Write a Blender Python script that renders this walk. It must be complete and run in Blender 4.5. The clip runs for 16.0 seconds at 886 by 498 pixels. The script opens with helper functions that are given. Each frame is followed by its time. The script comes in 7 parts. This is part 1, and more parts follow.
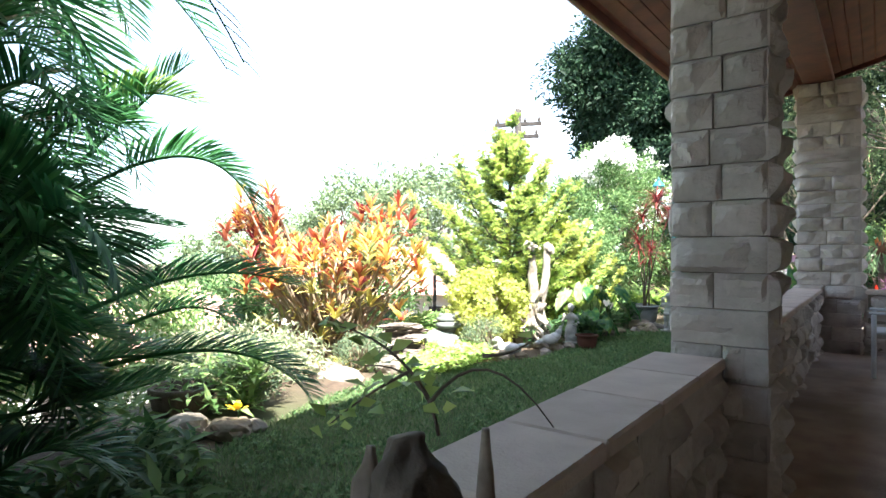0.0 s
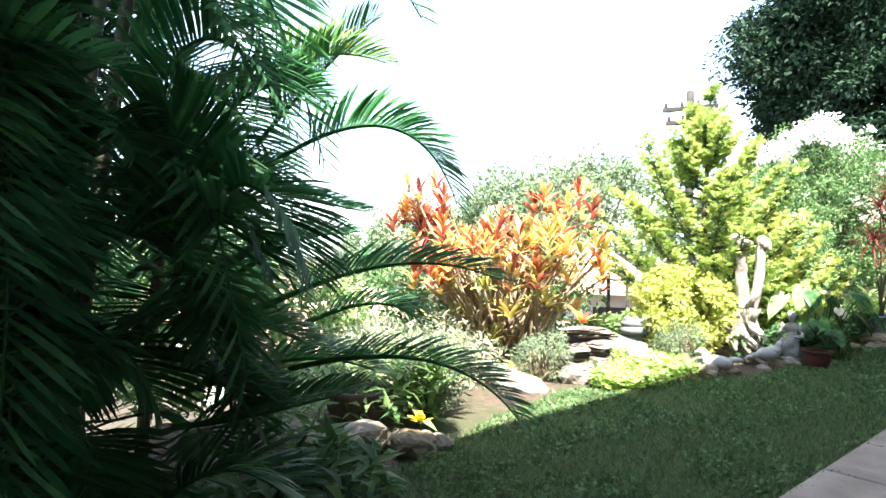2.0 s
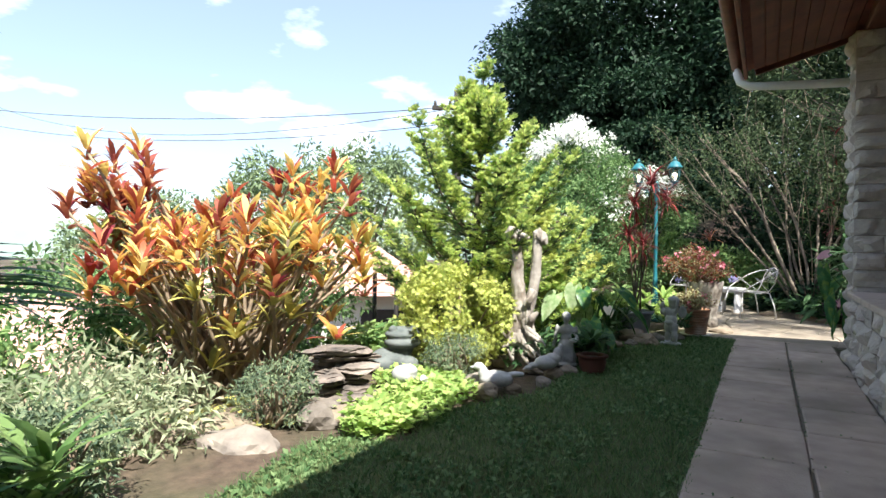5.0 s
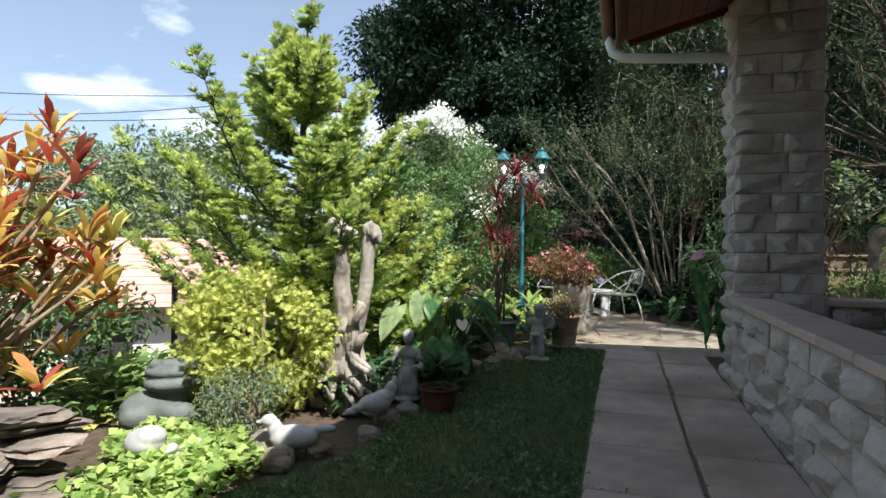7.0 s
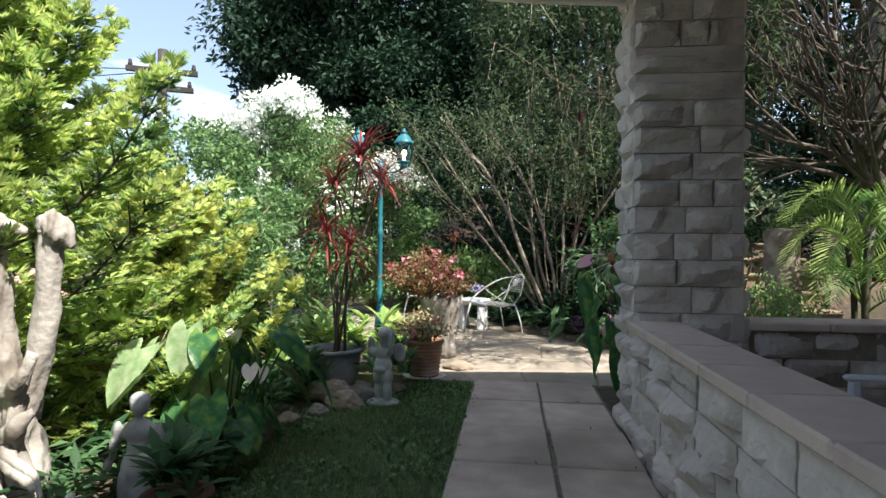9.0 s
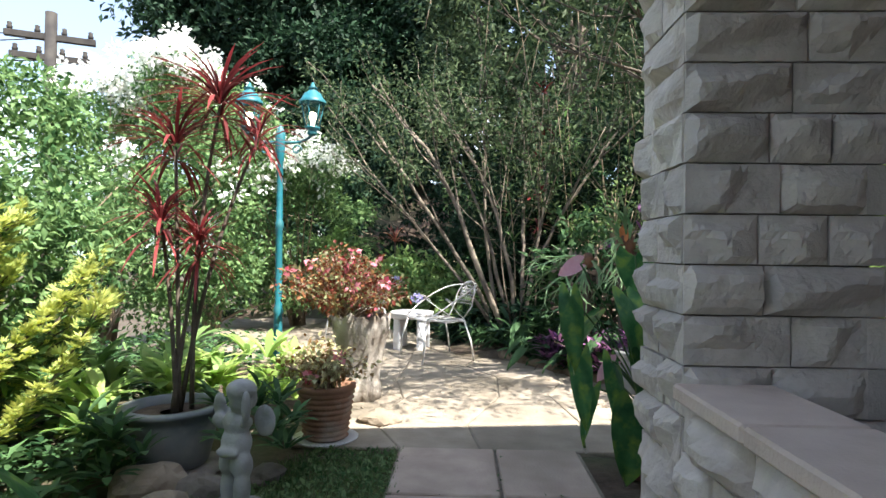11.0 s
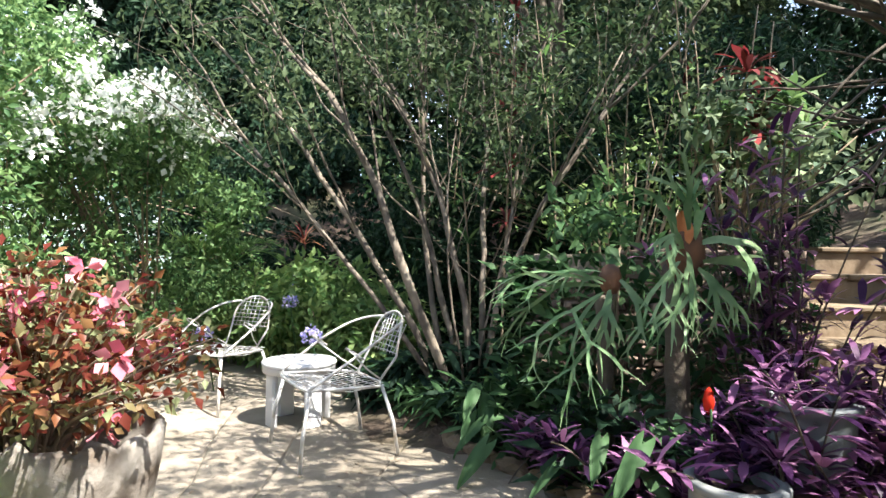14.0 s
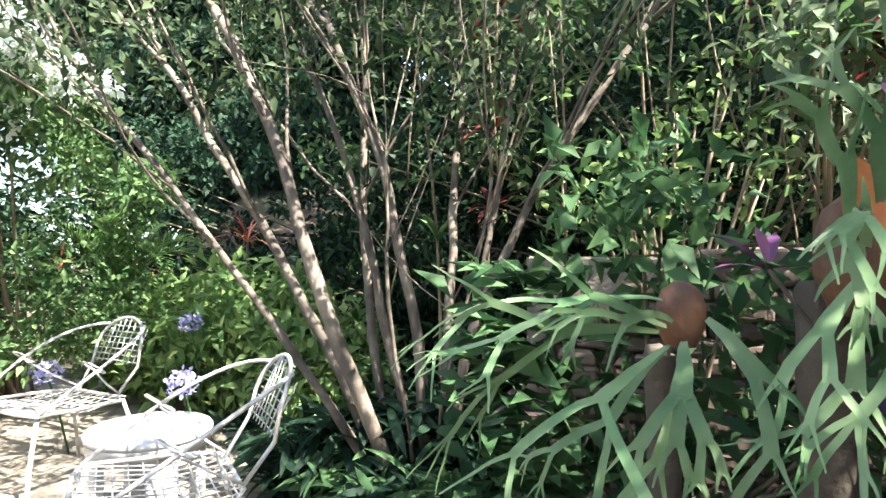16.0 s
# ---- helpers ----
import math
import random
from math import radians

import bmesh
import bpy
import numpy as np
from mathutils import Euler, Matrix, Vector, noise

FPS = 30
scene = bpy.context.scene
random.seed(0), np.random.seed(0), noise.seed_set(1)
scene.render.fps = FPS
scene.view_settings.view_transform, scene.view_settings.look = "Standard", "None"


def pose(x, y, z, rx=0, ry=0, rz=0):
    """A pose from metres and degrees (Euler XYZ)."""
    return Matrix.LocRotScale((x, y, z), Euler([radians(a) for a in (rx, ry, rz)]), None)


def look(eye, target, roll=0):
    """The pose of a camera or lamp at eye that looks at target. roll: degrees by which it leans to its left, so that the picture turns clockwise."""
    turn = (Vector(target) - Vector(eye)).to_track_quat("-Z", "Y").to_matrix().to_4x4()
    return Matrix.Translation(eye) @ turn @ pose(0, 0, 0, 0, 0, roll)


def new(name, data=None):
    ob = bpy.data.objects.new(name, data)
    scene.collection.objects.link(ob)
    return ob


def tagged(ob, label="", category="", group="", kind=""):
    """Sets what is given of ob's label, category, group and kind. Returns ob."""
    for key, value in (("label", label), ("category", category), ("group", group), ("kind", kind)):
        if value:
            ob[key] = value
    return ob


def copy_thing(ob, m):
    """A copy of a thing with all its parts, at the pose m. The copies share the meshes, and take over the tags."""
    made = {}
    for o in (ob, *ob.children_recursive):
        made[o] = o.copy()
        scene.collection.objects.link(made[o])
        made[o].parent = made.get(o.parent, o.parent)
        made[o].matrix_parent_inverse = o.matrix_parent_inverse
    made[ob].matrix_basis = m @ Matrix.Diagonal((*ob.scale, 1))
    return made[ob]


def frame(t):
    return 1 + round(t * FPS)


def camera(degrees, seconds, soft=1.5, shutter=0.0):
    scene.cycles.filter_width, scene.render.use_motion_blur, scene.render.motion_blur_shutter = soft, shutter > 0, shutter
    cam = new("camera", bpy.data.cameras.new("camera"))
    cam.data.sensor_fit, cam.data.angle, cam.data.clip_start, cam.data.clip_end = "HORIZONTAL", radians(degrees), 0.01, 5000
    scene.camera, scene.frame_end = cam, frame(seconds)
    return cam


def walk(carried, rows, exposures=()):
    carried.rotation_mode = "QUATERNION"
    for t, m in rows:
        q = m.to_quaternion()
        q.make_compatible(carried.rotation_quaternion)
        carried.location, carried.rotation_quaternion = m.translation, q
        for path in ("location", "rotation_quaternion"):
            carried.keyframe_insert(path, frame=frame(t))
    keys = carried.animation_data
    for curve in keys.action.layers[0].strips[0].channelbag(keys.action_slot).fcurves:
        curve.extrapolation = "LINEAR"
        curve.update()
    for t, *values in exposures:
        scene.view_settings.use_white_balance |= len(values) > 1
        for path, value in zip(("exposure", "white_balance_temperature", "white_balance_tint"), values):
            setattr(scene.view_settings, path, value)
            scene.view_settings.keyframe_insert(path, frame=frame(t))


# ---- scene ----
cam = camera(75.0, 16.0)
METRES, EYE, TILT, LEAN, TURN = 11.2, 1.2, 0.0, 0.0, 37.0
ROWS = [
    (0.0, 0.0, 0.0, 0.0, 0.0, 0.0, -0.0),
    (0.5, -0.0024, 0.0078, -0.0013, 8.67, -0.03, -0.08),
    (1.0, -0.0141, 0.0201, -0.001, 12.79, -0.15, -0.27),
    (1.5, -0.0272, 0.0348, -0.0023, 14.13, -0.25, -0.43),
    (2.0, -0.0374, 0.0556, -0.0039, 14.24, -0.38, -0.53),
    (2.5, -0.0433, 0.0723, -0.0042, 13.52, -0.41, -0.61),
    (3.0, -0.0486, 0.0922, -0.0067, 9.36, -0.34, -0.59),
    (3.5, -0.0485, 0.1107, -0.0077, 1.31, -0.19, -0.58),
    (6.0, 0.0025, 0.241, -0.0083, -10.4, -0.19, -0.65),
    (6.5, 0.0184, 0.2673, -0.0073, -14.26, -0.13, -0.64),
    (7.0, 0.0388, 0.292, -0.0088, -19.73, -0.03, -0.6),
    (7.5, 0.062, 0.3158, -0.0067, -23.14, 0.04, -0.57),
    (8.0, 0.0847, 0.3438, -0.0077, -26.14, 0.13, -0.57),
    (8.5, 0.1064, 0.3702, -0.0082, -28.95, 0.12, -0.55),
    (9.0, 0.1318, 0.3972, -0.0055, -30.43, 0.18, -0.48),
    (11.5, 0.2533, 0.5476, -0.0071, -35.94, 0.46, -0.72),
    (12.0, 0.2808, 0.5777, -0.0051, -36.45, 0.49, -0.75),
    (12.5, 0.3046, 0.6098, -0.0046, -37.18, 0.56, -0.72),
    (13.0, 0.3307, 0.6395, -0.0051, -38.3, 0.62, -0.77),
    (13.5, 0.3568, 0.6671, -0.0035, -39.04, 0.73, -0.79),
    (14.0, 0.3833, 0.6942, -0.0027, -40.08, 0.79, -0.74),
    (14.5, 0.4134, 0.7185, -0.0033, -41.36, 0.89, -0.76),
    (15.0, 0.443, 0.7404, -0.0024, -41.87, 1.02, -0.85),
    (15.5, 0.4718, 0.7634, -0.0003, -42.05, 0.98, -0.74),
    (16.0, 0.4939, 0.7812, -0.0004, -38.89, 0.7, -0.69),
]
EXPOSURES = [(0.0, 2.65), (3.5, 2.5), (4.6, 1.75), (5.8, 1.08), (6.6, 0.88), (8.0, 1.05), (9.2, 1.42), (11.0, 1.85), (12.5, 1.7), (13.5, 1.78), (14.5, 2.1), (15.5, 2.4), (16.0, 2.6)]
walk(cam, [(t, pose(0, 0, EYE, TILT, LEAN, TURN) @ pose(METRES * x, METRES * y, METRES * z, 90 + pitch, roll, yaw)) for t, x, y, z, yaw, pitch, roll in ROWS], EXPOSURES)

# ---- sky, sun ----
SUN_WAY = Vector((0.50, -0.42, 1.0)).normalized()   # towards the sun
SUN_POWER, SKY_POWER = 5.0, 0.093
world = bpy.data.worlds.new("sky")
scene.world = world
world.use_nodes = True
wn, wl = world.node_tree.nodes, world.node_tree.links
sky = wn.new("ShaderNodeTexSky")
sky.sky_type, sky.sun_disc = "NISHITA", False
sky.sun_elevation = math.asin(SUN_WAY.z)
sky.sun_rotation = math.atan2(SUN_WAY.x, SUN_WAY.y)
sky.air_density, sky.dust_density, sky.ozone_density = 1.0, 1.2, 2.0
wco, wmap = wn.new("ShaderNodeTexCoord"), wn.new("ShaderNodeMapping")
wmap.inputs["Scale"].default_value = (1.0, 1.0, 2.6)
cloud = wn.new("ShaderNodeTexNoise")
cloud.inputs["Scale"].default_value, cloud.inputs["Detail"].default_value = 4.6, 7.0
cramp = wn.new("ShaderNodeValToRGB")
cramp.color_ramp.elements[0].position, cramp.color_ramp.elements[1].position = 0.56, 0.72
cramp.color_ramp.elements[0].color = (0.12, 0.12, 0.12, 1)
cramp.color_ramp.elements[1].color = (0.9, 0.9, 0.9, 1)
cmix = wn.new("ShaderNodeMixRGB")
cmix.inputs["Color2"].default_value = (9.5, 10.2, 11.0, 1)
wl.new(wco.outputs["Generated"], wmap.inputs["Vector"])
wl.new(wmap.outputs["Vector"], cloud.inputs["Vector"])
wl.new(cloud.outputs["Fac"], cramp.inputs["Fac"])
wl.new(cramp.outputs["Color"], cmix.inputs["Fac"])
wl.new(sky.outputs["Color"], cmix.inputs["Color1"])
wl.new(cmix.outputs["Color"], wn["Background"].inputs["Color"])
wn["Background"].inputs["Strength"].default_value = SKY_POWER
sun = new("sun", bpy.data.lights.new("sun", "SUN"))
sun.data.energy, sun.data.angle, sun.data.color = SUN_POWER, radians(0.53), (1.0, 0.95, 0.86)
sun.matrix_world = look((0, 0, 30), Vector((0, 0, 30)) - SUN_WAY)

# ---- materials ----
def mat(name, a, b, scale=8.0, rough=0.7, bump=0.0, bump_scale=None, random_by="", spread=0.25, leaf=0.0, metal=0.0, stain=None, stain_scale=1.5, c=None, island=0.5):
    """A surface that varies between colours a and b at two scales, with a fine relief."""
    m = bpy.data.materials.new(name)
    m.use_nodes = True
    n, l = m.node_tree.nodes, m.node_tree.links
    p = n["Principled BSDF"]
    if leaf:
        a, b = (q if q[2] > 0.5 * q[1] else (q[0] * 0.99, q[1] * 0.985, q[2] + 0.18 * q[1] if q[1] >= q[0] else q[2]) for q in (a, b))
    co = n.new("ShaderNodeTexCoord")
    tex = n.new("ShaderNodeTexNoise")
    tex.inputs["Scale"].default_value, tex.inputs["Detail"].default_value = scale, 6.0
    l.new(co.outputs["Object"], tex.inputs["Vector"])
    ramp = n.new("ShaderNodeValToRGB")
    ramp.color_ramp.elements[0].color, ramp.color_ramp.elements[1].color = (*a, 1), (*b, 1)
    ramp.color_ramp.elements[0].position, ramp.color_ramp.elements[1].position = 0.3, 0.7
    if c:
        e = ramp.color_ramp.elements.new(0.5)
        e.color = (*c, 1)
    colour = ramp.outputs["Color"]
    if random_by == "island":
        g = n.new("ShaderNodeNewGeometry")
        mixf = n.new("ShaderNodeMath")
        mixf.operation = "MULTIPLY_ADD"
        mixf.inputs[1].default_value, mixf.inputs[2].default_value = island, 0.0
        add = n.new("ShaderNodeMath")
        add.operation = "MULTIPLY_ADD"
        add.inputs[1].default_value = 1.0 - island
        l.new(g.outputs["Random Per Island"], mixf.inputs[0])
        l.new(tex.outputs["Fac"], add.inputs[0])
        l.new(mixf.outputs[0], add.inputs[2])
        l.new(add.outputs[0], ramp.inputs["Fac"])
    else:
        l.new(tex.outputs["Fac"], ramp.inputs["Fac"])
    if stain:
        big = n.new("ShaderNodeTexNoise")
        big.inputs["Scale"].default_value, big.inputs["Detail"].default_value = stain_scale, 5.0
        l.new(co.outputs["Object"], big.inputs["Vector"])
        sr = n.new("ShaderNodeValToRGB")
        sr.color_ramp.elements[0].position, sr.color_ramp.elements[1].position = 0.48, 0.68
        l.new(big.outputs["Fac"], sr.inputs["Fac"])
        mx = n.new("ShaderNodeMixRGB")
        mx.inputs["Color2"].default_value = (*stain, 1)
        l.new(sr.outputs["Color"], mx.inputs["Fac"])
        l.new(colour, mx.inputs["Color1"])
        colour = mx.outputs["Color"]
    if random_by == "object":
        oi = n.new("ShaderNodeObjectInfo")
        hv = n.new("ShaderNodeHueSaturation")
        rg = n.new("ShaderNodeMapRange")
        rg.inputs["To Min"].default_value, rg.inputs["To Max"].default_value = 1 - spread, 1 + spread
        l.new(oi.outputs["Random"], rg.inputs["Value"])
        l.new(rg.outputs["Result"], hv.inputs["Value"])
        l.new(colour, hv.inputs["Color"])
        colour = hv.outputs["Color"]
    l.new(colour, p.inputs["Base Color"])
    p.inputs["Roughness"].default_value, p.inputs["Metallic"].default_value = rough, metal
    if bump:
        bt = n.new("ShaderNodeTexNoise")
        bt.inputs["Scale"].default_value, bt.inputs["Detail"].default_value = bump_scale or scale * 3, 8.0
        bp = n.new("ShaderNodeBump")
        bp.inputs["Strength"].default_value, bp.inputs["Distance"].default_value = bump, 0.02
        l.new(co.outputs["Object"], bt.inputs["Vector"])
        l.new(bt.outputs["Fac"], bp.inputs["Height"])
        l.new(bp.outputs["Normal"], p.inputs["Normal"])
    if leaf:
        p.inputs["Specular IOR Level"].default_value = 0.16
        tr, mx = n.new("ShaderNodeBsdfTranslucent"), n.new("ShaderNodeMixShader")
        mx.inputs["Fac"].default_value = leaf
        hs = n.new("ShaderNodeHueSaturation")
        hs.inputs["Hue"].default_value, hs.inputs["Saturation"].default_value, hs.inputs["Value"].default_value = 0.495, 1.05, 1.35
        l.new(colour, hs.inputs["Color"])
        l.new(hs.outputs["Color"], tr.inputs["Color"])
        l.new(p.outputs["BSDF"], mx.inputs[1])
        l.new(tr.outputs["BSDF"], mx.inputs[2])
        l.new(mx.outputs["Shader"], n["Material Output"].inputs["Surface"])
    return m


M = {
    "soil": mat("soil", (0.045, 0.030, 0.021), (0.11, 0.078, 0.055), 14, 0.95, 0.6, 40, stain=(0.05, 0.06, 0.025), stain_scale=0.7),
    "turf": mat("turf", (0.045, 0.06, 0.02), (0.09, 0.11, 0.035), 18, 0.95, 0.5, 60),
    "grass": mat("grass", (0.055, 0.125, 0.025), (0.19, 0.28, 0.075), 0.9, 0.6, random_by="island", leaf=0.3),
    "slab": mat("slab", (0.36, 0.28, 0.235), (0.48, 0.39, 0.33), 6, 0.85, 0.35, 60, random_by="object", spread=0.1, stain=(0.27, 0.22, 0.18), stain_scale=1.3),
    "flag": mat("flag", (0.225, 0.19, 0.15), (0.33, 0.285, 0.23), 5, 0.9, 0.45, 45, random_by="object", spread=0.12, stain=(0.16, 0.135, 0.10), stain_scale=1.1),
    "joint": mat("joint", (0.17, 0.15, 0.12), (0.26, 0.23, 0.18), 20, 0.95, 0.5),
    "stone": mat("stone", (0.43, 0.38, 0.345), (0.58, 0.525, 0.485), 7, 0.9, 0.5, 38, random_by="object", spread=0.16, stain=(0.35, 0.30, 0.265), stain_scale=4),
    "coping": mat("coping", (0.44, 0.35, 0.30), (0.55, 0.45, 0.385), 6, 0.85, 0.3, 70, random_by="object", spread=0.07),
    "redwood": mat("redwood", (0.10, 0.028, 0.018), (0.19, 0.055, 0.032), 5, 0.55, 0.2, 30, random_by="object", spread=0.2),
    "roof": mat("roof", (0.22, 0.08, 0.05), (0.33, 0.13, 0.08), 9, 0.85, 0.3),
    "white_pipe": mat("white_pipe", (0.62, 0.62, 0.60), (0.78, 0.78, 0.76), 6, 0.4, 0.05),
    "plaster": mat("plaster", (0.50, 0.44, 0.37), (0.60, 0.53, 0.45), 4, 0.9, 0.2),
    "palm": mat("palm", (0.035, 0.12, 0.032), (0.11, 0.28, 0.065), 1.5, 0.4, random_by="island", leaf=0.45),
    "palm_light": mat("palm_light", (0.10, 0.22, 0.03), (0.26, 0.38, 0.07), 1.5, 0.45, random_by="island", leaf=0.4),
    "cane": mat("cane", (0.03, 0.032, 0.016), (0.07, 0.066, 0.034), 7, 0.6, 0.25, 20),
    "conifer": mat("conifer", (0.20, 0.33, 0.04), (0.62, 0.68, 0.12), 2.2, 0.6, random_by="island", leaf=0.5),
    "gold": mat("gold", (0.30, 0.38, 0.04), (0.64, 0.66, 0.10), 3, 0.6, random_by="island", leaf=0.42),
    "ti": mat("ti", (0.36, 0.09, 0.06), (0.72, 0.62, 0.22), 2.6, 0.38, random_by="island", leaf=0.35, c=(0.64, 0.40, 0.12), island=0.7),
    "ti_red": mat("ti_red", (0.19, 0.03, 0.045), (0.55, 0.24, 0.12), 3, 0.42, random_by="island", leaf=0.25),
    "ti_green": mat("ti_green", (0.14, 0.17, 0.04), (0.60, 0.55, 0.16), 3, 0.45, random_by="island", leaf=0.3),
    "cordyline": mat("cordyline", (0.055, 0.018, 0.018), (0.26, 0.05, 0.05), 3, 0.45, random_by="island", leaf=0.2),
    "bark": mat("bark", (0.085, 0.068, 0.053), (0.22, 0.175, 0.135), 5, 0.85, 0.5, 22, stain=(0.33, 0.28, 0.225), stain_scale=5),
    "bark_pale": mat("bark_pale", (0.06, 0.048, 0.038), (0.155, 0.125, 0.097), 7, 0.8, 0.5, 26, stain=(0.29, 0.24, 0.185), stain_scale=4),
    "bark_dark": mat("bark_dark", (0.06, 0.048, 0.037), (0.13, 0.105, 0.08), 8, 0.9, 0.6, 25),
    "twig": mat("twig", (0.17, 0.13, 0.09), (0.33, 0.26, 0.18), 8, 0.85, 0.3),
    "driftwood": mat("driftwood", (0.17, 0.15, 0.13), (0.50, 0.465, 0.42), 3, 0.88, 0.45, 30, stain=(0.12, 0.09, 0.066), stain_scale=5),
    "leaf": mat("leaf", (0.024, 0.065, 0.016), (0.10, 0.19, 0.045), 1.5, 0.55, random_by="island", leaf=0.3),
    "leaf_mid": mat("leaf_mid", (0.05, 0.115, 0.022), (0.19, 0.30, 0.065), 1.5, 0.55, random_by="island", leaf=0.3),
    # near-black green: the deep shade of woods and hedge is put into this colour
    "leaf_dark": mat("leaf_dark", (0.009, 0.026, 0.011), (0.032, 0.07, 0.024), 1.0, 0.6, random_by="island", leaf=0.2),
    "leaf_light": mat("leaf_light", (0.10, 0.20, 0.03), (0.27, 0.38, 0.075), 2.0, 0.45, random_by="island", leaf=0.35),
    "leaf_grey": mat("leaf_grey", (0.09, 0.14, 0.07), (0.22, 0.28, 0.16), 2.0, 0.6, random_by="island", leaf=0.25),
    "leaf_olive": mat("leaf_olive", (0.022, 0.045, 0.014), (0.10, 0.14, 0.042), 1.5, 0.55, random_by="island", leaf=0.35),
    "fern_pale": mat("fern_pale", (0.17, 0.23, 0.085), (0.44, 0.47, 0.23), 2.0, 0.55, random_by="island", leaf=0.35),
    "lime": mat("lime", (0.20, 0.33, 0.03), (0.46, 0.58, 0.10), 3.0, 0.4, random_by="island", leaf=0.4),
    "petal_white": mat("petal_white", (0.72, 0.74, 0.72), (0.86, 0.87, 0.84), 6, 0.6, random_by="island", leaf=0.3),
    "petal_pink": mat("petal_pink", (0.62, 0.13, 0.20), (0.80, 0.36, 0.42), 6, 0.5, random_by="island", leaf=0.3),
    "petal_blue": mat("petal_blue", (0.25, 0.25, 0.55), (0.55, 0.50, 0.72), 8, 0.6, random_by="island", leaf=0.2),
    "petal_red": mat("petal_red", (0.45, 0.015, 0.01), (0.70, 0.05, 0.02), 6, 0.5, random_by="island", leaf=0.2),
    "begonia": mat("begonia", (0.13, 0.03, 0.02), (0.21, 0.24, 0.075), 4, 0.4, random_by="island", leaf=0.3, c=(0.27, 0.13, 0.055), island=0.7),
    "begonia_green": mat("begonia_green", (0.16, 0.09, 0.03), (0.48, 0.50, 0.20), 4, 0.4, random_by="island", leaf=0.35),
    "purple": mat("purple", (0.045, 0.017, 0.06), (0.34, 0.16, 0.30), 3, 0.32, random_by="island", leaf=0.25, c=(0.13, 0.05, 0.13), island=0.7),
    "stag": mat("stag", (0.08, 0.18, 0.04), (0.32, 0.44, 0.16), 5, 0.33, 0.1, random_by="object", spread=0.3, leaf=0.3),
    "stag_brown": mat("stag_brown", (0.07, 0.045, 0.038), (0.22, 0.10, 0.05), 9, 0.85, 0.4),
    "anthurium": mat("anthurium", (0.02, 0.085, 0.02), (0.09, 0.23, 0.045), 3, 0.3, 0.15, random_by="object", spread=0.35, leaf=0.3, stain=(0.19, 0.30, 0.06), stain_scale=4),
    # lit copy of the anthurium green: sunlight is put into the colour
    "anthurium_sunlit": mat("anthurium_sunlit", (0.22, 0.36, 0.08), (0.50, 0.60, 0.26), 5, 0.4, random_by="object", leaf=0.4),
    "spathe": mat("spathe", (0.80, 0.44, 0.56), (0.86, 0.56, 0.66), 5, 0.35, leaf=0.25),
    "spathe_white": mat("spathe_white", (0.74, 0.62, 0.55), (0.82, 0.75, 0.66), 5, 0.35, leaf=0.25),
    "teal": mat("teal", (0.008, 0.11, 0.145), (0.02, 0.18, 0.22), 5, 0.45, 0.15, 25, stain=(0.035, 0.14, 0.155), stain_scale=9),
    "iron_white": mat("iron_white", (0.54, 0.54, 0.55), (0.70, 0.70, 0.70), 12, 0.45, 0.1, stain=(0.45, 0.40, 0.35), stain_scale=14),
    "plastic_white": mat("plastic_white", (0.50, 0.51, 0.54), (0.64, 0.65, 0.68), 4, 0.4, 0.04),
    "terracotta": mat("terracotta", (0.26, 0.13, 0.08), (0.38, 0.21, 0.135), 7, 0.85, 0.3, stain=(0.42, 0.34, 0.28), stain_scale=5),
    "pot_red": mat("pot_red", (0.07, 0.022, 0.016), (0.12, 0.038, 0.026), 6, 0.7, 0.15),
    "pot_grey": mat("pot_grey", (0.11, 0.13, 0.14), (0.19, 0.21, 0.225), 6, 0.55, 0.1, stain=(0.25, 0.26, 0.25), stain_scale=5),
    "concrete": mat("concrete", (0.27, 0.28, 0.28), (0.43, 0.43, 0.42), 9, 0.9, 0.4, 35, stain=(0.17, 0.18, 0.16), stain_scale=6),
    "concrete_dark": mat("concrete_dark", (0.07, 0.09, 0.09), (0.15, 0.17, 0.17), 8, 0.75, 0.3, 30),
    "goose": mat("goose", (0.33, 0.34, 0.36), (0.58, 0.58, 0.57), 7, 0.7, 0.2, stain=(0.25, 0.26, 0.27), stain_scale=6),
    "rock": mat("rock", (0.13, 0.112, 0.097), (0.33, 0.29, 0.25), 4, 0.9, 0.8, 14, random_by="object", spread=0.25, stain=(0.12, 0.105, 0.095), stain_scale=3),
    "slate": mat("slate", (0.10, 0.085, 0.075), (0.30, 0.25, 0.215), 6, 0.85, 0.9, 22, random_by="object", spread=0.35, stain=(0.05, 0.045, 0.042), stain_scale=5),
    "rock_tan": mat("rock_tan", (0.17, 0.135, 0.10), (0.35, 0.295, 0.225), 4, 0.9, 0.7, 14, random_by="object", spread=0.2, stain=(0.16, 0.125, 0.09), stain_scale=3),
    "wall_stone": mat("wall_stone", (0.12, 0.085, 0.065), (0.23, 0.175, 0.14), 5, 0.9, 0.7, 16, random_by="object", spread=0.3, stain=(0.07, 0.07, 0.05), stain_scale=3),
    "step_stone": mat("step_stone", (0.13, 0.092, 0.058), (0.24, 0.18, 0.12), 5, 0.9, 0.5, 20, random_by="object", spread=0.15, stain=(0.13, 0.10, 0.065), stain_scale=2.5),
    "dark": mat("dark", (0.02, 0.02, 0.02), (0.045, 0.04, 0.035), 6, 0.7),
    "far_leaf": mat("far_leaf", (0.10, 0.15, 0.05), (0.22, 0.30, 0.11), 0.6, 0.7, random_by="island", leaf=0.2),
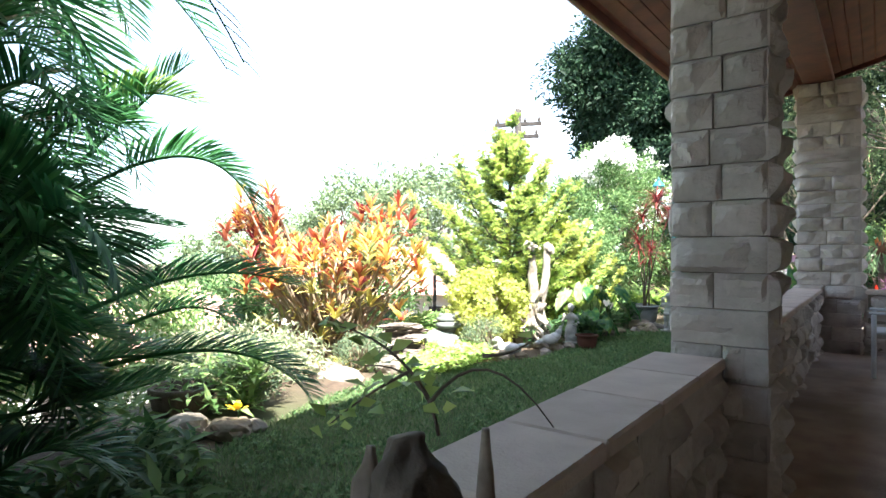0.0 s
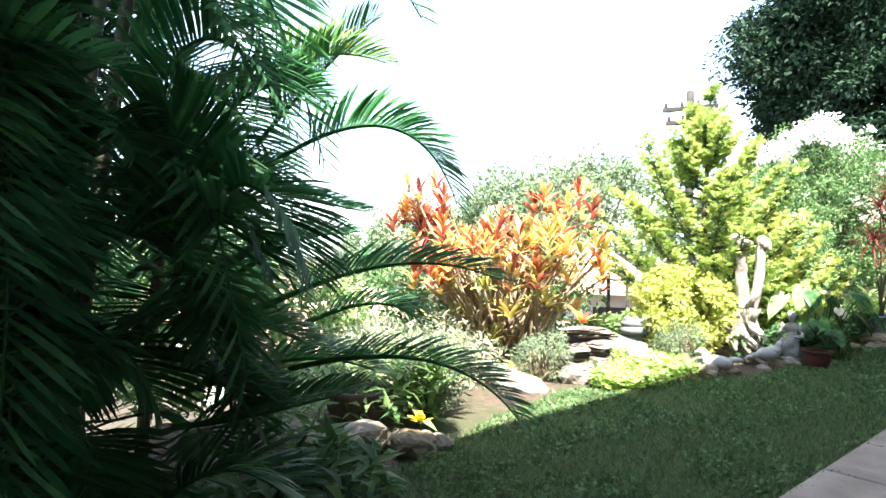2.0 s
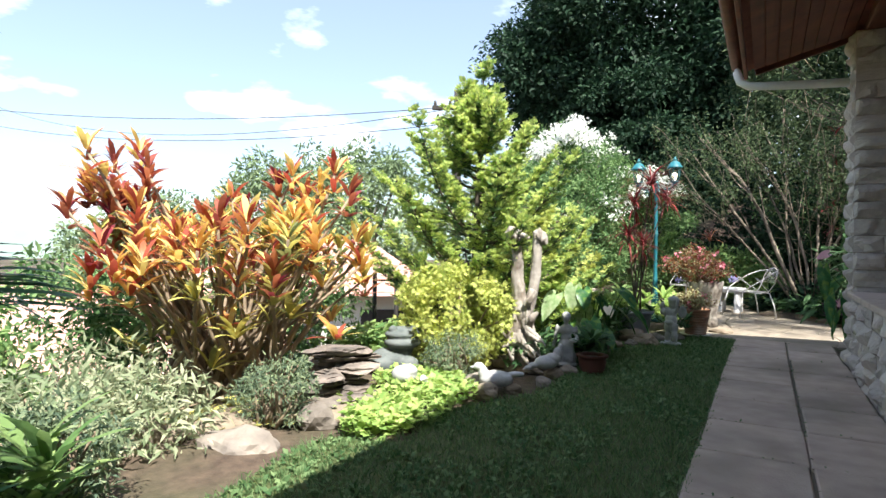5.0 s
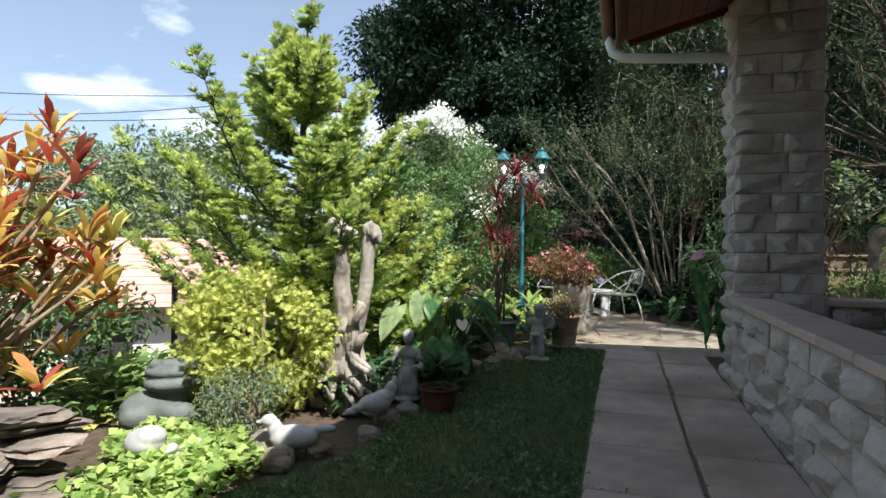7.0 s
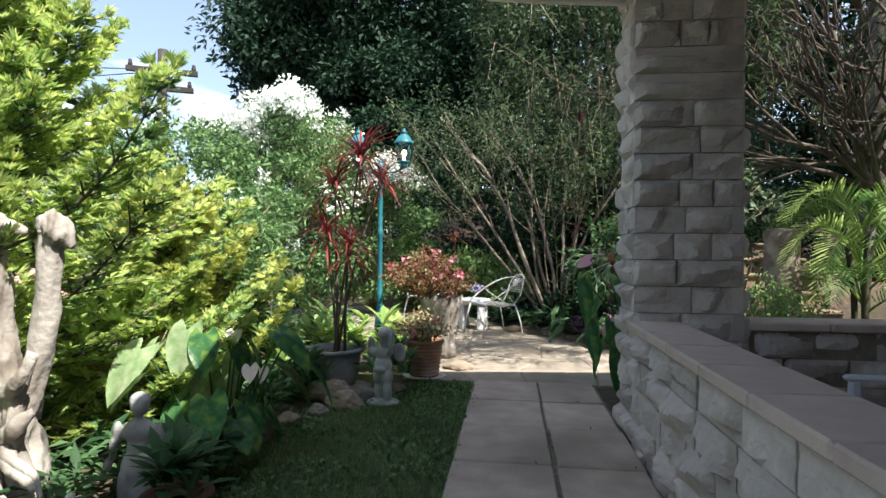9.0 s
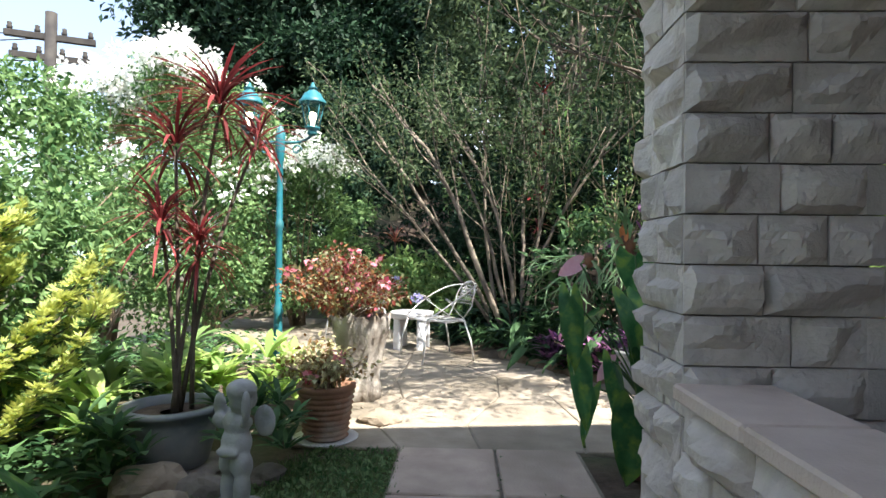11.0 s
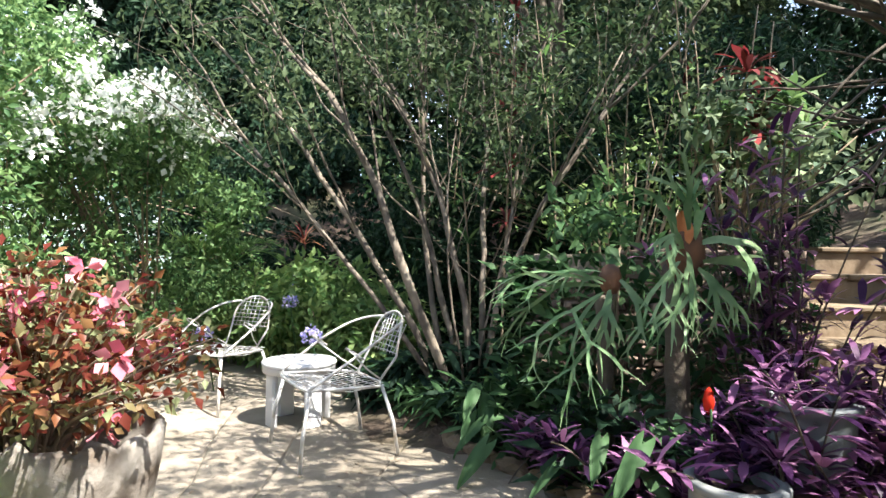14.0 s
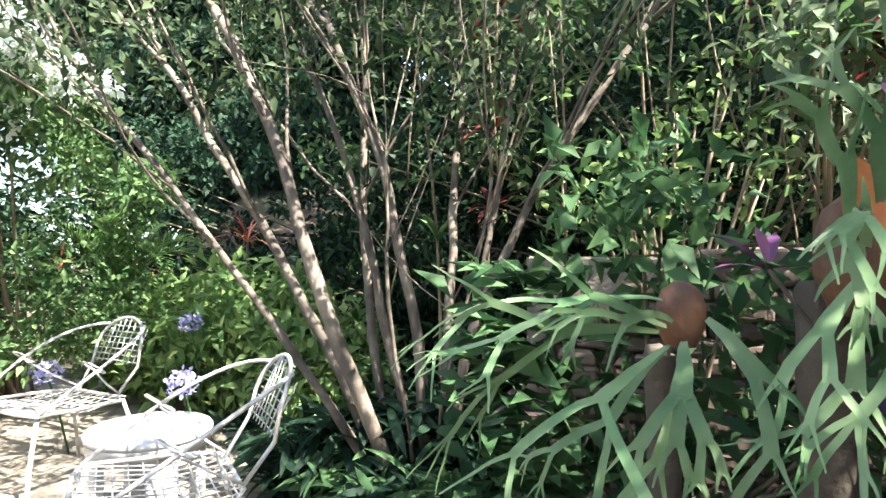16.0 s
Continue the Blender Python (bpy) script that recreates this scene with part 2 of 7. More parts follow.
    "tile": mat("tile", (0.47, 0.24, 0.20), (0.60, 0.36, 0.31), 3, 0.8, 0.3),
    "wall_white": mat("wall_white", (0.60, 0.58, 0.54), (0.74, 0.72, 0.68), 2, 0.9, 0.1),
    "pole": mat("pole", (0.018, 0.016, 0.016), (0.045, 0.04, 0.036), 5, 0.85, 0.3),
    # pale blue-green: the haze of distance is mixed into the hill colour
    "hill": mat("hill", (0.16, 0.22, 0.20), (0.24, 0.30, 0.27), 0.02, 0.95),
}


# ---- tools ----
def rng(seed):
    return np.random.default_rng(seed)


def unit(a):
    return a / np.maximum(np.linalg.norm(a, axis=-1, keepdims=True), 1e-9)


def np_mesh(name, v, f, smooth=False):
    """A mesh from an array of corners and an array of faces (triangles or quads)."""
    me = bpy.data.meshes.new(name)
    v, f = np.asarray(v, np.float32), np.asarray(f, np.int32)
    k = f.shape[1]
    me.vertices.add(len(v)), me.loops.add(f.size), me.polygons.add(len(f))
    me.vertices.foreach_set("co", v.ravel())
    me.loops.foreach_set("vertex_index", f.ravel())
    me.polygons.foreach_set("loop_start", np.arange(0, f.size, k, dtype=np.int32))
    if smooth:
        me.polygons.foreach_set("use_smooth", np.ones(len(f), bool))
    me.update(calc_edges=True)
    return me


class Pile:
    """Gathers pieces of geometry for one mesh."""
    def __init__(self):
        self.v, self.f, self.n = [], [], 0

    def add(self, v, f):
        v, f = np.asarray(v, float).reshape(-1, 3), np.asarray(f, int)
        if f.shape[1] == 4:
            f = np.concatenate([f[:, [0, 1, 2]], f[:, [0, 2, 3]]])
        self.v.append(v), self.f.append(f + self.n)
        self.n += len(v)
        return self

    def mesh(self, name, smooth=False):
        return np_mesh(name, np.concatenate(self.v), np.concatenate(self.f), smooth)


def put(name, me, material, parent=None, label=""):
    """One mesh object, under parent where one is given."""
    ob = new(name, me)
    if not me.materials:
        me.materials.append(material)
    if parent is not None:
        ob.parent = parent
    if label:
        ob["label"] = label
    return ob


def part(name, bm, material, parent=None, label="", smooth=False):
    me = bpy.data.meshes.new(name)
    for fc in bm.faces:
        fc.smooth = smooth
    bm.to_mesh(me)
    bm.free()
    return put(name, me, material, parent, label)


def thing(name, at=(0, 0, 0), label="", category="", group="", kind="", rz=0):
    ob = new(name)
    ob.matrix_basis = pose(*at, 0, 0, rz)
    return tagged(ob, label, category, group, kind)


def box(bm, x0, x1, y0, y1, z0, z1, m=None):
    vs = [bm.verts.new((x, y, z)) for z in (z0, z1) for x, y in ((x0, y0), (x1, y0), (x1, y1), (x0, y1))]
    if m is not None:
        for q in vs:
            q.co = m @ q.co
    for a in ((3, 2, 1, 0), (4, 5, 6, 7), (0, 1, 5, 4), (1, 2, 6, 5), (2, 3, 7, 6), (3, 0, 4, 7)):
        bm.faces.new([vs[i] for i in a])
    return vs


def bevelled_box(x0, x1, y0, y1, z0, z1, r=0.01, m=None, seg=1):
    bm = bmesh.new()
    box(bm, x0, x1, y0, y1, z0, z1, m)
    bmesh.ops.bevel(bm, geom=bm.edges[:], offset=r, segments=seg, affect="EDGES", profile=0.5)
    return bm


def tube(pts, radii, sides=6, caps=True):
    """Corners and triangles of a tube along a line of points."""
    pts, radii = np.asarray(pts, float), np.broadcast_to(np.asarray(radii, float), (len(pts),))
    t = unit(np.gradient(pts, axis=0))
    ref = np.where(np.abs(t[:, 2:3]) > 0.9, [[1.0, 0, 0]], [[0, 0, 1.0]])
    ref[:] = ref[len(ref) // 2]
    u = unit(np.cross(t, ref))
    w = np.cross(t, u)
    a = np.linspace(0, 2 * np.pi, sides, endpoint=False)
    v = pts[:, None] + radii[:, None, None] * (np.cos(a)[None, :, None] * u[:, None] + np.sin(a)[None, :, None] * w[:, None])
    n = len(pts)
    i, j = np.meshgrid(np.arange(n - 1), np.arange(sides), indexing="ij")
    p, q = i * sides + j, i * sides + (j + 1) % sides
    f = np.stack([p, q, q + sides, p + sides], -1).reshape(-1, 4)
    f = np.concatenate([f[:, [0, 1, 2]], f[:, [0, 2, 3]]])
    v = v.reshape(-1, 3)
    if caps:
        f = np.concatenate([f, [[0, k + 1, k] for k in range(1, sides - 1)], [[(n - 1) * sides, (n - 1) * sides + k, (n - 1) * sides + k + 1] for k in range(1, sides - 1)]])
    return v, f


def lathe(profile, sides=28, wobble=0.0, seed=0):
    """Corners and faces of a turned shape from (radius, height) pairs."""
    pr = np.asarray(profile, float)
    a = np.linspace(0, 2 * np.pi, sides, endpoint=False)
    r = pr[:, 0:1] * (1 + wobble * np.sin(a * 3 + seed)[None])
    v = np.stack([r * np.cos(a), r * np.sin(a), np.repeat(pr[:, 1:2], sides, 1)], -1).reshape(-1, 3)
    i, j = np.meshgrid(np.arange(len(pr) - 1), np.arange(sides), indexing="ij")
    p, q = i * sides + j, i * sides + (j + 1) % sides
    return v, np.stack([p, q, q + sides, p + sides], -1).reshape(-1, 4)


def bezier(p0, p1, p2, n=12):
    s = np.linspace(0, 1, n)[:, None]
    p0, p1, p2 = (np.asarray(q, float) for q in (p0, p1, p2))
    return (1 - s) ** 2 * p0 + 2 * s * (1 - s) * p1 + s ** 2 * p2


# Leaves lie along +y, with their faces up +z.
def leaf_shape(width=0.45, fold=0.12, droop=0.15):
    v = np.array([(0, 0, 0), (-width / 2, 0.42, fold), (width / 2, 0.42, fold), (0, 0.5, 0), (0, 1, -droop)])
    return v, np.array([(0, 3, 1), (0, 2, 3), (1, 3, 4), (3, 2, 4)])


def strap_shape(width=0.1, bend=0.5, fold=0.02, steps=4):
    v, f = [], []
    for i in range(steps + 1):
        s = i / steps
        w = width * (0.35 + 1.5 * s) * (1 - s) ** 0.6 if s < 1 else 0.0
        v += [(-w, s * (1 - 0.3 * bend * s), -bend * s * s + fold), (w, s * (1 - 0.3 * bend * s), -bend * s * s + fold)]
    for i in range(steps):
        f.append((2 * i, 2 * i + 1, 2 * i + 3, 2 * i + 2))
    return np.array(v), np.array(f)


def spray_shape(seed=0, fingers=9):
    """A flat, feathery fan of scale leaves."""
    g = rng(seed)
    v, f = [], []
    for i in range(fingers):
        s = i / (fingers - 1)
        a = (s - 0.5) * 1.9
        b = np.array((0, 0.15 + 0.1 * abs(a), 0))
        ln = 0.85 - 0.28 * abs(a) + g.uniform(-0.12, 0.12)
        d = np.array((math.sin(a), math.cos(a), g.uniform(-0.15, 0.2)))
        side = np.array((math.cos(a), -math.sin(a), 0)) * 0.07
        k = len(v)
        v += [b - side * 0.4, b + d * ln * 0.55 - side, b + d * ln, b + d * ln * 0.55 + side]
        f += [(k, k + 3, k + 2), (k, k + 2, k + 1)]
    return np.array(v), np.array(f)


LEAF, LEAF_SLIM, STRAP = leaf_shape(), leaf_shape(0.26, 0.06, 0.2), strap_shape()


def scatter(shape, at, way, up, size):
    """Copies of a leaf shape at many places, as corners and triangles."""
    tv, tf = shape
    at, way, up = np.asarray(at, float), unit(np.asarray(way, float)), np.asarray(up, float)
    n = len(at)
    x = unit(np.cross(way, up) + 1e-6)
    z = np.cross(x, way)
    s = np.broadcast_to(np.asarray(size, float), (n,))[:, None, None]
    v = at[:, None] + s * (tv[None, :, 0:1] * x[:, None] + tv[None, :, 1:2] * way[:, None] + tv[None, :, 2:3] * z[:, None])
    f = (tf[None] + (np.arange(n) * len(tv))[:, None, None]).reshape(-1, tf.shape[1])
    return v.reshape(-1, 3), f


def ball_points(g, n, centre, radii, shell=0.6):
    d = unit(g.normal(size=(n, 3)))
    r = shell + (1 - shell) * g.random((n, 1)) ** 0.7
    return np.asarray(centre) + d * r * np.asarray(radii), d


def clump_leaves(g, centres, radii, per, shape, size, up=0.5, out=0.9, flat=0.8):
    """Leaves in many clumps: each points out of its clump and its face tends upwards."""
    centres, radii = np.asarray(centres), np.broadcast_to(np.asarray(radii, float), (len(centres),))
    c = np.repeat(centres, per, 0)
    rr = np.repeat(radii, per)[:, None]
    d = unit(g.normal(size=c.shape))
    at = c + d * rr * (g.random((len(c), 1)) ** 0.5) * np.array((1, 1, flat))
    way = out * d + np.array((0, 0, -0.15)) + 0.5 * g.normal(size=c.shape)
    upv = np.array((0, 0, up)) + 0.6 * d + 0.5 * g.normal(size=c.shape)
    return scatter(shape, at, way, upv, size * g.uniform(0.7, 1.25, len(c)))


def branches(g, base, n, height, spread, levels=2, r0=0.03, lean=(0, 0), wiggle=0.06, kids=3, clear=0, first=(0.45, 0.62), foot=0.10):
    """Stems that rise from one foot and fork. Gives the lines with their radii, and the tips."""
    lines, tips, stem = [], [], [0]

    def grow(p, d, ln, r, level):
        k = 6
        pts = [np.array(p, float)]
        for i in range(k):
            d = unit(d + g.normal(size=3) * wiggle * 2.2 + np.array((0, 0, 0.03)))
            pts.append(pts[-1] + d * ln / k)
        lines.append((np.array(pts), np.linspace(r, r * 0.55, k + 1), stem[0]))
        if level == 0:
            tips.append((pts[-1], d))
            tips.append((pts[-3], d))
            return
        for _ in range(kids):
            j = g.integers(3 + (clear if level == levels else 0), k + 1)
            nd = unit(d + g.normal(size=3) * np.array((0.42, 0.42, 0.22)))
            grow(pts[j], nd, ln * g.uniform(0.5, 0.8), r * 0.5, level - 1)
        tips.append((pts[-1], d))

    for i in range(n):
        stem[0] = i
        a = 2 * np.pi * (i + g.uniform(-0.3, 0.3)) / n
        s = spread * g.uniform(0.35, 1.0)
        d = unit(np.array((math.cos(a) * s + lean[0], math.sin(a) * s + lean[1], height)))
        start = np.array(base) + np.array((math.cos(a), math.sin(a), 0)) * foot * g.uniform(0.3, 1)
        grow(start, d, height * g.uniform(*first), r0 * g.uniform(0.7, 1.2), levels)
    return lines, np.array([t[0] for t in tips]), np.array([t[1] for t in tips])


def wood(lines, name, material, parent, sides=5, label=""):
    for k in sorted({q[2] for q in lines}):
        p = Pile()
        for pts, r, stem in lines:
            if stem == k:
                p.add(*tube(pts, r, sides))
        put(name, p.mesh(name, True), material, parent, label)


def rough_rock(g, size, seed):
    bm = bmesh.new()
    bmesh.ops.create_icosphere(bm, subdivisions=3, radius=1.0)
    off = Vector((seed * 3.1, seed * 1.7, seed * 0.9))
    for q in bm.verts:
        d = q.co.copy()
        k = 1 + 0.35 * noise.noise(d * 1.1 + off) + 0.14 * noise.noise(d * 3.3 + off)
        q.co = Vector((d.x * size[0], d.y * size[1], d.z * size[2])) * k
    return bm


# ---- the large structure ----
def ground_z(x, y):
    """Level lawn and patio; the land falls away beyond the beds and rises behind the patio."""
    x, y = np.asarray(x, float), np.asarray(y, float)
    fall = np.clip(-x - 4.6, 0, None)
    z = -0.30 * fall + 0.0045 * np.clip(fall, 0, 33) ** 2
    z = np.maximum(z, -5.0)
    rise = np.clip(y - 16.0, 0, 7) * 0.45 * np.clip((x + 8) / 4, 0, 1)
    bank = np.clip((x - 2.4) * 0.5, 0, 2.5) * np.clip((y - 8.6) / 1.5, 0, 1)
    terrace = 0.93 * np.clip((x + 0.1) / 0.5, 0, 1) * np.clip((y - 13.15) / 0.2, 0, 1)
    bed = 0.27 * np.exp(-((x + 0.80) ** 2 + (y - 13.05) ** 2) / 0.30)
    return z + np.maximum(np.maximum(np.maximum(rise, bank), terrace), bed)


xs = np.concatenate([[-600, -300, -150, -80, -50], np.arange(-36, -10, 2.0), np.arange(-10, 4, 0.35), np.arange(4, 30, 3.0), [40, 80, 150, 300, 600]])
ys = np.concatenate([[-600, -300, -150, -60, -30, -15], np.arange(-8, 20, 0.35), np.arange(20, 50, 3.0), [60, 90, 150, 300, 600]])
gx, gy = np.meshgrid(xs, ys, indexing="ij")
gz = ground_z(gx, gy) - 0.012
near_bed = (gx < -3.1) & (gx > -9) & (gy > 0) & (gy < 14)
gz = gz + np.where(near_bed, 0.03 * np.sin(gx * 5.1) * np.cos(gy * 4.3), 0)
ii, jj = np.meshgrid(np.arange(len(xs) - 1), np.arange(len(ys) - 1), indexing="ij")
a0 = ii * len(ys) + jj
ground = put("ground", np_mesh("ground", np.stack([gx, gy, gz], -1).reshape(-1, 3), np.stack([a0, a0 + len(ys), a0 + len(ys) + 1, a0 + 1], -1).reshape(-1, 4), True), M["soil"])
tagged(ground, "brown garden soil that falls away beyond the beds", "ground", kind="structure")


def lawn_edge(y):
    """The curved border between lawn and flower bed."""
    return float(np.interp(y, (-4, 1.0, 2.0, 3.0, 3.9, 4.5, 5.0, 5.6, 7.5, 8.3, 8.8, 9.4), (-2.3, -2.9, -3.15, -3.5, -3.68, -3.5, -3.3, -2.98, -2.96, -2.95, -2.6, -2.25)))


def flat_sheet(name, pts, z, material, thick=0.03):
    bm = bmesh.new()
    fc = bm.faces.new([bm.verts.new((x, y, z)) for x, y in pts])
    ext = bmesh.ops.extrude_face_region(bm, geom=[fc])
    for q in ext["geom"]:
        if isinstance(q, bmesh.types.BMVert):
            q.co.z -= thick
    bmesh.ops.recalc_face_normals(bm, faces=bm.faces[:])
    return part(name, bm, material)


lawn_ys = np.arange(-4.0, 9.41, 0.3)
lawn = flat_sheet("lawn", [(-1.80, -4.0), (-1.80, 9.4)] + [(lawn_edge(y), y) for y in lawn_ys[::-1]], 0.004, M["turf"])
tagged(lawn, "mown green lawn between path and flower bed", "lawn", kind="structure")
g = rng(3)
n = 90000
py = g.uniform(-0.6, 9.4, n)
px = g.uniform(-3.8, -1.76, n)
edge = np.array([lawn_edge(v) for v in py])
keep = px > edge - 0.05 + 0.08 * g.random(n)
px, py = px[keep], py[keep]
n = len(px)
blade = (np.array([(-0.045, 0, 0), (0.045, 0, 0), (0.03, 0.6, 0.06), (0, 1, 0.2)]), np.array([(0, 1, 2), (0, 2, 3)]))
at = np.stack([px, py, np.zeros(n)], -1)
way = np.stack([g.normal(0, 0.55, n), g.normal(0, 0.55, n), np.ones(n)], -1)
v, f = scatter(blade, at, way, np.stack([g.normal(size=n), g.normal(size=n), np.zeros(n)], -1), g.uniform(0.025, 0.06, n))
tagged(put("grass", np_mesh("grass", v, f), M["grass"]), "short green lawn grass", "grass", kind="stuff")

n = 26000
py, px = g.uniform(-0.6, 9.4, n), g.uniform(-3.8, -1.78, n)
keep = (px > np.array([lawn_edge(v) for v in py])) & (np.array([noise.noise(Vector((a * 2.2, b * 2.2, 5))) for a, b in zip(px, py)]) > -0.05)
px, py = px[keep], py[keep]
n = len(px)
v, f = scatter(leaf_shape(0.6, 0.1, 0.1), np.stack([px, py, np.full(n, 0.012)], -1), np.stack([g.normal(size=n), g.normal(size=n), g.uniform(0.1, 1.0, n)], -1), np.array((0, 0, 1.0)) + 0.4 * g.normal(size=(n, 3)), g.uniform(0.02, 0.05, n))
tagged(put("lawn_weeds", np_mesh("lawn_weeds", v, f), M["grass"]), "small broad leaves growing in the lawn", "grass", kind="stuff")

# path bed and patio bed
path_bed = flat_sheet("path", [(-1.80, -4.0), (-0.78, -4.0), (-0.78, 9.42), (-1.80, 9.42)], 0.006, M["joint"])
tagged(path_bed, "garden path of square tan paving slabs", "path", kind="structure")
PATIO = [(-1.85, 9.43), (0.9, 9.43), (1.2, 10.2), (0.35, 10.60), (-0.40, 11.50), (-0.98, 12.35), (-1.45, 13.2), (-2.0, 14.1), (-3.1, 15.6), (-4.4, 15.9), (-5.4, 15.2), (-5.2, 13.6), (-3.9, 12.4), (-2.75, 11.3), (-2.5, 10.4), (-2.75, 9.7)]
patio = flat_sheet("patio", PATIO, 0.006, M["joint"])
tagged(patio, "pale stone patio dappled with leaf shade", "patio", kind="structure")


def inside(x, y, poly):
    c, j = False, len(poly) - 1
    for i in range(len(poly)):
        (xi, yi), (xj, yj) = poly[i], poly[j]
        if (yi > y) != (yj > y) and x < (xj - xi) * (y - yi) / (yj - yi) + xi:
            c = not c
        j = i
    return c


# verandah: floor, sloping timber ceiling, eave, gutter, house wall
def ceil_z(x):
    return 2.96 + 0.26 * (x + 1.62)


vf = part("verandah_floor", bevelled_box(-0.76, 3.6, -4, 8.0, -0.05, 0.012, 0.004), M["slab"])
tagged(vf, "shaded tan floor of the verandah", "floor", kind="structure")
bm = bmesh.new()
xw = np.arange(-1.60, 3.7, 0.105)
for i in range(len(xw) - 1):
    x0, x1 = xw[i] + 0.004, xw[i + 1] - 0.004
    z0, z1 = ceil_z(x0), ceil_z(x1)
    vs = [bm.verts.new(q) for q in ((x0, -4, z0), (x1, -4, z1), (x1, 8.25, z1), (x0, 8.25, z0), (x0, -4, z0 + 0.02), (x1, -4, z1 + 0.02), (x1, 8.25, z1 + 0.02), (x0, 8.25, z0 + 0.02))]
    for q in ((3, 2, 1, 0), (4, 5, 6, 7), (0, 1, 5, 4), (1, 2, 6, 5), (2, 3, 7, 6), (3, 0, 4, 7)):
        bm.faces.new([vs[k] for k in q])
ceiling = tagged(part("ceiling", bm, M["redwood"]), "red-brown timber board ceiling of the verandah", "ceiling", kind="structure")
bm = bmesh.new()
vs = [bm.verts.new((x, y, ceil_z(x) + z)) for x, y, z in ((-1.66, -4.2, 0.03), (3.8, -4.2, 0.03), (3.8, 8.3, 0.03), (-1.66, 8.3, 0.03), (-1.66, -4.2, 0.13), (3.8, -4.2, 0.13), (3.8, 8.3, 0.13), (-1.66, 8.3, 0.13))]
for q in ((3, 2, 1, 0), (4, 5, 6, 7), (0, 1, 5, 4), (1, 2, 6, 5), (2, 3, 7, 6), (3, 0, 4, 7)):
    bm.faces.new([vs[k] for k in q])
roof = tagged(part("roof", bm, M["roof"]), "sloping red-brown house roof", "roof", kind="structure")
fascia = tagged(part("fascia", bevelled_box(-1.69, -1.655, -4.2, 8.33, 2.90, 3.10, 0.006), M["redwood"]), "dark red timber fascia along the eave", "fascia", kind="structure")
barge = tagged(part("bargeboard", bevelled_box(-2.9, 2.8, -0.018, 0.018, -0.1, 0.1, 0.006, pose(1.2, 8.32, ceil_z(1.2) + 0.06, 0, -14.57, 0)), M["redwood"]), "dark red timber board on the roof's gable end", "bargeboard", kind="structure")
beam = tagged(part("beam", bevelled_box(-0.70, -0.40, -4, 8.2, 3.12, 3.2, 0.01), M["redwood"]), "dark red verandah beam on the stone pillars", "beam", kind="structure")
house_wall = tagged(part("wall_east", bevelled_box(3.6, 3.8, -4, 8.0, 0, 4.3, 0.01), M["plaster"]), "plain plastered house wall", "wall", kind="structure")
wall_back = tagged(part("wall_south", bevelled_box(-0.7, 3.8, -4.2, -4.0, 0, 4.3, 0.01), M["plaster"]), "plain plastered end wall of the verandah", "wall", kind="structure")

gutter = thing("gutter", (0, 0, 0), "red-brown eave gutter with a white downpipe bend", "gutter")
p = Pile()
aa = np.linspace(np.pi, 2 * np.pi, 9)
prof = np.stack([np.cos(aa) * 0.06, np.sin(aa) * 0.075], -1)
gv = np.array([(-1.755 + a, y, 3.05 + b) for y in (-4.2, 8.3) for a, b in prof])
p.add(gv, [(i, i + 1, i + 10, i + 9) for i in range(8)])
p.add(gv[9:] - [0, 0.003, 0], [(0, i, i + 1, i + 1) for i in range(1, 8)])
put("trough", p.mesh("trough", True), M["redwood"], gutter)
pts = np.array([(-1.75, 8.14, 3.0), (-1.75, 8.14, 2.93), (-1.72, 8.13, 2.83), (-1.64, 8.12, 2.775), (-1.5, 8.11, 2.755), (-1.2, 8.11, 2.73), (-0.95, 8.1, 2.71), (-0.80, 8.1, 2.70)])
put("downpipe", Pile().add(*tube(pts, 0.042, 12)).mesh("downpipe", True), M["white_pipe"], gutter, "white plastic downpipe bend")


# ---- stone work: every block is a piece ----
def split_block(w, h, d, seed):
    """A rock-faced block: its front (-y) is broken into a few flat facets, its arrises are chipped."""
    g = rng(seed)
    nx, nz = 13, 7
    planes = [(0.042 + 0.030 * g.random(), g.normal(0, 0.32), g.normal(0.12, 0.55), g.uniform(0.15, 0.85) * w, g.uniform(0.2, 0.8) * h) for _ in range(6)]
    off = Vector((seed * 1.37, seed * 0.61, 0))
    v = []
    for j in range(nz):
        for i in range(nx):
            u, t = i / (nx - 1) * w, j / (nz - 1) * h
            if 0 < i < nx - 1:
                u += g.uniform(-0.2, 0.2) * w / nx
            if 0 < j < nz - 1:
                t += g.uniform(-0.2, 0.2) * h / nz
            lift = min(k + a * (u - cu) + b * (t - ct) for k, a, b, cu, ct in planes)
            edge = min(u, w - u, t * 1.0, h - t)
            lift = max(0.002, min(lift, 0.002 + 0.062 * (1 - math.exp(-edge / 0.016))))
            v.append((u, -max(0.0, lift) - 0.0015 * noise.noise(Vector((u, 0, t)) * 60 + off) - 0.004 * noise.noise(Vector((u, 0, t)) * 22 + off), t))
    base = len(v)
    v += [(0, d, 0), (w, d, 0), (w, d, h), (0, d, h)]
    bmm = bmesh.new()
    vs = [bmm.verts.new(q) for q in v]
    for j in range(nz - 1):
        for i in range(nx - 1):
            a = j * nx + i
            fc = bmm.faces.new((vs[a], vs[a + 1], vs[a + nx + 1], vs[a + nx]))
            fc.smooth = False
    bot, top = [vs[i] for i in range(nx)], [vs[(nz - 1) * nx + i] for i in range(nx)]
    le, ri = [vs[j * nx] for j in range(nz)], [vs[j * nx + nx - 1] for j in range(nz)]
    b0, b1, b2, b3 = vs[base:]
    bmm.faces.new([b0, b1] + bot[::-1])
    bmm.faces.new(top + [b2, b3])
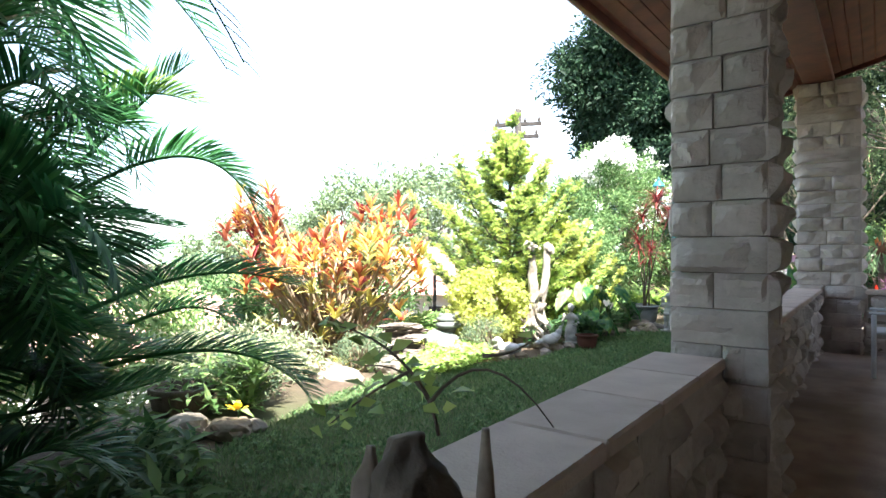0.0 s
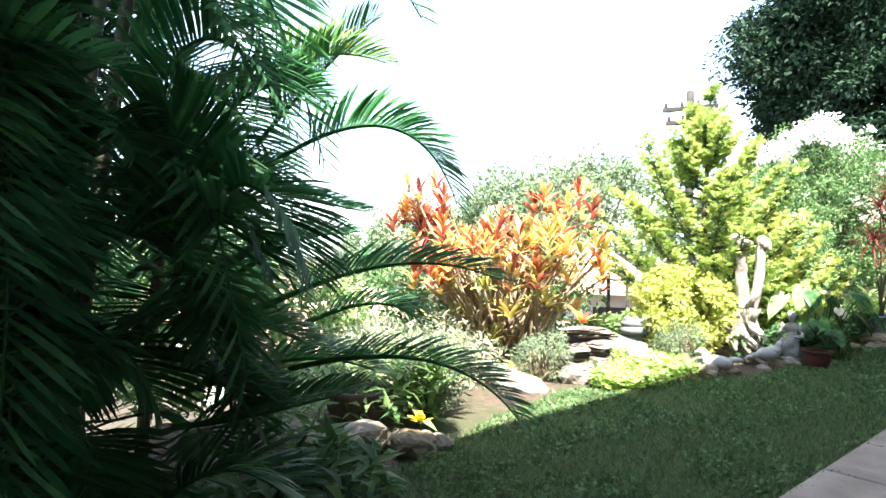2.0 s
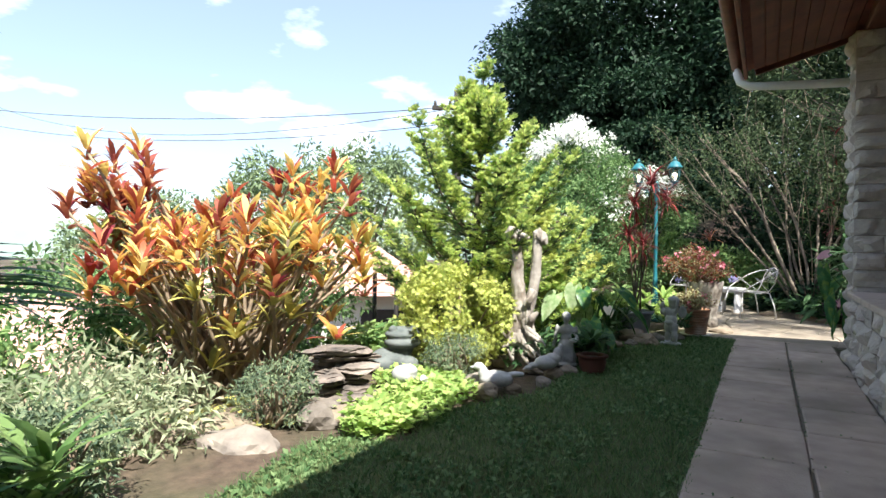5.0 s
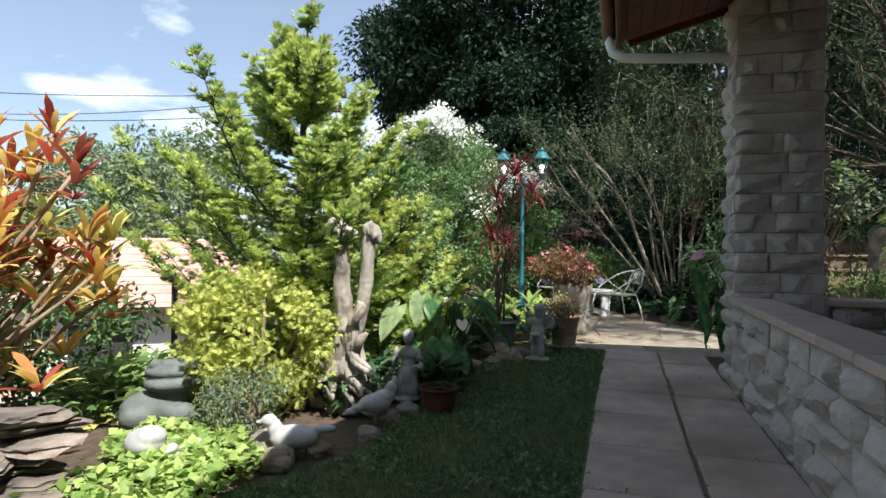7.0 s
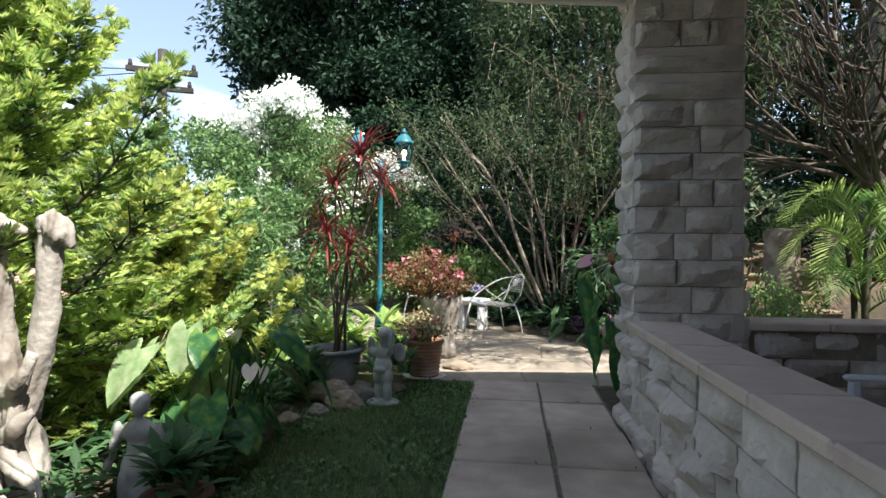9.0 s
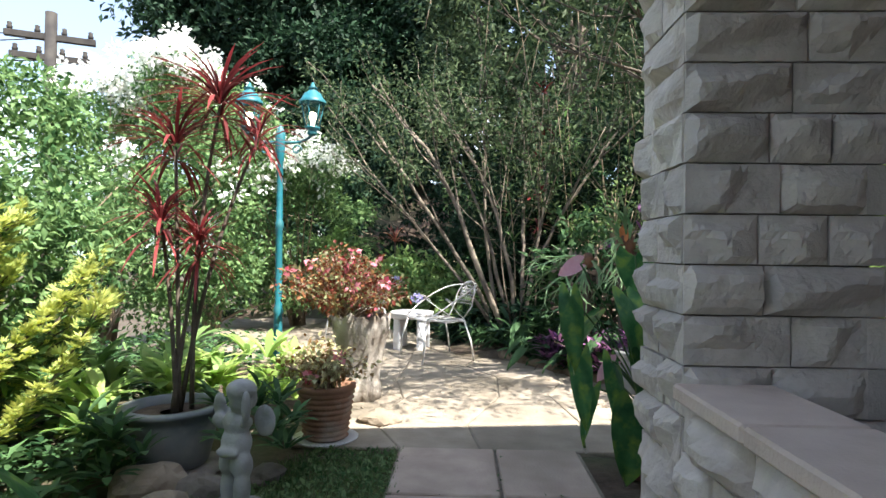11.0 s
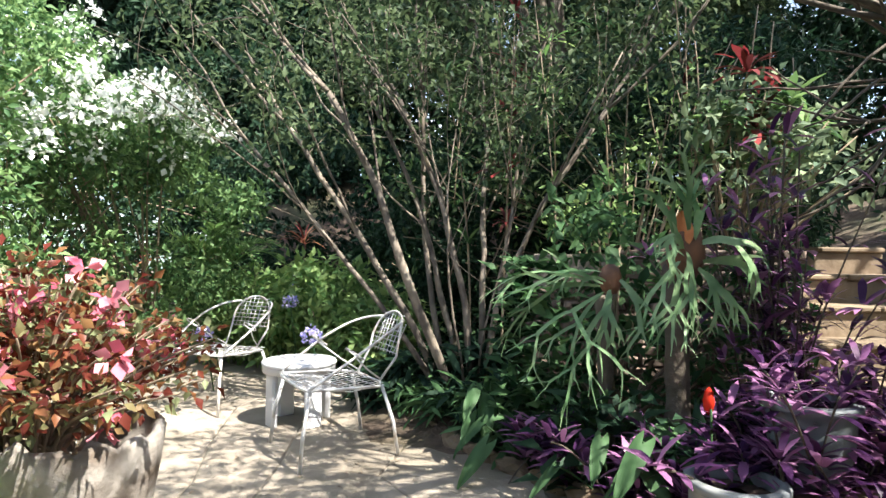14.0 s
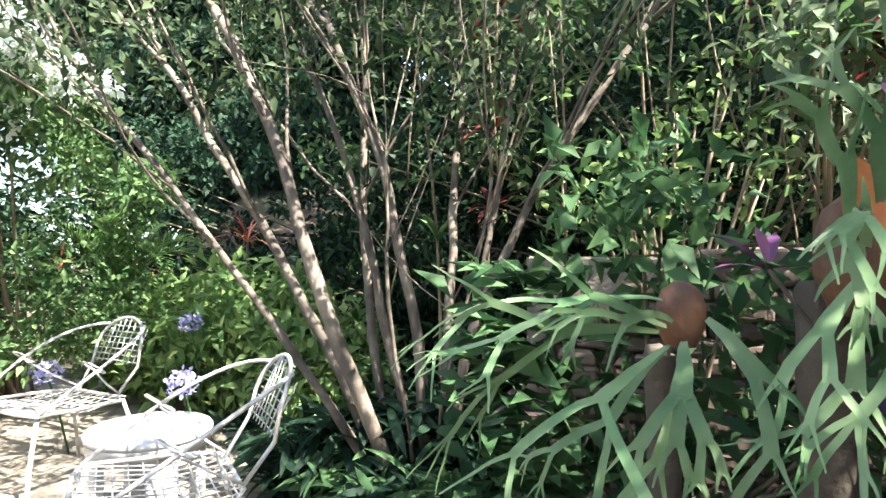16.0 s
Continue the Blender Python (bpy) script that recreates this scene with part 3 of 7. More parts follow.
    bmm.faces.new([b3, b0] + le)
    bmm.faces.new([b1, b2] + ri[::-1])
    me = bpy.data.meshes.new("stone")
    bmm.to_mesh(me)
    bmm.free()
    me.materials.append(M["stone"])
    return me


COURSE = 0.157
BLOCKS = {}
for wi, w in enumerate((0.20, 0.28, 0.36, 0.44)):
    BLOCKS[w] = [split_block(w - 0.006, COURSE - 0.005, 0.06, 100 + wi * 10 + k) for k in range(6)]


def face_of_stones(parent, x, y, rz, width, z0, courses, seed):
    """Lays courses of blocks on one upright face that starts at (x, y) and runs along the way rz; its front is to the right of that way."""
    g = rng(seed)
    for c in range(courses):
        left, u = width, 0.0
        first = True
        while left > 0.02:
            if left > 0.62:
                take = g.uniform(0.18, 0.30) if (c % 2 and first) else g.uniform(0.26, 0.44)
            elif left > 0.30 and g.random() < 0.8:
                take = left * g.uniform(0.36, 0.64)
            else:
                take = left
            w = min(BLOCKS, key=lambda q: abs(q - take))
            s = take / w
            first = False
            ob = new("stone", BLOCKS[w][g.integers(6)])
            ob.parent = parent
            ob.matrix_basis = pose(x, y, 0, 0, 0, rz) @ pose(u, g.uniform(-0.006, 0.006), z0 + c * COURSE) @ Matrix.Diagonal((s, 1, 1, 1))
            u += w * s
            left -= w * s


def pillar(name, x0, x1, y0, y1, top, seed, label):
    t = tagged(part(name, bevelled_box(x0 + 0.05, x1 - 0.05, y0 + 0.05, y1 - 0.05, 0, top, 0.005), M["joint"]), label, "pillar", kind="structure")
    n = int(round(top / COURSE))
    face_of_stones(t, x0 + 0.02, y0 + 0.02, 0, x1 - x0 - 0.04, 0, n, seed)
    face_of_stones(t, x1 - 0.02, y0 + 0.02, 90, y1 - y0 - 0.04, 0, n, seed + 1)
    face_of_stones(t, x1 - 0.02, y1 - 0.02, 180, x1 - x0 - 0.04, 0, n, seed + 2)
    face_of_stones(t, x0 + 0.02, y1 - 0.02, 270, y1 - y0 - 0.04, 0, n, seed + 3)
    return t


# ---- things by their kinds ----
def rock(at, size, seed, material="rock", label="rough weathered garden rock", rz=0.0):
    ob = part("rock", rough_rock(None, size, seed), M[material], smooth=False)
    ob.matrix_basis = pose(at[0], at[1], at[2], 0, 0, rz)
    return tagged(ob, label, "rock", group="rocks along the flower bed")


def frond_mesh(p0, p1, p2, leaflets, length, seed, width=0.042, droop=0.22):
    g = rng(seed)
    pts = bezier(p0, p1, p2, 26)
    pile = Pile().add(*tube(pts, np.linspace(0.013, 0.003, 26), 5))
    s = np.linspace(0.16, 0.995, leaflets)
    idx = s * 25
    i0 = np.minimum(idx.astype(int), 24)
    fr = (idx - i0)[:, None]
    pos = pts[i0] * (1 - fr) + pts[i0 + 1] * fr
    tan = unit(pts[i0 + 1] - pts[i0])
    side = unit(np.cross(tan, [0, 0, 1.0]))
    up = np.cross(side, tan)
    ln = length * (0.35 + 0.65 * np.sin(np.pi * np.clip(s * 0.88 + 0.12, 0, 1)) ** 0.6)
    shape = strap_shape(width, droop, 0.0, 3)
    for sg in (-1, 1):
        way = side * sg * 0.62 + tan * (0.40 + 0.6 * s[:, None]) + up * 0.5 + g.normal(size=pos.shape) * 0.04
        pile.add(*scatter(shape, pos, way, up + side * sg * -0.15 + g.normal(size=pos.shape) * 0.12, ln * g.uniform(0.85, 1.1, leaflets)))
    return pile.mesh("frond")


def palm(name, at, stems, fronds, label, material="palm"):
    """fronds: (start, top of the arch, tip, leaflets a side, leaflet length, material)."""
    t = thing(name, at, label, "palm")
    o = np.array(at)
    for pts, r in stems:
        put("stem", Pile().add(*tube(np.array(pts) - o, r, 8)).mesh("stem", True), M["cane"], t)
    for k, (p0, p1, p2, n, ln, mt) in enumerate(fronds):
        q = [np.array(w, float) - o for w in (p0, p1, p2)]
        put("frond", frond_mesh(*q, n, ln, 50 + k), M[mt or material], t)
    return t


def bush(name, at, centres, radii, per, shape, size, material, label, seed, category="shrub", up=0.5, stems=6, kind=""):
    """A shrub of leafy clumps on thin stems."""
    g = rng(seed)
    t = thing(name, at, label, category, kind=kind)
    c = np.asarray(centres, float) - np.array(at)
    v, f = clump_leaves(g, c, radii, per, shape, size, up)
    put("crown", np_mesh("crown", v, f), M[material], t)
    for k in g.choice(len(c), min(len(c), stems * 4), replace=False):
        foot = np.array((g.normal(0, 0.06), g.normal(0, 0.06), 0))
        line = bezier(foot, c[k] * np.array((0.35, 0.35, 0.6)) + g.normal(size=3) * 0.05, c[k], 7)
        put("stem", Pile().add(*tube(line, np.linspace(0.016, 0.005, 7), 5)).mesh("stem", True), M["twig"], t)
    return t


def rosette(g, at, n, length, shape, spread=(0.2, 1.3), way=(0, 0, 1)):
    """A head of strap leaves at a stem's end."""
    a = g.uniform(0, 2 * np.pi, n)
    e = g.uniform(spread[0], spread[1], n)
    d = np.stack([np.cos(a) * np.sin(e), np.sin(a) * np.sin(e), np.cos(e)], -1) + 0.25 * np.asarray(way)
    return scatter(shape, np.asarray(at) + d * 0.02, d, np.array((0, 0, 1.0)) + 0.2 * d, length * g.uniform(0.7, 1.15, n))


# ---- pillars, parapets ----
pier_1 = pillar("pillar_1", -0.77, -0.34, 2.70, 3.15, 3.14, 11, "verandah pillar of rough-faced tan stone blocks")
pier_2 = pillar("pillar_2", -0.785, -0.13, 7.95, 8.39, 3.14, 31, "corner pillar of rough-faced grey-tan stone blocks")


def parapet(name, x0, x1, y0, y1, faces, label):
    t = tagged(part(name, bevelled_box(x0 + 0.04, x1 - 0.04, y0 + (0.04 if y1 - y0 > 1 else 0.03), y1 - 0.03, 0, 0.69, 0.004), M["joint"]), label, "parapet", kind="structure")
    for k, (x, y, rz, w) in enumerate(faces):
        face_of_stones(t, x, y, rz, w, -0.1, 5, 60 + k)
    return t


wall_1 = parapet("parapet_1", -0.80, -0.53, 0.92, 2.70, [(-0.77, 2.70, 270, 1.78), (-0.55, 0.92, 90, 1.78), (-0.78, 0.95, 0, 0.24)], "low stone verandah wall with a slab coping")
wall_2 = parapet("parapet_2", -0.80, -0.53, 3.15, 7.95, [(-0.77, 7.95, 270, 4.8), (-0.55, 3.15, 90, 4.8)], "low stone verandah wall with a slab coping")
wall_3 = parapet("parapet_3", -0.13, 3.6, 8.0, 8.28, [(-0.13, 8.03, 0, 3.7), (3.6, 8.25, 180, 3.7)], "low stone end wall of the verandah")
g = rng(5)
for wall, a, b in ((wall_1, 0.90, 2.68), (wall_2, 3.17, 7.93)):
    n = max(1, round((b - a) / 0.44))
    for k in range(n):
        ob = part("coping", bevelled_box(-0.815, -0.515, 0, (b - a) / n - 0.008, 0, 0.05, 0.008), M["coping"], wall)
        ob.matrix_basis = pose(0, a + k * (b - a) / n, 0.688 + g.uniform(-0.002, 0.002))
for k in range(8):
    ob = part("coping", bevelled_box(0, 0.455, 7.98, 8.3, 0, 0.05, 0.008), M["coping"], wall_3)
    ob.matrix_basis = pose(-0.12 + k * 0.465, 0, 0.688)

# ---- driftwood ----
drift = thing("driftwood", (-3.38, 6.48, -0.02), "tall bleached forked driftwood stump standing in the bed", "driftwood")
p = Pile()


def limb(pts, radii, seed, sides=24, rough=0.34):
    pts, radii = np.array(pts, float), np.array(radii, float)
    s = np.linspace(0, 1, len(pts))
    ss = np.linspace(0, 1, 36)
    pp = np.stack([np.interp(ss, s, pts[:, i]) for i in range(3)], -1)
    pp[1:-1] = (pp[:-2] + 2 * pp[1:-1] + pp[2:]) / 4
    rr = np.interp(ss, s, radii)
    v, f = tube(pp, rr, sides)
    for i in range(len(v)):
        c = pp[min(i // sides, 35)]
        k = 1.0 + rough * 0.55 * noise.noise(Vector(v[i] * 5) + Vector((seed, 0, 0))) - rough * 1.6 * abs(noise.noise(Vector((v[i][0] * 22, v[i][1] * 22, v[i][2] * 3.5)) + Vector((0, seed, 0)))) + rough * 0.3 * noise.noise(Vector((v[i][0] * 60, v[i][1] * 60, v[i][2] * 9)))
        v[i] = c + (v[i] - c) * k
    return v, f


put("limb", Pile().add(*limb([(0.1, -0.06, 0.0), (0.12, -0.08, 0.2), (0.05, -0.1, 0.42), (0.03, -0.06, 0.6), (0.07, 0.0, 0.75)], [0.09, 0.06, 0.05, 0.045, 0.03], 11)).mesh("limb", True), M["driftwood"], drift)
put("limb", Pile().add(*limb([(-0.14, -0.05, 0.0), (-0.16, -0.06, 0.2), (-0.09, -0.08, 0.4), (-0.12, -0.04, 0.6)], [0.09, 0.055, 0.045, 0.03], 12)).mesh("limb", True), M["driftwood"], drift)
put("limb", Pile().add(*limb([(0.05, -0.02, 0), (0.02, 0, 0.25), (-0.04, 0.0, 0.5), (-0.05, 0, 0.62)], [0.16, 0.12, 0.10, 0.085], 1)).mesh("limb", True), M["driftwood"], drift)
put("limb", Pile().add(*limb([(-0.06, 0, 0.55), (-0.10, -0.02, 0.8), (-0.085, -0.04, 1.02), (-0.10, -0.06, 1.2), (-0.18, -0.09, 1.28)], [0.10, 0.075, 0.065, 0.06, 0.035], 2)).mesh("limb", True), M["driftwood"], drift)
put("limb", Pile().add(*limb([(-0.09, -0.05, 1.17), (-0.03, -0.03, 1.23), (0.03, 0, 1.22)], [0.05, 0.04, 0.015], 3)).mesh("limb", True), M["driftwood"], drift)
put("limb", Pile().add(*limb([(-0.02, 0.02, 0.5), (0.06, 0.04, 0.72), (0.085, 0.06, 0.95), (0.10, 0.05, 1.15), (0.13, 0.05, 1.23), (0.09, 0.03, 1.27)], [0.09, 0.06, 0.055, 0.055, 0.065, 0.03], 4)).mesh("limb", True), M["driftwood"], drift)
put("limb", Pile().add(*limb([(0.0, -0.1, 0.32), (-0.15, -0.14, 0.28), (-0.27, -0.12, 0.22), (-0.36, -0.06, 0.17)], [0.09, 0.06, 0.045, 0.02], 5)).mesh("limb", True), M["driftwood"], drift)
put("limb", Pile().add(*limb([(0.05, -0.1, 0.42), (0.12, -0.15, 0.5), (0.18, -0.13, 0.56)], [0.06, 0.04, 0.015], 6)).mesh("limb", True), M["driftwood"], drift)
put("limb", Pile().add(*limb([(0.0, 0.0, 0.12), (-0.2, -0.05, 0.07), (-0.36, -0.02, 0.03)], [0.12, 0.08, 0.03], 7)).mesh("limb", True), M["driftwood"], drift)
put("limb", Pile().add(*limb([(0.03, -0.08, 0.62), (0.1, -0.12, 0.66), (0.15, -0.1, 0.74)], [0.045, 0.03, 0.012], 8)).mesh("limb", True), M["driftwood"], drift)

put("knob", Pile().add(*limb([(-0.21, -0.1, 1.24), (-0.15, -0.08, 1.265), (-0.08, -0.05, 1.25), (-0.02, -0.03, 1.235)], [0.035, 0.075, 0.06, 0.02], 51, 20, 0.5)).mesh("knob", True), M["driftwood"], drift)
put("knob", Pile().add(*limb([(0.06, 0.02, 1.25), (0.12, 0.04, 1.245), (0.17, 0.06, 1.20), (0.20, 0.07, 1.16)], [0.03, 0.075, 0.065, 0.02], 52, 20, 0.5)).mesh("knob", True), M["driftwood"], drift)

g = rng(27)
for k in range(11):
    a = g.uniform(2.7, 5.2)
    z = g.uniform(0.04, 0.36)
    c, s = math.cos(a), math.sin(a)
    put("root", Pile().add(*limb([(0.10 * c, 0.10 * s, z + 0.12), (0.17 * c - 0.06 * s, 0.17 * s + 0.06 * c, z + 0.04), (0.20 * c - 0.18 * s, 0.20 * s + 0.18 * c, z - 0.02), (0.26 * c - 0.24 * s, 0.26 * s + 0.24 * c, z + g.uniform(-0.08, 0.1))], [0.04, 0.03, 0.022, 0.008], 60 + k, 14)).mesh("root", True), M["driftwood"], drift)
drift.scale = (0.85, 0.85, 1.0)

# ---- palm by the verandah ----
g = rng(21)
stems, fronds = [], []
for k in range(15):
    a = g.uniform(0, 2 * np.pi)
    mid = ((-3.35, 0.15), (-3.85, 0.6), (-3.7, -0.3))[0 if k < 8 else 1 + k % 2]
    b = np.array((mid[0] + 0.32 * math.cos(a), mid[1] + 0.34 * math.sin(a), 0))
    tip = b + np.array((0.28 * math.cos(a), 0.28 * math.sin(a), g.uniform(1.6, 3.0)))
    stems.append((bezier(b, (b + tip) / 2 - [0.05 * math.cos(a), 0.05 * math.sin(a), 0], tip, 10), np.linspace(0.034, 0.024, 10)))
    for q in range(9):
        a2 = a + g.uniform(-1.6, 1.6)
        ln = g.uniform(0.75, 1.15)
        rise = g.uniform(0.15, 0.7)
        d = np.array((math.cos(a2), math.sin(a2), 0))
        start = tip - np.array((0, 0, g.uniform(0.0, 1.5)))
        end = start + d * ln + np.array((0, 0, g.uniform(-0.75, 0.25)))
        if end[0] > -2.05 or end[1] - 0.5 > 0.50 * (-1.06 - end[0]):
            continue
        fronds.append((start, start + d * ln * 0.45 + np.array((0, 0, rise)), end, 34, 0.36, ""))
fronds += [
    ((-3.29, 1.29, 1.52), (-2.80, 1.75, 1.94), (-2.71, 1.93, 1.34), 60, 0.33, ""),
    ((-3.59, 1.38, 1.46), (-3.41, 1.56, 1.37), (-3.21, 1.76, 1.32), 42, 0.26, ""),
    ((-2.94, 1.12, 0.90), (-2.66, 1.60, 1.19), (-2.37, 1.87, 1.02), 60, 0.30, ""),
    ((-3.15, 1.39, 0.79), (-2.94, 1.72, 0.98), (-2.80, 1.80, 0.80), 40, 0.22, ""),
    ((-2.96, 1.24, 0.64), (-2.59, 1.82, 0.80), (-2.30, 1.92, 0.46), 58, 0.28, ""),
    ((-2.84, 0.76, 0.52), (-2.76, 1.08, 0.52), (-2.65, 1.39, 0.60), 44, 0.28, ""),
    ((-2.78, 0.75, 1.00), (-2.71, 0.82, 1.37), (-2.67, 0.69, 1.62), 46, 0.34, ""),
    # this top frond takes the lighter green, which paints it sunlit
    ((-3.38, 1.32, 1.94), (-3.14, 1.47, 2.10), (-2.95, 1.70, 1.99), 42, 0.28, "palm_light"),
    ((-3.08, 1.03, 1.00), (-3.00, 1.28, 1.22), (-2.91, 1.49, 1.20), 42, 0.26, ""),
    ((-3.38, 1.26, 1.62), (-3.22, 1.46, 1.93), (-3.00, 1.66, 2.19), 44, 0.30, ""),
    ((-3.11, 1.11, 0.62), (-3.03, 1.38, 0.71), (-2.88, 1.61, 0.60), 44, 0.28, ""),
    ((-3.11, 0.92, 1.30), (-3.04, 1.08, 1.50), (-3.02, 1.20, 1.37), 44, 0.30, ""),
    ((-2.90, 0.84, 0.83), (-2.87, 1.03, 0.91), (-2.77, 1.23, 0.77), 44, 0.30, ""),
    ((-3.23, 1.03, 1.65), (-3.11, 1.17, 1.91), (-3.06, 1.39, 1.81), 44, 0.30, ""),
    ((-2.86, 0.81, 0.63), (-2.85, 0.97, 0.69), (-2.77, 1.11, 0.57), 44, 0.28, ""),
    ((-2.82, 0.73, 0.83), (-2.81, 0.85, 0.90), (-2.76, 0.96, 0.77), 44, 0.30, ""),
    ((-3.2, 0.5, 2.2), (-3.0, 1.1, 3.2), (-2.75, 1.75, 2.15), 34, 0.36, ""),
    ((-3.0, 0.2, 2.4), (-2.5, 0.9, 3.3), (-1.90, 1.28, 1.90), 34, 0.30, ""),
]
for k in range(40):
    z0 = g.uniform(0.2, 2.3)
    a2 = math.radians(g.uniform(-60, 20))
    fronds.append(((-3.0, g.uniform(0.0, 0.5), z0), (-2.8, 0.25 + 0.4 * math.sin(a2), z0 + g.uniform(0.25, 0.6)), (-2.75 + 0.5 * math.cos(a2), 0.15 + 0.55 * math.sin(a2), z0 + g.uniform(-0.45, 0.25)), 34, 0.38, ""))
# upper fronds above the view, added to shade the palm below
for k in range(75):
    a2 = 2 * math.pi * k / 30 + g.uniform(-0.1, 0.1)
    ln, z0 = g.uniform(1.2, 1.9), g.uniform(3.0, 4.3)
    cx, cy = ((-3.3, 0.1), (-3.7, -0.5), (-3.8, 0.6))[k % 3]
    if math.cos(a2) > 0.2 and math.sin(a2) > 0.3:
        continue
    fronds.append(((cx, cy, z0), (cx + 0.6 * ln * math.cos(a2), cy + 0.6 * ln * math.sin(a2), z0 + 0.8), (cx + ln * math.cos(a2), cy + ln * math.sin(a2), z0 + g.uniform(-0.5, 0.1)), 44, 0.5, ""))
# tall stems that carry the added shade fronds
for cx, cy in ((-3.3, 0.1), (-3.7, -0.5), (-3.8, 0.6)):
    stems.append((bezier((cx - 0.9, cy - 0.5, 0), (cx - 0.8, cy - 0.4, 2.4), (cx, cy, 4.2), 12), np.linspace(0.05, 0.036, 12)))
for k in range(30):
    b = np.array((g.uniform(-3.3, -2.75), g.uniform(0.0, 0.95), g.uniform(0.1, 1.5)))
    a2 = math.radians(g.uniform(-70, 75))
    e = b + np.array((0.55 * math.cos(a2) * 0.7, 0.5 * math.sin(a2), g.uniform(-0.35, 0.1)))
    if e[1] - 0.5 < 0.42 * (-1.06 - e[0]):
        fronds.append((b, (b + e) / 2 + np.array((0, 0, g.uniform(0.15, 0.4))), e, 38, 0.34, ""))
palm("areca_palm", (-3.15, 0.35, 0), stems, fronds, "clump of areca palm stems with arching dark green fronds")

# ---- ti plants, many canes with red and yellow heads ----
g = rng(31)
ti = thing("ti_plant", (-5.35, 4.85, -0.2), "large ti plant with orange, red and yellow leaves on bare canes", "ti plant")
canes, heads = Pile(), [Pile(), Pile(), Pile()]
TI = strap_shape(0.135, 0.35, 0.0, 4)
for k in range(110):
    a, r = g.uniform(0, 2 * np.pi), math.sqrt(g.random())
    top = np.array((1.1 * r * math.cos(a), 1.1 * r * math.sin(a) + 0.05, g.uniform(1.15, 1.72) - 0.25 * r))
    if k < 16:
        top = np.array((-0.95 + g.uniform(-0.3, 0.35), -0.55 + g.uniform(-0.3, 0.4), g.uniform(1.55, 2.15)))
    elif k < 22:
        top = np.array((0.05 + 0.16 * (k - 16), 0.45, 1.7 + 0.1 * (k % 3)))
    foot = np.array((g.normal(0, 0.26), g.normal(0, 0.26), 0))
    line = bezier(foot, top * np.array((0.55, 0.45, 0.5)) + g.normal(size=3) * 0.09, top, 9)
    line[2:-1] += g.normal(size=(6, 3)) * 0.012
    canes.add(*tube(line, np.linspace(0.022, 0.011, 9), 6))
    u = g.random()
    h = heads[(0 if u < 0.45 else 1) if k < 22 else (0 if u < 0.62 else 1 if u < 0.68 else 2)]
    for s in range(3):
        h.add(*rosette(g, line[-1] - np.array((0, 0, 0.08 * s)), 8, 0.225, TI, (0.15 + 0.35 * s, 0.7 + 0.35 * s)))
    if k % 3 == 0:
        heads[2].add(*rosette(g, line[5] + g.normal(size=3) * 0.06, 6, 0.2, TI, (0.3, 1.5)))
for k in range(14):
    a, r = g.uniform(0, 2 * np.pi), g.uniform(0.5, 1.15)
    heads[2 if k % 3 else 0].add(*rosette(g, (r * math.cos(a), r * math.sin(a), g.uniform(0.25, 0.95)), 11, 0.27, TI, (0.3, 1.4)))
put("cane", canes.mesh("cane", True), M["twig"], ti)
for pl, mt in zip(heads, ("ti", "ti_red", "ti_green")):
    put("leaves", pl.mesh("leaves"), M[mt], ti)

# ---- golden cypress ----
def cypress(at, height, radius, limbs, seed, label, material="conifer"):
    """Rising limbs with gaps between them; each carries flat plumes, dark within (inner shade painted by a darker leaf)
    and bright at the tips.
    """
    g = rng(seed)
    t = thing("cypress", at, label, "conifer")
    leader = bezier((0, 0, 0), (0.03, 0, height / 2), (0.08, 0.02, height * 0.93), 12)
    w = Pile().add(*tube(leader, np.linspace(0.07, 0.008, 12), 7))
    outer, inner = [], []

    def plume(p, d, ln):
        """A side branch: sprays in two ranks along it, the last ones bright."""
        side = unit(np.cross(d, (0, 0, 1.0)))
        n = max(5, int(ln / 0.021))
        for q in range(n):
            u = (q + 0.5) / n
            b = p + d * ln * u + np.array((0, 0, -0.10 * ln * u * u))
            for sg in (-1, 1):
                way = d * (0.7 + 0.5 * u) + side * sg * (0.9 - 0.5 * u) + g.normal(size=3) * 0.16
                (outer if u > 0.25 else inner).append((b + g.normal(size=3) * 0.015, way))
        w.add(*tube(np.array([p, p + d * ln * 0.5 + (0, 0, -0.025 * ln), p + d * ln + (0, 0, -0.1 * ln)]), np.array((0.006, 0.004, 0.002)), 4))

    for k in range(limbs):
        s = (k + g.uniform(0, 0.8)) / limbs
        z0 = height * (0.04 + 0.84 * s)
        a = k * 2.4 + g.uniform(-0.4, 0.4)
        ln = max(0.16, radius * (1.0 - s) ** 0.8 * g.uniform(0.66, 1.18))
        d = np.array((math.cos(a), math.sin(a), 0))
        foot = np.array((0.06 * s, 0.01, z0 - 0.12))
        tip = foot + d * ln + np.array((0, 0, ln * g.uniform(0.45, 0.95)))
        line = bezier(foot, foot + d * ln * 0.6 + np.array((0, 0, 0.08 * ln)), tip, 12)
        w.add(*tube(line, np.linspace(0.018, 0.004, 12), 5))
        tang = unit(np.gradient(line, axis=0))
        for q in range(2, 12):
            for sg in (-1, 1):
                sd = unit(np.cross(tang[q], (0, 0, 1.0))) * sg
                dd = unit(tang[q] * 0.8 + sd * g.uniform(0.5, 1.0) + np.array((0, 0, g.uniform(-0.1, 0.35))))
                plume(line[q], dd, (0.16 + 0.26 * (1 - q / 12) * min(1.0, ln)) * g.uniform(0.7, 1.2))
        plume(line[-1], tang[-1], 0.2)
    for q in range(26):
        a = g.uniform(0, 2 * np.pi)
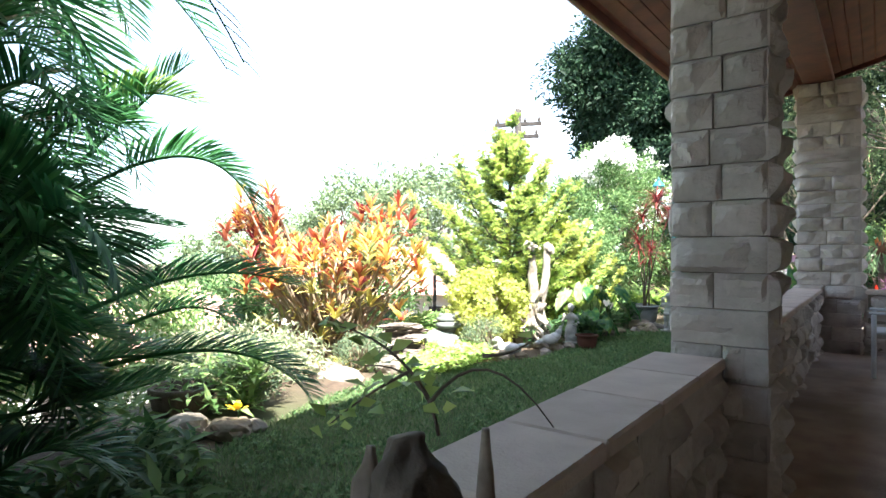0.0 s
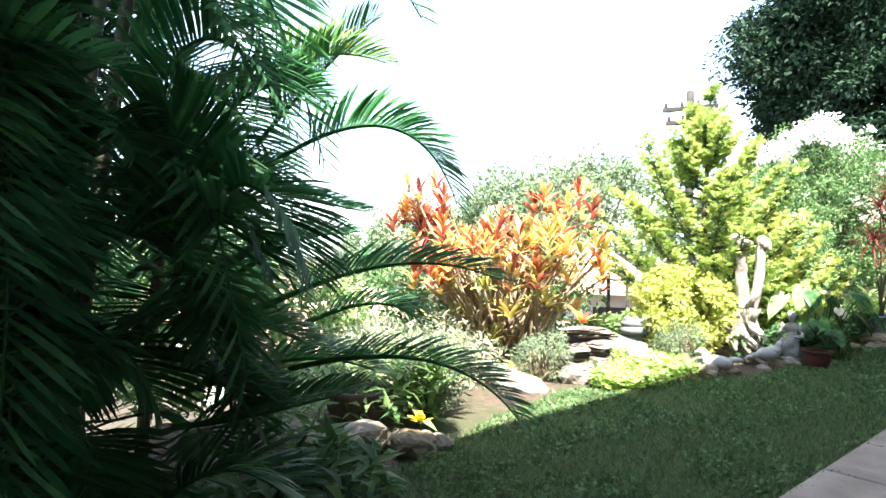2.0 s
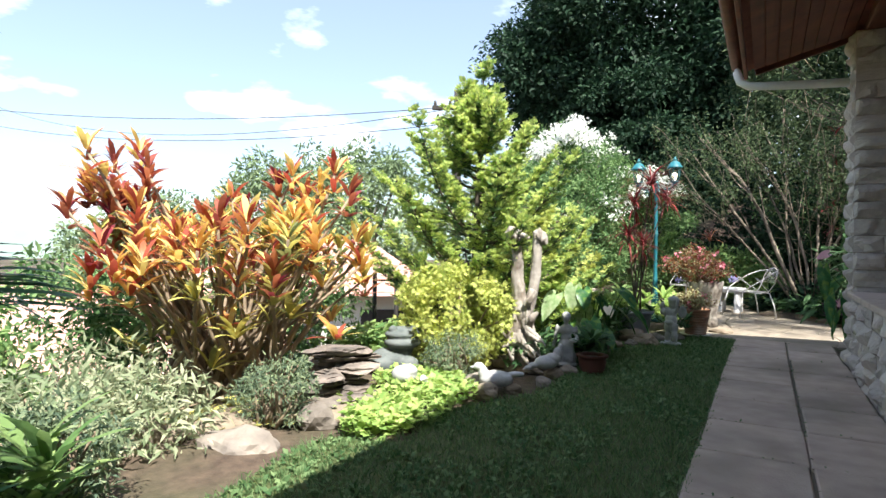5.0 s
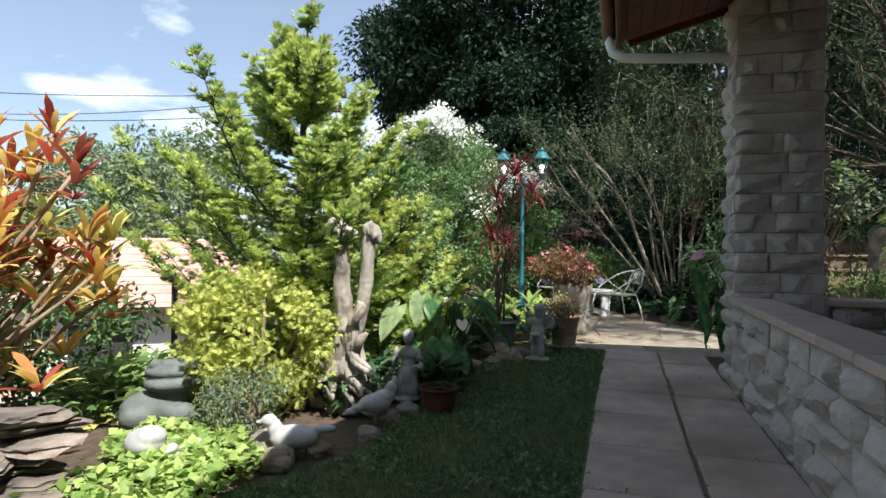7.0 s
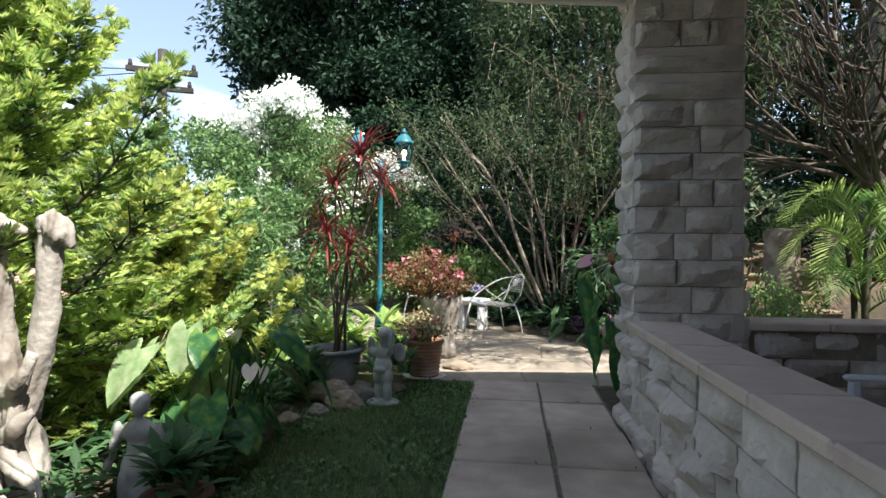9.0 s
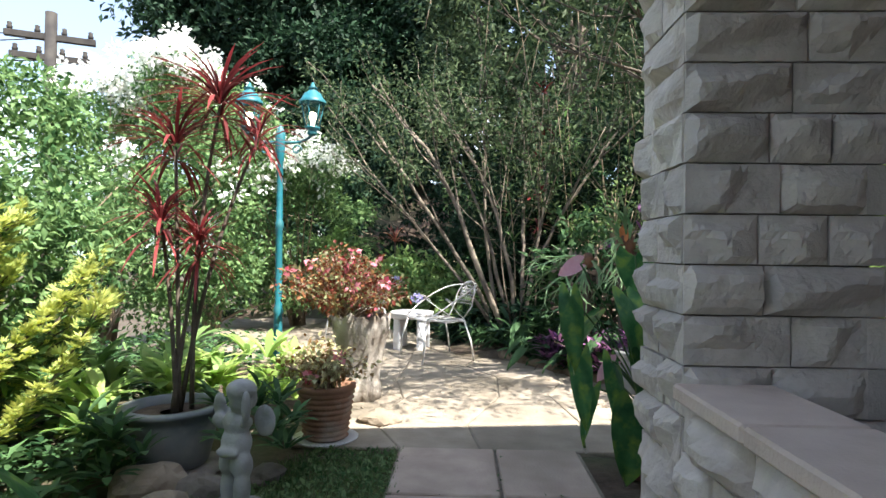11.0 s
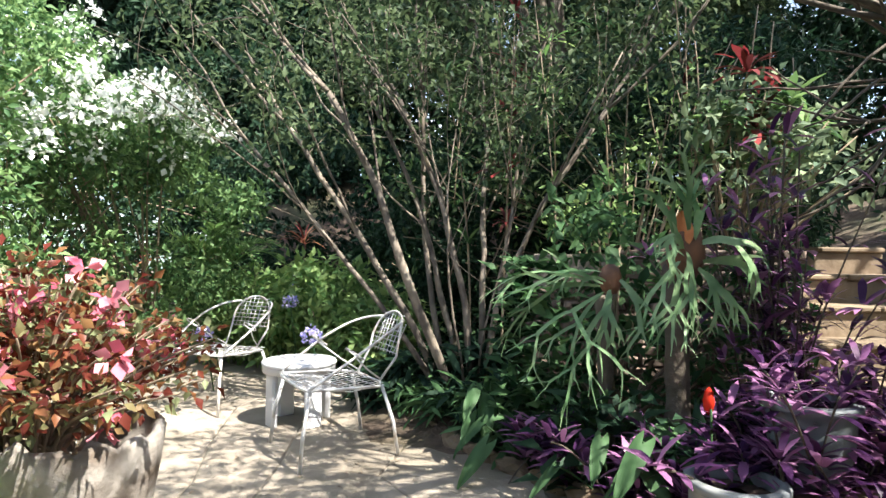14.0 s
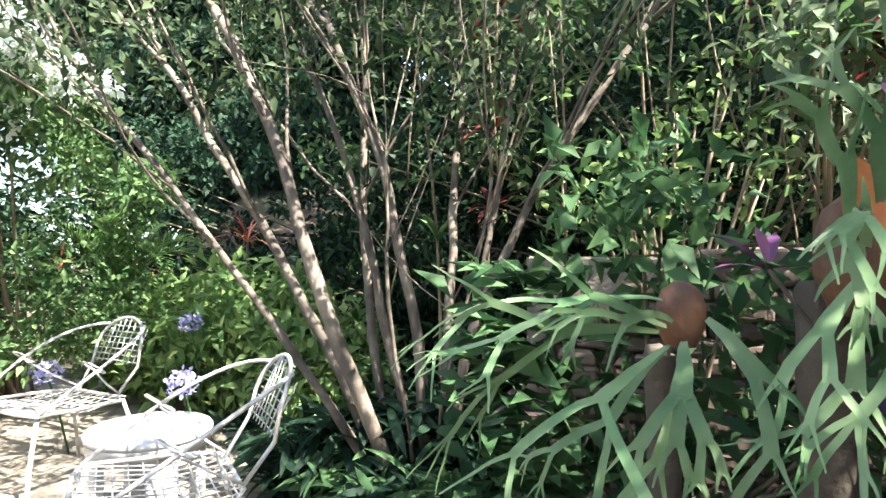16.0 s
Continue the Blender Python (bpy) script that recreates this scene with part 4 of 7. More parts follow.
        plume(leader[8 + q % 4], unit(np.array((math.cos(a), math.sin(a), 1.4))), g.uniform(0.12, 0.24))
    # inner sprays take the darker leaf_mid, so the crown's inner shade is painted
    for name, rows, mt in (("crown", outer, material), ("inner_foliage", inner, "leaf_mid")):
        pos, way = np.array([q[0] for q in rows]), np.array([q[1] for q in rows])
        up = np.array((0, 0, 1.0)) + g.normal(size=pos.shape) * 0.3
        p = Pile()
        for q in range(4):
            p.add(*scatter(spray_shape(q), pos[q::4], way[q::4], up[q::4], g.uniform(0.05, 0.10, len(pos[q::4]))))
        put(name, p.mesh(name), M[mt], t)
    put("trunk", w.mesh("trunk", True), M["bark_dark"], t)
    return t


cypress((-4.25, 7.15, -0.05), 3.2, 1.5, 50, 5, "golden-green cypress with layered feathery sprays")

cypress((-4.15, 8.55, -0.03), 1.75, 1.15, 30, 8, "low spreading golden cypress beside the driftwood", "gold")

# round golden bush
g = rng(41)
c, _ = ball_points(g, 170, (-4.0, 6.25, 0.48), (0.52, 0.5, 0.46), 0.75)
bush("golden_shrub", (-4.0, 6.25, -0.02), c, 0.10, 48, spray_shape(3, 7), 0.056, "gold", "round clipped shrub with yellow-green leaves", 42)


# ---- crape myrtle behind the chairs ----
g = rng(51)
cm = thing("crape_myrtle", (-0.86, 12.85, 0.20), "tall many-stemmed crape myrtle with pale peeling bark", "tree")
tips = []


def crooked(p, d, ln, r, n=9, wig=0.05, rise=0.0):
    pts = [np.array(p, float)]
    d = np.array(d, float)
    for _ in range(n):
        d = unit(d + g.normal(size=3) * wig + np.array((0, 0, rise)))
        pts.append(pts[-1] + d * ln / n)
    return np.array(pts), d, np.linspace(r, r * 0.62, n + 1) * g.uniform(0.92, 1.1, n + 1)


for fx, fy, dx, dy, r, ln in ((-0.14, 0.02, -0.64, 0.05, 0.026, 2.4), (-0.12, 0.08, -0.54, 0.20, 0.034, 2.5), (-0.07, -0.04, -0.42, -0.06, 0.042, 2.5), (-0.10, 0.12, -0.33, 0.30, 0.030, 2.4), (0.0, 0.05, -0.22, 0.12, 0.030, 2.3),
                              (0.04, -0.02, -0.07, -0.04, 0.034, 2.4), (0.09, 0.04, 0.07, 0.10, 0.032, 2.3), (0.08, -0.05, 0.19, -0.06, 0.030, 2.3), (0.05, 0.10, 0.28, 0.22, 0.024, 2.2), (0.0, -0.06, -0.14, -0.12, 0.012, 1.5), (0.07, -0.03, 0.02, -0.10, 0.011, 1.4)):
    pts, d, rr = crooked((fx, fy, -0.05), (dx, dy, 1.0), ln, 0.84 * r, 14, 0.055)
    rr[0] *= 1.5
    trunk = put("trunk", Pile().add(*tube(pts, rr, 9)).mesh("trunk", True), M["bark_pale"], cm)
    for k in (8, 10, 12, 14, 14):
        a, ad, ar = crooked(pts[k], d + g.normal(size=3) * np.array((0.36, 0.36, 0.12)), g.uniform(0.9, 1.6), rr[k] * (0.8 if k == 14 else 0.42), 8, 0.08, 0.03)
        p = Pile().add(*tube(a, ar, 6))
        tips += list(a[4:])
        for q in (4, 6, 8):
            b, bd, br = crooked(a[q], ad + g.normal(size=3) * 0.5, g.uniform(0.35, 0.8), ar[q] * 0.5, 5, 0.12)
            p.add(*tube(b, br, 4))
            if b[-1][2] > 1.35:
                tips += list(b[2:])
        put("branch", p.mesh("branch", True), M["bark_pale"], trunk)
tips = np.array(tips)
tips = tips[tips[:, 2] > 1.25]
v, f = clump_leaves(g, tips, 0.2, 9, LEAF, 0.07, 0.8)
put("crown", np_mesh("crown", v, f), M["leaf_olive"], cm)

# ---- white-flowered climber behind the lamp ----
g = rng(61)
def mound(name, at, spots, per_clump, shape, size, material, label, seed, flowers=None, category="shrub", fsize=0.05, fper=16):
    """spots: (centre, radii, number of clumps). flowers: (material, share of the clumps)."""
    g = rng(seed)
    cs, ds = [], []
    for c, r, n in spots:
        q, d = ball_points(g, n, c, r, 0.55)
        cs.append(q), ds.append(d)
    cs, ds = np.concatenate(cs), np.concatenate(ds)
    keep = cs[:, 2] > ground_z(cs[:, 0], cs[:, 1])
    cs, ds = cs[keep], ds[keep]
    t = bush(name, at, cs, 0.16 + 0.06 * g.random(len(cs)), per_clump, shape, size, material, label, seed + 1, category)
    if flowers:
        m, share = flowers
        pick = (ds[:, 2] > 0.15) & (np.array([noise.noise(Vector(q * 1.1)) for q in cs]) > 0.04) & (g.random(len(cs)) < share * 1.6)
        q = cs[pick] + ds[pick] * 0.17 - np.array(at)
        v, f = clump_leaves(g, q, 0.15, fper, leaf_shape(0.8, 0.1, 0.0), fsize, 0.6)
        put("blossom", np_mesh("blossom", v, f), M[m], t)
    return t


mound("flowering_shrub", (-5.0, 14.2, 0), [((-5.4, 14.3, 2.5), (1.3, 1.2, 1.5), 200), ((-3.9, 14.6, 1.5), (1.1, 1.0, 1.3), 170), ((-4.6, 12.6, 1.4), (0.9, 1.0, 1.2), 140)], 62, LEAF, 0.08, "leaf_mid", "tall rambling shrub covered in white blossom", 62, ("petal_white", 0.5), fsize=0.06, fper=34)
mound("green_shrub", (-4.9, 10.4, 0), [((-4.9, 10.2, 1.3), (0.9, 1.3, 1.2), 210), ((-4.2, 9.4, 0.8), (0.6, 0.8, 0.8), 90)], 70, LEAF, 0.07, "leaf_mid", "loose green shrub with a few white flowers", 64, ("petal_white", 0.10))

mound("blossom_shrub", (-3.9, 14.8, 0), [((-3.9, 13.8, 2.15), (0.75, 0.35, 0.5), 90), ((-5.6, 14.3, 3.0), (0.6, 0.4, 0.7), 90)], 34, LEAF, 0.07, "leaf_mid", "tall shrub with dense white blossom clusters", 68, ("petal_white", 0.6), fsize=0.06, fper=50)
mound("blossom_shrub", (-5.7, 12.9, 0), [((-4.9, 12.8, 3.0), (0.5, 0.35, 0.5), 80), ((-5.75, 12.8, 2.6), (0.6, 0.4, 0.5), 90), ((-4.0, 12.9, 2.55), (0.5, 0.3, 0.3), 50)], 26, LEAF, 0.07, "leaf_mid", "tall climber with long sprays of white blossom", 66, ("petal_white", 0.8), fsize=0.065, fper=60)

# ---- big dark tree and the woods behind ----
def big_tree(at, height, radii, clumps, per, size, material, label, seed, base_z=None):
    g = rng(seed)
    t = thing("tree", at, label, "tree")
    cz = height - radii[2] * 0.95
    c, d = ball_points(g, clumps, (0, 0, cz), radii, 0.72)
    lump = np.array([noise.noise(Vector(q * 0.35) + Vector((seed, 0, 0))) for q in c])[:, None]
    c = np.array((0, 0, cz)) + (c - np.array((0, 0, cz))) * (1 + 0.35 * lump)
    v, f = clump_leaves(g, c, 0.75 * (np.mean(radii) / 4), per, LEAF, size, 0.5)
    put("crown", np_mesh("crown", v, f), M[material], t)
    p = Pile().add(*tube(bezier((0, 0, -0.4), (0.2, 0, cz * 0.4), (0, 0.1, cz), 9), np.linspace(radii[0] * 0.085, radii[0] * 0.03, 9), 9))
    for k in g.choice(len(c), 16, replace=False):
        p.add(*tube(bezier((0.05, 0, cz * 0.45), c[k] * 0.5 + np.array((0, 0, cz * 0.2)), c[k] * 0.95, 7), np.linspace(radii[0] * 0.035, 0.02, 7), 6))
    put("trunk", p.mesh("trunk", True), M["bark_dark"], t)
    return t


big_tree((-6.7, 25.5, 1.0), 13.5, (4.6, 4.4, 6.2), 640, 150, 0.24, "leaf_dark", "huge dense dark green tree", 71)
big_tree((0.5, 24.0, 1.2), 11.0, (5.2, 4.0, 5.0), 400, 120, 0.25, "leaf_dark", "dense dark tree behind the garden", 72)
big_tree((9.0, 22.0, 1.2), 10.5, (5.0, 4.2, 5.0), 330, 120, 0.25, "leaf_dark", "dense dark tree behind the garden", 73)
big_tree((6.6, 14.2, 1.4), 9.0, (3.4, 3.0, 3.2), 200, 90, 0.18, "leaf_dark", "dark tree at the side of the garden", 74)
big_tree((-12.5, 15.5, -2.2), 6.2, (2.6, 2.4, 2.4), 150, 110, 0.16, "far_leaf", "light green feathery tree below the garden", 75)
big_tree((-16.0, 16.5, -2.8), 6.6, (2.8, 2.6, 2.4), 150, 100, 0.18, "far_leaf", "light green tree below the garden", 76)
big_tree((-25.0, 18.0, -4.2), 7.0, (4.0, 4.0, 3.0), 150, 90, 0.26, "far_leaf", "rounded tree down the slope", 77)
big_tree((-30.0, 8.0, -5.0), 7.0, (5.0, 5.0, 3.0), 150, 80, 0.3, "far_leaf", "rounded tree down the slope", 78)
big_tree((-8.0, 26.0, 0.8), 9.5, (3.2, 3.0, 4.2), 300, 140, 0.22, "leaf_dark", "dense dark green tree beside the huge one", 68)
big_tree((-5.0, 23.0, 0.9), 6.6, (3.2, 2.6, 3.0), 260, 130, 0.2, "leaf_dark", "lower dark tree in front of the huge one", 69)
# unseen tree, added only so its crown shades the crape myrtle
big_tree((3.0, 12.2, 1.2), 10.5, (2.5, 1.9, 2.2), 65, 110, 0.16, "leaf_dark", "tall dark tree added out of view to shade the crape myrtle", 70)
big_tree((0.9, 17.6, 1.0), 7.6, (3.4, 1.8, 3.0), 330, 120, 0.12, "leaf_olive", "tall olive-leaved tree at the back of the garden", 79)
# leaf_dark paints in the canopy's shade behind the patio
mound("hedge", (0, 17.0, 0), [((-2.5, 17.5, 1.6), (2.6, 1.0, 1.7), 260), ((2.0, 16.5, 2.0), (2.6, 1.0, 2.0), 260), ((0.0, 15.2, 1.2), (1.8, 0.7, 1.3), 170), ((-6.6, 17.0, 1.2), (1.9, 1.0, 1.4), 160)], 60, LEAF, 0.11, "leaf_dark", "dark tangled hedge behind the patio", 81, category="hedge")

# the thicket's deep shade comes from its leaf_dark colour
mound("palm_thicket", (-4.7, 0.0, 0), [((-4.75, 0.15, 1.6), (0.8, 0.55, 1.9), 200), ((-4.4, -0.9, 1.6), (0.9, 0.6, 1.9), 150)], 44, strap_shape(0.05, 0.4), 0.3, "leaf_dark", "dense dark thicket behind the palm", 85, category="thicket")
mound("undergrowth", (-6.3, 6.4, 0), [((-6.4, 6.5, 0.2), (0.9, 0.9, 0.95), 120), ((-7.1, 5.6, 0.3), (0.9, 0.9, 1.0), 110), ((-7.5, 4.5, 0.2), (0.9, 0.9, 0.9), 90)], 40, LEAF, 0.09, "leaf_mid", "green shrubs behind the red-leaved canes", 89)
mound("undergrowth", (-6.2, 2.2, 0), [((-6.3, 1.6, 0.5), (0.9, 0.9, 0.9), 120), ((-6.6, 3.0, 0.2), (0.9, 0.8, 0.7), 90)], 44, LEAF, 0.09, "leaf_light", "sunlit shrubs behind the palm", 87)

# ---- lamp post ----
lamp = thing("lamp_post", (-2.96, 10.88, 0), "blue-green cast iron garden lamp with two lanterns", "lamp post")
v, f = lathe([(0.0, 0), (0.11, 0), (0.11, 0.05), (0.085, 0.09), (0.06, 0.14), (0.055, 0.34), (0.05, 0.37), (0.038, 0.40), (0.034, 0.60), (0.042, 0.63), (0.034, 0.66), (0.029, 0.7), (0.027, 1.3), (0.034, 1.32), (0.034, 1.36), (0.026, 1.38), (0.025, 1.86), (0.034, 1.88), (0.034, 1.93), (0.04, 1.95), (0.04, 2.10), (0.03, 2.13), (0.012, 2.16), (0.0, 2.18)], 16)
put("post", Pile().add(v, f).mesh("post", True), M["teal"], lamp)
glass = bpy.data.materials.new("lantern_glass")
glass.use_nodes = True
gp = glass.node_tree.nodes["Principled BSDF"]
gp.inputs["Base Color"].default_value = (0.9, 0.92, 0.9, 1)
gp.inputs["Roughness"].default_value, gp.inputs["Transmission Weight"].default_value, gp.inputs["IOR"].default_value = 0.12, 1.0, 1.3
bulb_mat = bpy.data.materials.new("bulb")
bulb_mat.use_nodes = True
bp_ = bulb_mat.node_tree.nodes["Principled BSDF"]
bp_.inputs["Base Color"].default_value = (0.9, 0.85, 0.7, 1)
bp_.inputs["Emission Color"].default_value, bp_.inputs["Emission Strength"].default_value = (1.0, 0.85, 0.6, 1), 2.5
for sx in (-1, 1):
    pts = bezier((0, 0, 2.03), (sx * 0.2, 0, 2.0), (sx * 0.262, 0, 2.09), 9)
    arm = put("arm", Pile().add(*tube(pts, 0.012, 8)).mesh("arm", True), M["teal"], lamp)
    ang = np.linspace(0, 2.2 * np.pi, 22)
    sc = np.stack([sx * (0.135 + 0.045 * (1 - ang / 9) * np.cos(ang)), 0 * ang, 1.96 + 0.045 * (1 - ang / 9) * np.sin(ang)], -1)
    put("scroll", Pile().add(*tube(sc, 0.007, 6)).mesh("scroll", True), M["teal"], arm)
    lan = new("lantern")
    lan.parent = lamp
    lan.matrix_basis = pose(sx * 0.265, 0, 2.08, 0, 0, 22)
    put("holder", Pile().add(*lathe([(0, 0), (0.03, 0), (0.045, 0.02), (0.035, 0.04), (0.06, 0.055), (0.065, 0.07), (0, 0.07)], 12)).mesh("holder", True), M["teal"], lan)
    hexr = lambda r, z: [(r * math.cos(k * math.pi / 3), r * math.sin(k * math.pi / 3), z) for k in range(6)]
    lo, hi_ = hexr(0.055, 0.072), hexr(0.092, 0.275)
    for k in range(6):
        q = np.array([lo[k], lo[(k + 1) % 6], hi_[(k + 1) % 6], hi_[k]])
        inn = q * np.array((0.95, 0.95, 1))
        pane = put("pane", Pile().add(np.concatenate([q, inn]), [(0, 1, 2, 3), (7, 6, 5, 4)]).mesh("pane"), glass, lan)
        pane.visible_shadow = False
        put("bar", Pile().add(*tube(np.array([lo[k], hi_[k]]), 0.006, 6)).mesh("bar"), M["teal"], lan)
    put("roof", Pile().add(*lathe([(0.112, 0.268), (0.112, 0.285), (0.095, 0.30), (0.07, 0.345), (0.035, 0.372), (0.03, 0.385), (0.045, 0.392), (0.02, 0.41), (0.008, 0.44), (0, 0.445)], 12)).mesh("roof", True), M["teal"], lan)
    put("bulb", Pile().add(*lathe([(0, 0.08), (0.016, 0.085), (0.018, 0.12), (0.034, 0.155), (0.03, 0.185), (0, 0.2)], 12)).mesh("bulb", True), bulb_mat, lan)

# ---- white wire chairs and the little table ----
def wire_chair():
    """Origin on the ground under the seat's middle; the sitter looks along -y."""
    t = thing("garden_chair", (0, 0, 0), "white wire garden chair with an open mesh seat", "chair", "chairs on the patio")
    W, F, Bk, ZS, ZB = 0.27, -0.25, 0.22, 0.43, 0.80

    def line(name, pts, r, sides=6, parent=t):
        return put(name, Pile().add(*tube(np.array(pts, float), r, sides)).mesh(name, True), M["iron_white"], parent)

    def wire(parent, pts):
        return put("wire", Pile().add(*tube(np.array(pts, float), 0.003, 4)).mesh("wire"), M["iron_white"], parent)

    rim = np.array([(-W, F, ZS), (-W * 1.02, 0, ZS - 0.01), (-W * 0.95, Bk * 0.8, ZS - 0.02), (-W * 0.6, Bk, ZS - 0.02), (W * 0.6, Bk, ZS - 0.02), (W * 0.95, Bk * 0.8, ZS - 0.02), (W * 1.02, 0, ZS - 0.01), (W, F, ZS), (0.6 * W, F - 0.02, ZS), (-0.6 * W, F - 0.02, ZS), (-W, F, ZS)])
    seat = line("seat", rim, 0.009)
    for x in np.linspace(-W * 0.92, W * 0.92, 11):
        wire(seat, [(x, F - 0.01, ZS + 0.003), (x, 0, ZS - 0.035), (x, Bk * (0.98 - 0.15 * (abs(x) / W) ** 3), ZS - 0.015)])
    for y in np.linspace(F, Bk * 0.85, 10):
        s = ZS - 0.035 * (1 - (2 * (y - F) / (Bk - F) - 1) ** 2)
        wire(seat, [(-W, y, s + 0.012), (0, y, s), (W, y, s + 0.012)])
    a = np.linspace(0, np.pi, 15)
    arch = [(0.19 * math.cos(q) * (1.0 if 0.1 < q < 3.04 else 1.02), Bk + 0.09 + 0.09 * math.sin(q), 0.56 + 0.25 * math.sin(q) ** 0.6) for q in a]
    arch = [(0.16, Bk - 0.01, ZS - 0.02)] + arch + [(-0.16, Bk - 0.01, ZS - 0.02)]
    back = line("backrest", arch, 0.008)
    for x in np.linspace(-0.15, 0.15, 8):
        top = 0.56 + 0.25 * max(0.0, 1 - (x / 0.19) ** 2) ** 0.3
        wire(back, [(x, Bk + 0.085, 0.565), (x * 1.02, Bk + 0.175, top - 0.005)])
    for s in np.linspace(0.06, 0.92, 8):
        z = 0.56 + 0.25 * s
        w = 0.185 * (1 - max(0, s - 0.45) ** 2 * 1.2)
        wire(back, [(-w, Bk + 0.09 + 0.09 * s, z), (0, Bk + 0.095 + 0.09 * s, z), (w, Bk + 0.09 + 0.09 * s, z)])
    for sx in (-1, 1):
        arm = bezier((sx * 0.15, Bk + 0.16, 0.77), (sx * 0.42, Bk - 0.02, 0.76), (sx * W, F, ZS), 14)
        o = line("armrest", arm, 0.008)
        ring = [(sx * 0.295 + 0.035 * math.cos(q), -0.0 + 0.05 * math.cos(q + 1.5), 0.615 + 0.035 * math.sin(q)) for q in np.linspace(0, 2 * np.pi, 13)]
        line("ring", ring, 0.005, 5, o)
        line("brace", [(sx * 0.30, 0.0, 0.60), (sx * 0.22, 0.12, 0.50), (sx * 0.17, Bk, ZS)], 0.005)
        line("leg", [(sx * W * 0.92, F + 0.02, ZS), (sx * W * 1.05, F - 0.03, 0.2), (sx * W * 1.1, F - 0.05, 0)], 0.011)
        line("leg", [(sx * W * 0.85, Bk - 0.02, ZS - 0.02), (sx * W * 0.98, Bk + 0.04, 0.2), (sx * W * 1.02, Bk + 0.07, 0)], 0.011)
    return t


chair = wire_chair()
chair.matrix_basis = pose(-1.70, 12.28, 0.012, 0, 0, -62)
copy_thing(chair, pose(-2.72, 13.35, 0.012, 0, 0, -28))

table = thing("side_table", (-2.02, 12.86, 0.012), "small round white plastic garden table", "table", rz=15)
p = Pile().add(*lathe([(0, 0.395), (0.235, 0.395), (0.25, 0.405), (0.255, 0.42), (0.25, 0.432), (0.23, 0.435), (0, 0.43)], 32))
p.add(*lathe([(0.235, 0.395), (0.235, 0.36), (0.245, 0.36), (0.248, 0.40)], 32))
put("tabletop", p.mesh("tabletop", True), M["plastic_white"], table)
for k in range(4):
    a = k * math.pi / 2 + 0.4
    m = pose(0.2 * math.cos(a), 0.2 * math.sin(a), 0, 0, 0, math.degrees(a))
    part("leg", bevelled_box(-0.02, 0.02, -0.06, 0.06, 0, 0.40, 0.012, m), M["plastic_white"], table)


# ---- flower bed along the lawn ----
def shape_statue(name, pieces, at, rz, material, label, category="statue"):
    """A cast figure: rounded lumps melted into one plain mesh."""
    bm = bmesh.new()
    for c, r in pieces:
        k = bmesh.ops.create_icosphere(bm, subdivisions=3, radius=1.0)
        for q in k["verts"]:
            q.co = Vector(c) + Vector((q.co.x * r[0], q.co.y * r[1], q.co.z * r[2]))
    ob = part(name, bm, M[material], smooth=True)
    mod = ob.modifiers.new("melt", "REMESH")
    mod.mode, mod.voxel_size, mod.use_smooth_shade = "VOXEL", 0.007, True
    sm = ob.modifiers.new("soften", "SMOOTH")
    sm.iterations, sm.factor = 2, 0.5
    ob.matrix_basis = pose(*at, 0, 0, rz)
    return tagged(ob, label, category)


def duck(at, rz, s, label):
    return shape_statue("goose", [((0, 0, 0.09 * s), (0.17 * s, 0.09 * s, 0.085 * s)), ((0.19 * s, 0, 0.14 * s), (0.09 * s, 0.035 * s, 0.03 * s)), ((-0.13 * s, 0, 0.15 * s), (0.05 * s, 0.045 * s, 0.07 * s)), ((-0.17 * s, 0, 0.21 * s), (0.055 * s, 0.042 * s, 0.042 * s)), ((-0.225 * s, 0, 0.20 * s), (0.035 * s, 0.02 * s, 0.013 * s))], at, rz, "goose", label, "ornament")


duck((-3.26, 5.55, 0.03), 25, 0.78, "pale grey cast goose ornament on a stone")
shape_statue("goose", [((0, 0, 0.10), (0.13, 0.075, 0.075)), ((0.07, 0, 0.14), (0.09, 0.06, 0.06)), ((0.13, 0, 0.20), (0.05, 0.035, 0.06)), ((0.155, 0, 0.26), (0.025, 0.02, 0.04)), ((-0.13, 0, 0.075), (0.06, 0.035, 0.035)), ((-0.19, 0, 0.05), (0.05, 0.03, 0.028)), ((-0.235, 0, 0.035), (0.03, 0.015, 0.012))], (-3.08, 6.18, 0.06), 40, "goose", "white cast goose with lowered head and raised tail", "ornament").scale = (0.8, 0.8, 0.8)
duck((-3.66, 5.20, 0.02), 100, 0.6, "small grey cast duck ornament")
shape_statue("mushroom_ornament", [((0, 0, 0.05), (0.05, 0.05, 0.08)), ((0, 0, 0.15), (0.10, 0.09, 0.07)), ((0.03, 0, 0.18), (0.075, 0.075, 0.05))], (-3.82, 5.12, 0.0), 0, "goose", "white rounded cast ornament among ground cover", "ornament")
shape_statue("frog_statue", [((-0.07, 0.02, 0.07), (0.20, 0.15, 0.12)), ((-0.16, -0.08, 0.05), (0.10, 0.08, 0.08)), ((0.08, -0.08, 0.05), (0.09, 0.07, 0.07)), ((0.02, 0.0, 0.17), (0.11, 0.10, 0.08)), ((0.03, -0.02, 0.235), (0.165, 0.13, 0.062)), ((0.03, -0.01, 0.305), (0.16, 0.125, 0.055)), ((-0.06, -0.04, 0.352), (0.04, 0.04, 0.035)), ((0.12, -0.04, 0.352), (0.04, 0.04, 0.035)), ((0.03, 0.02, 0.345), (0.09, 0.07, 0.03))], (-4.32, 5.80, 0.02), 40, "concrete_dark", "dark grey-green frog statue with a wide mouth")
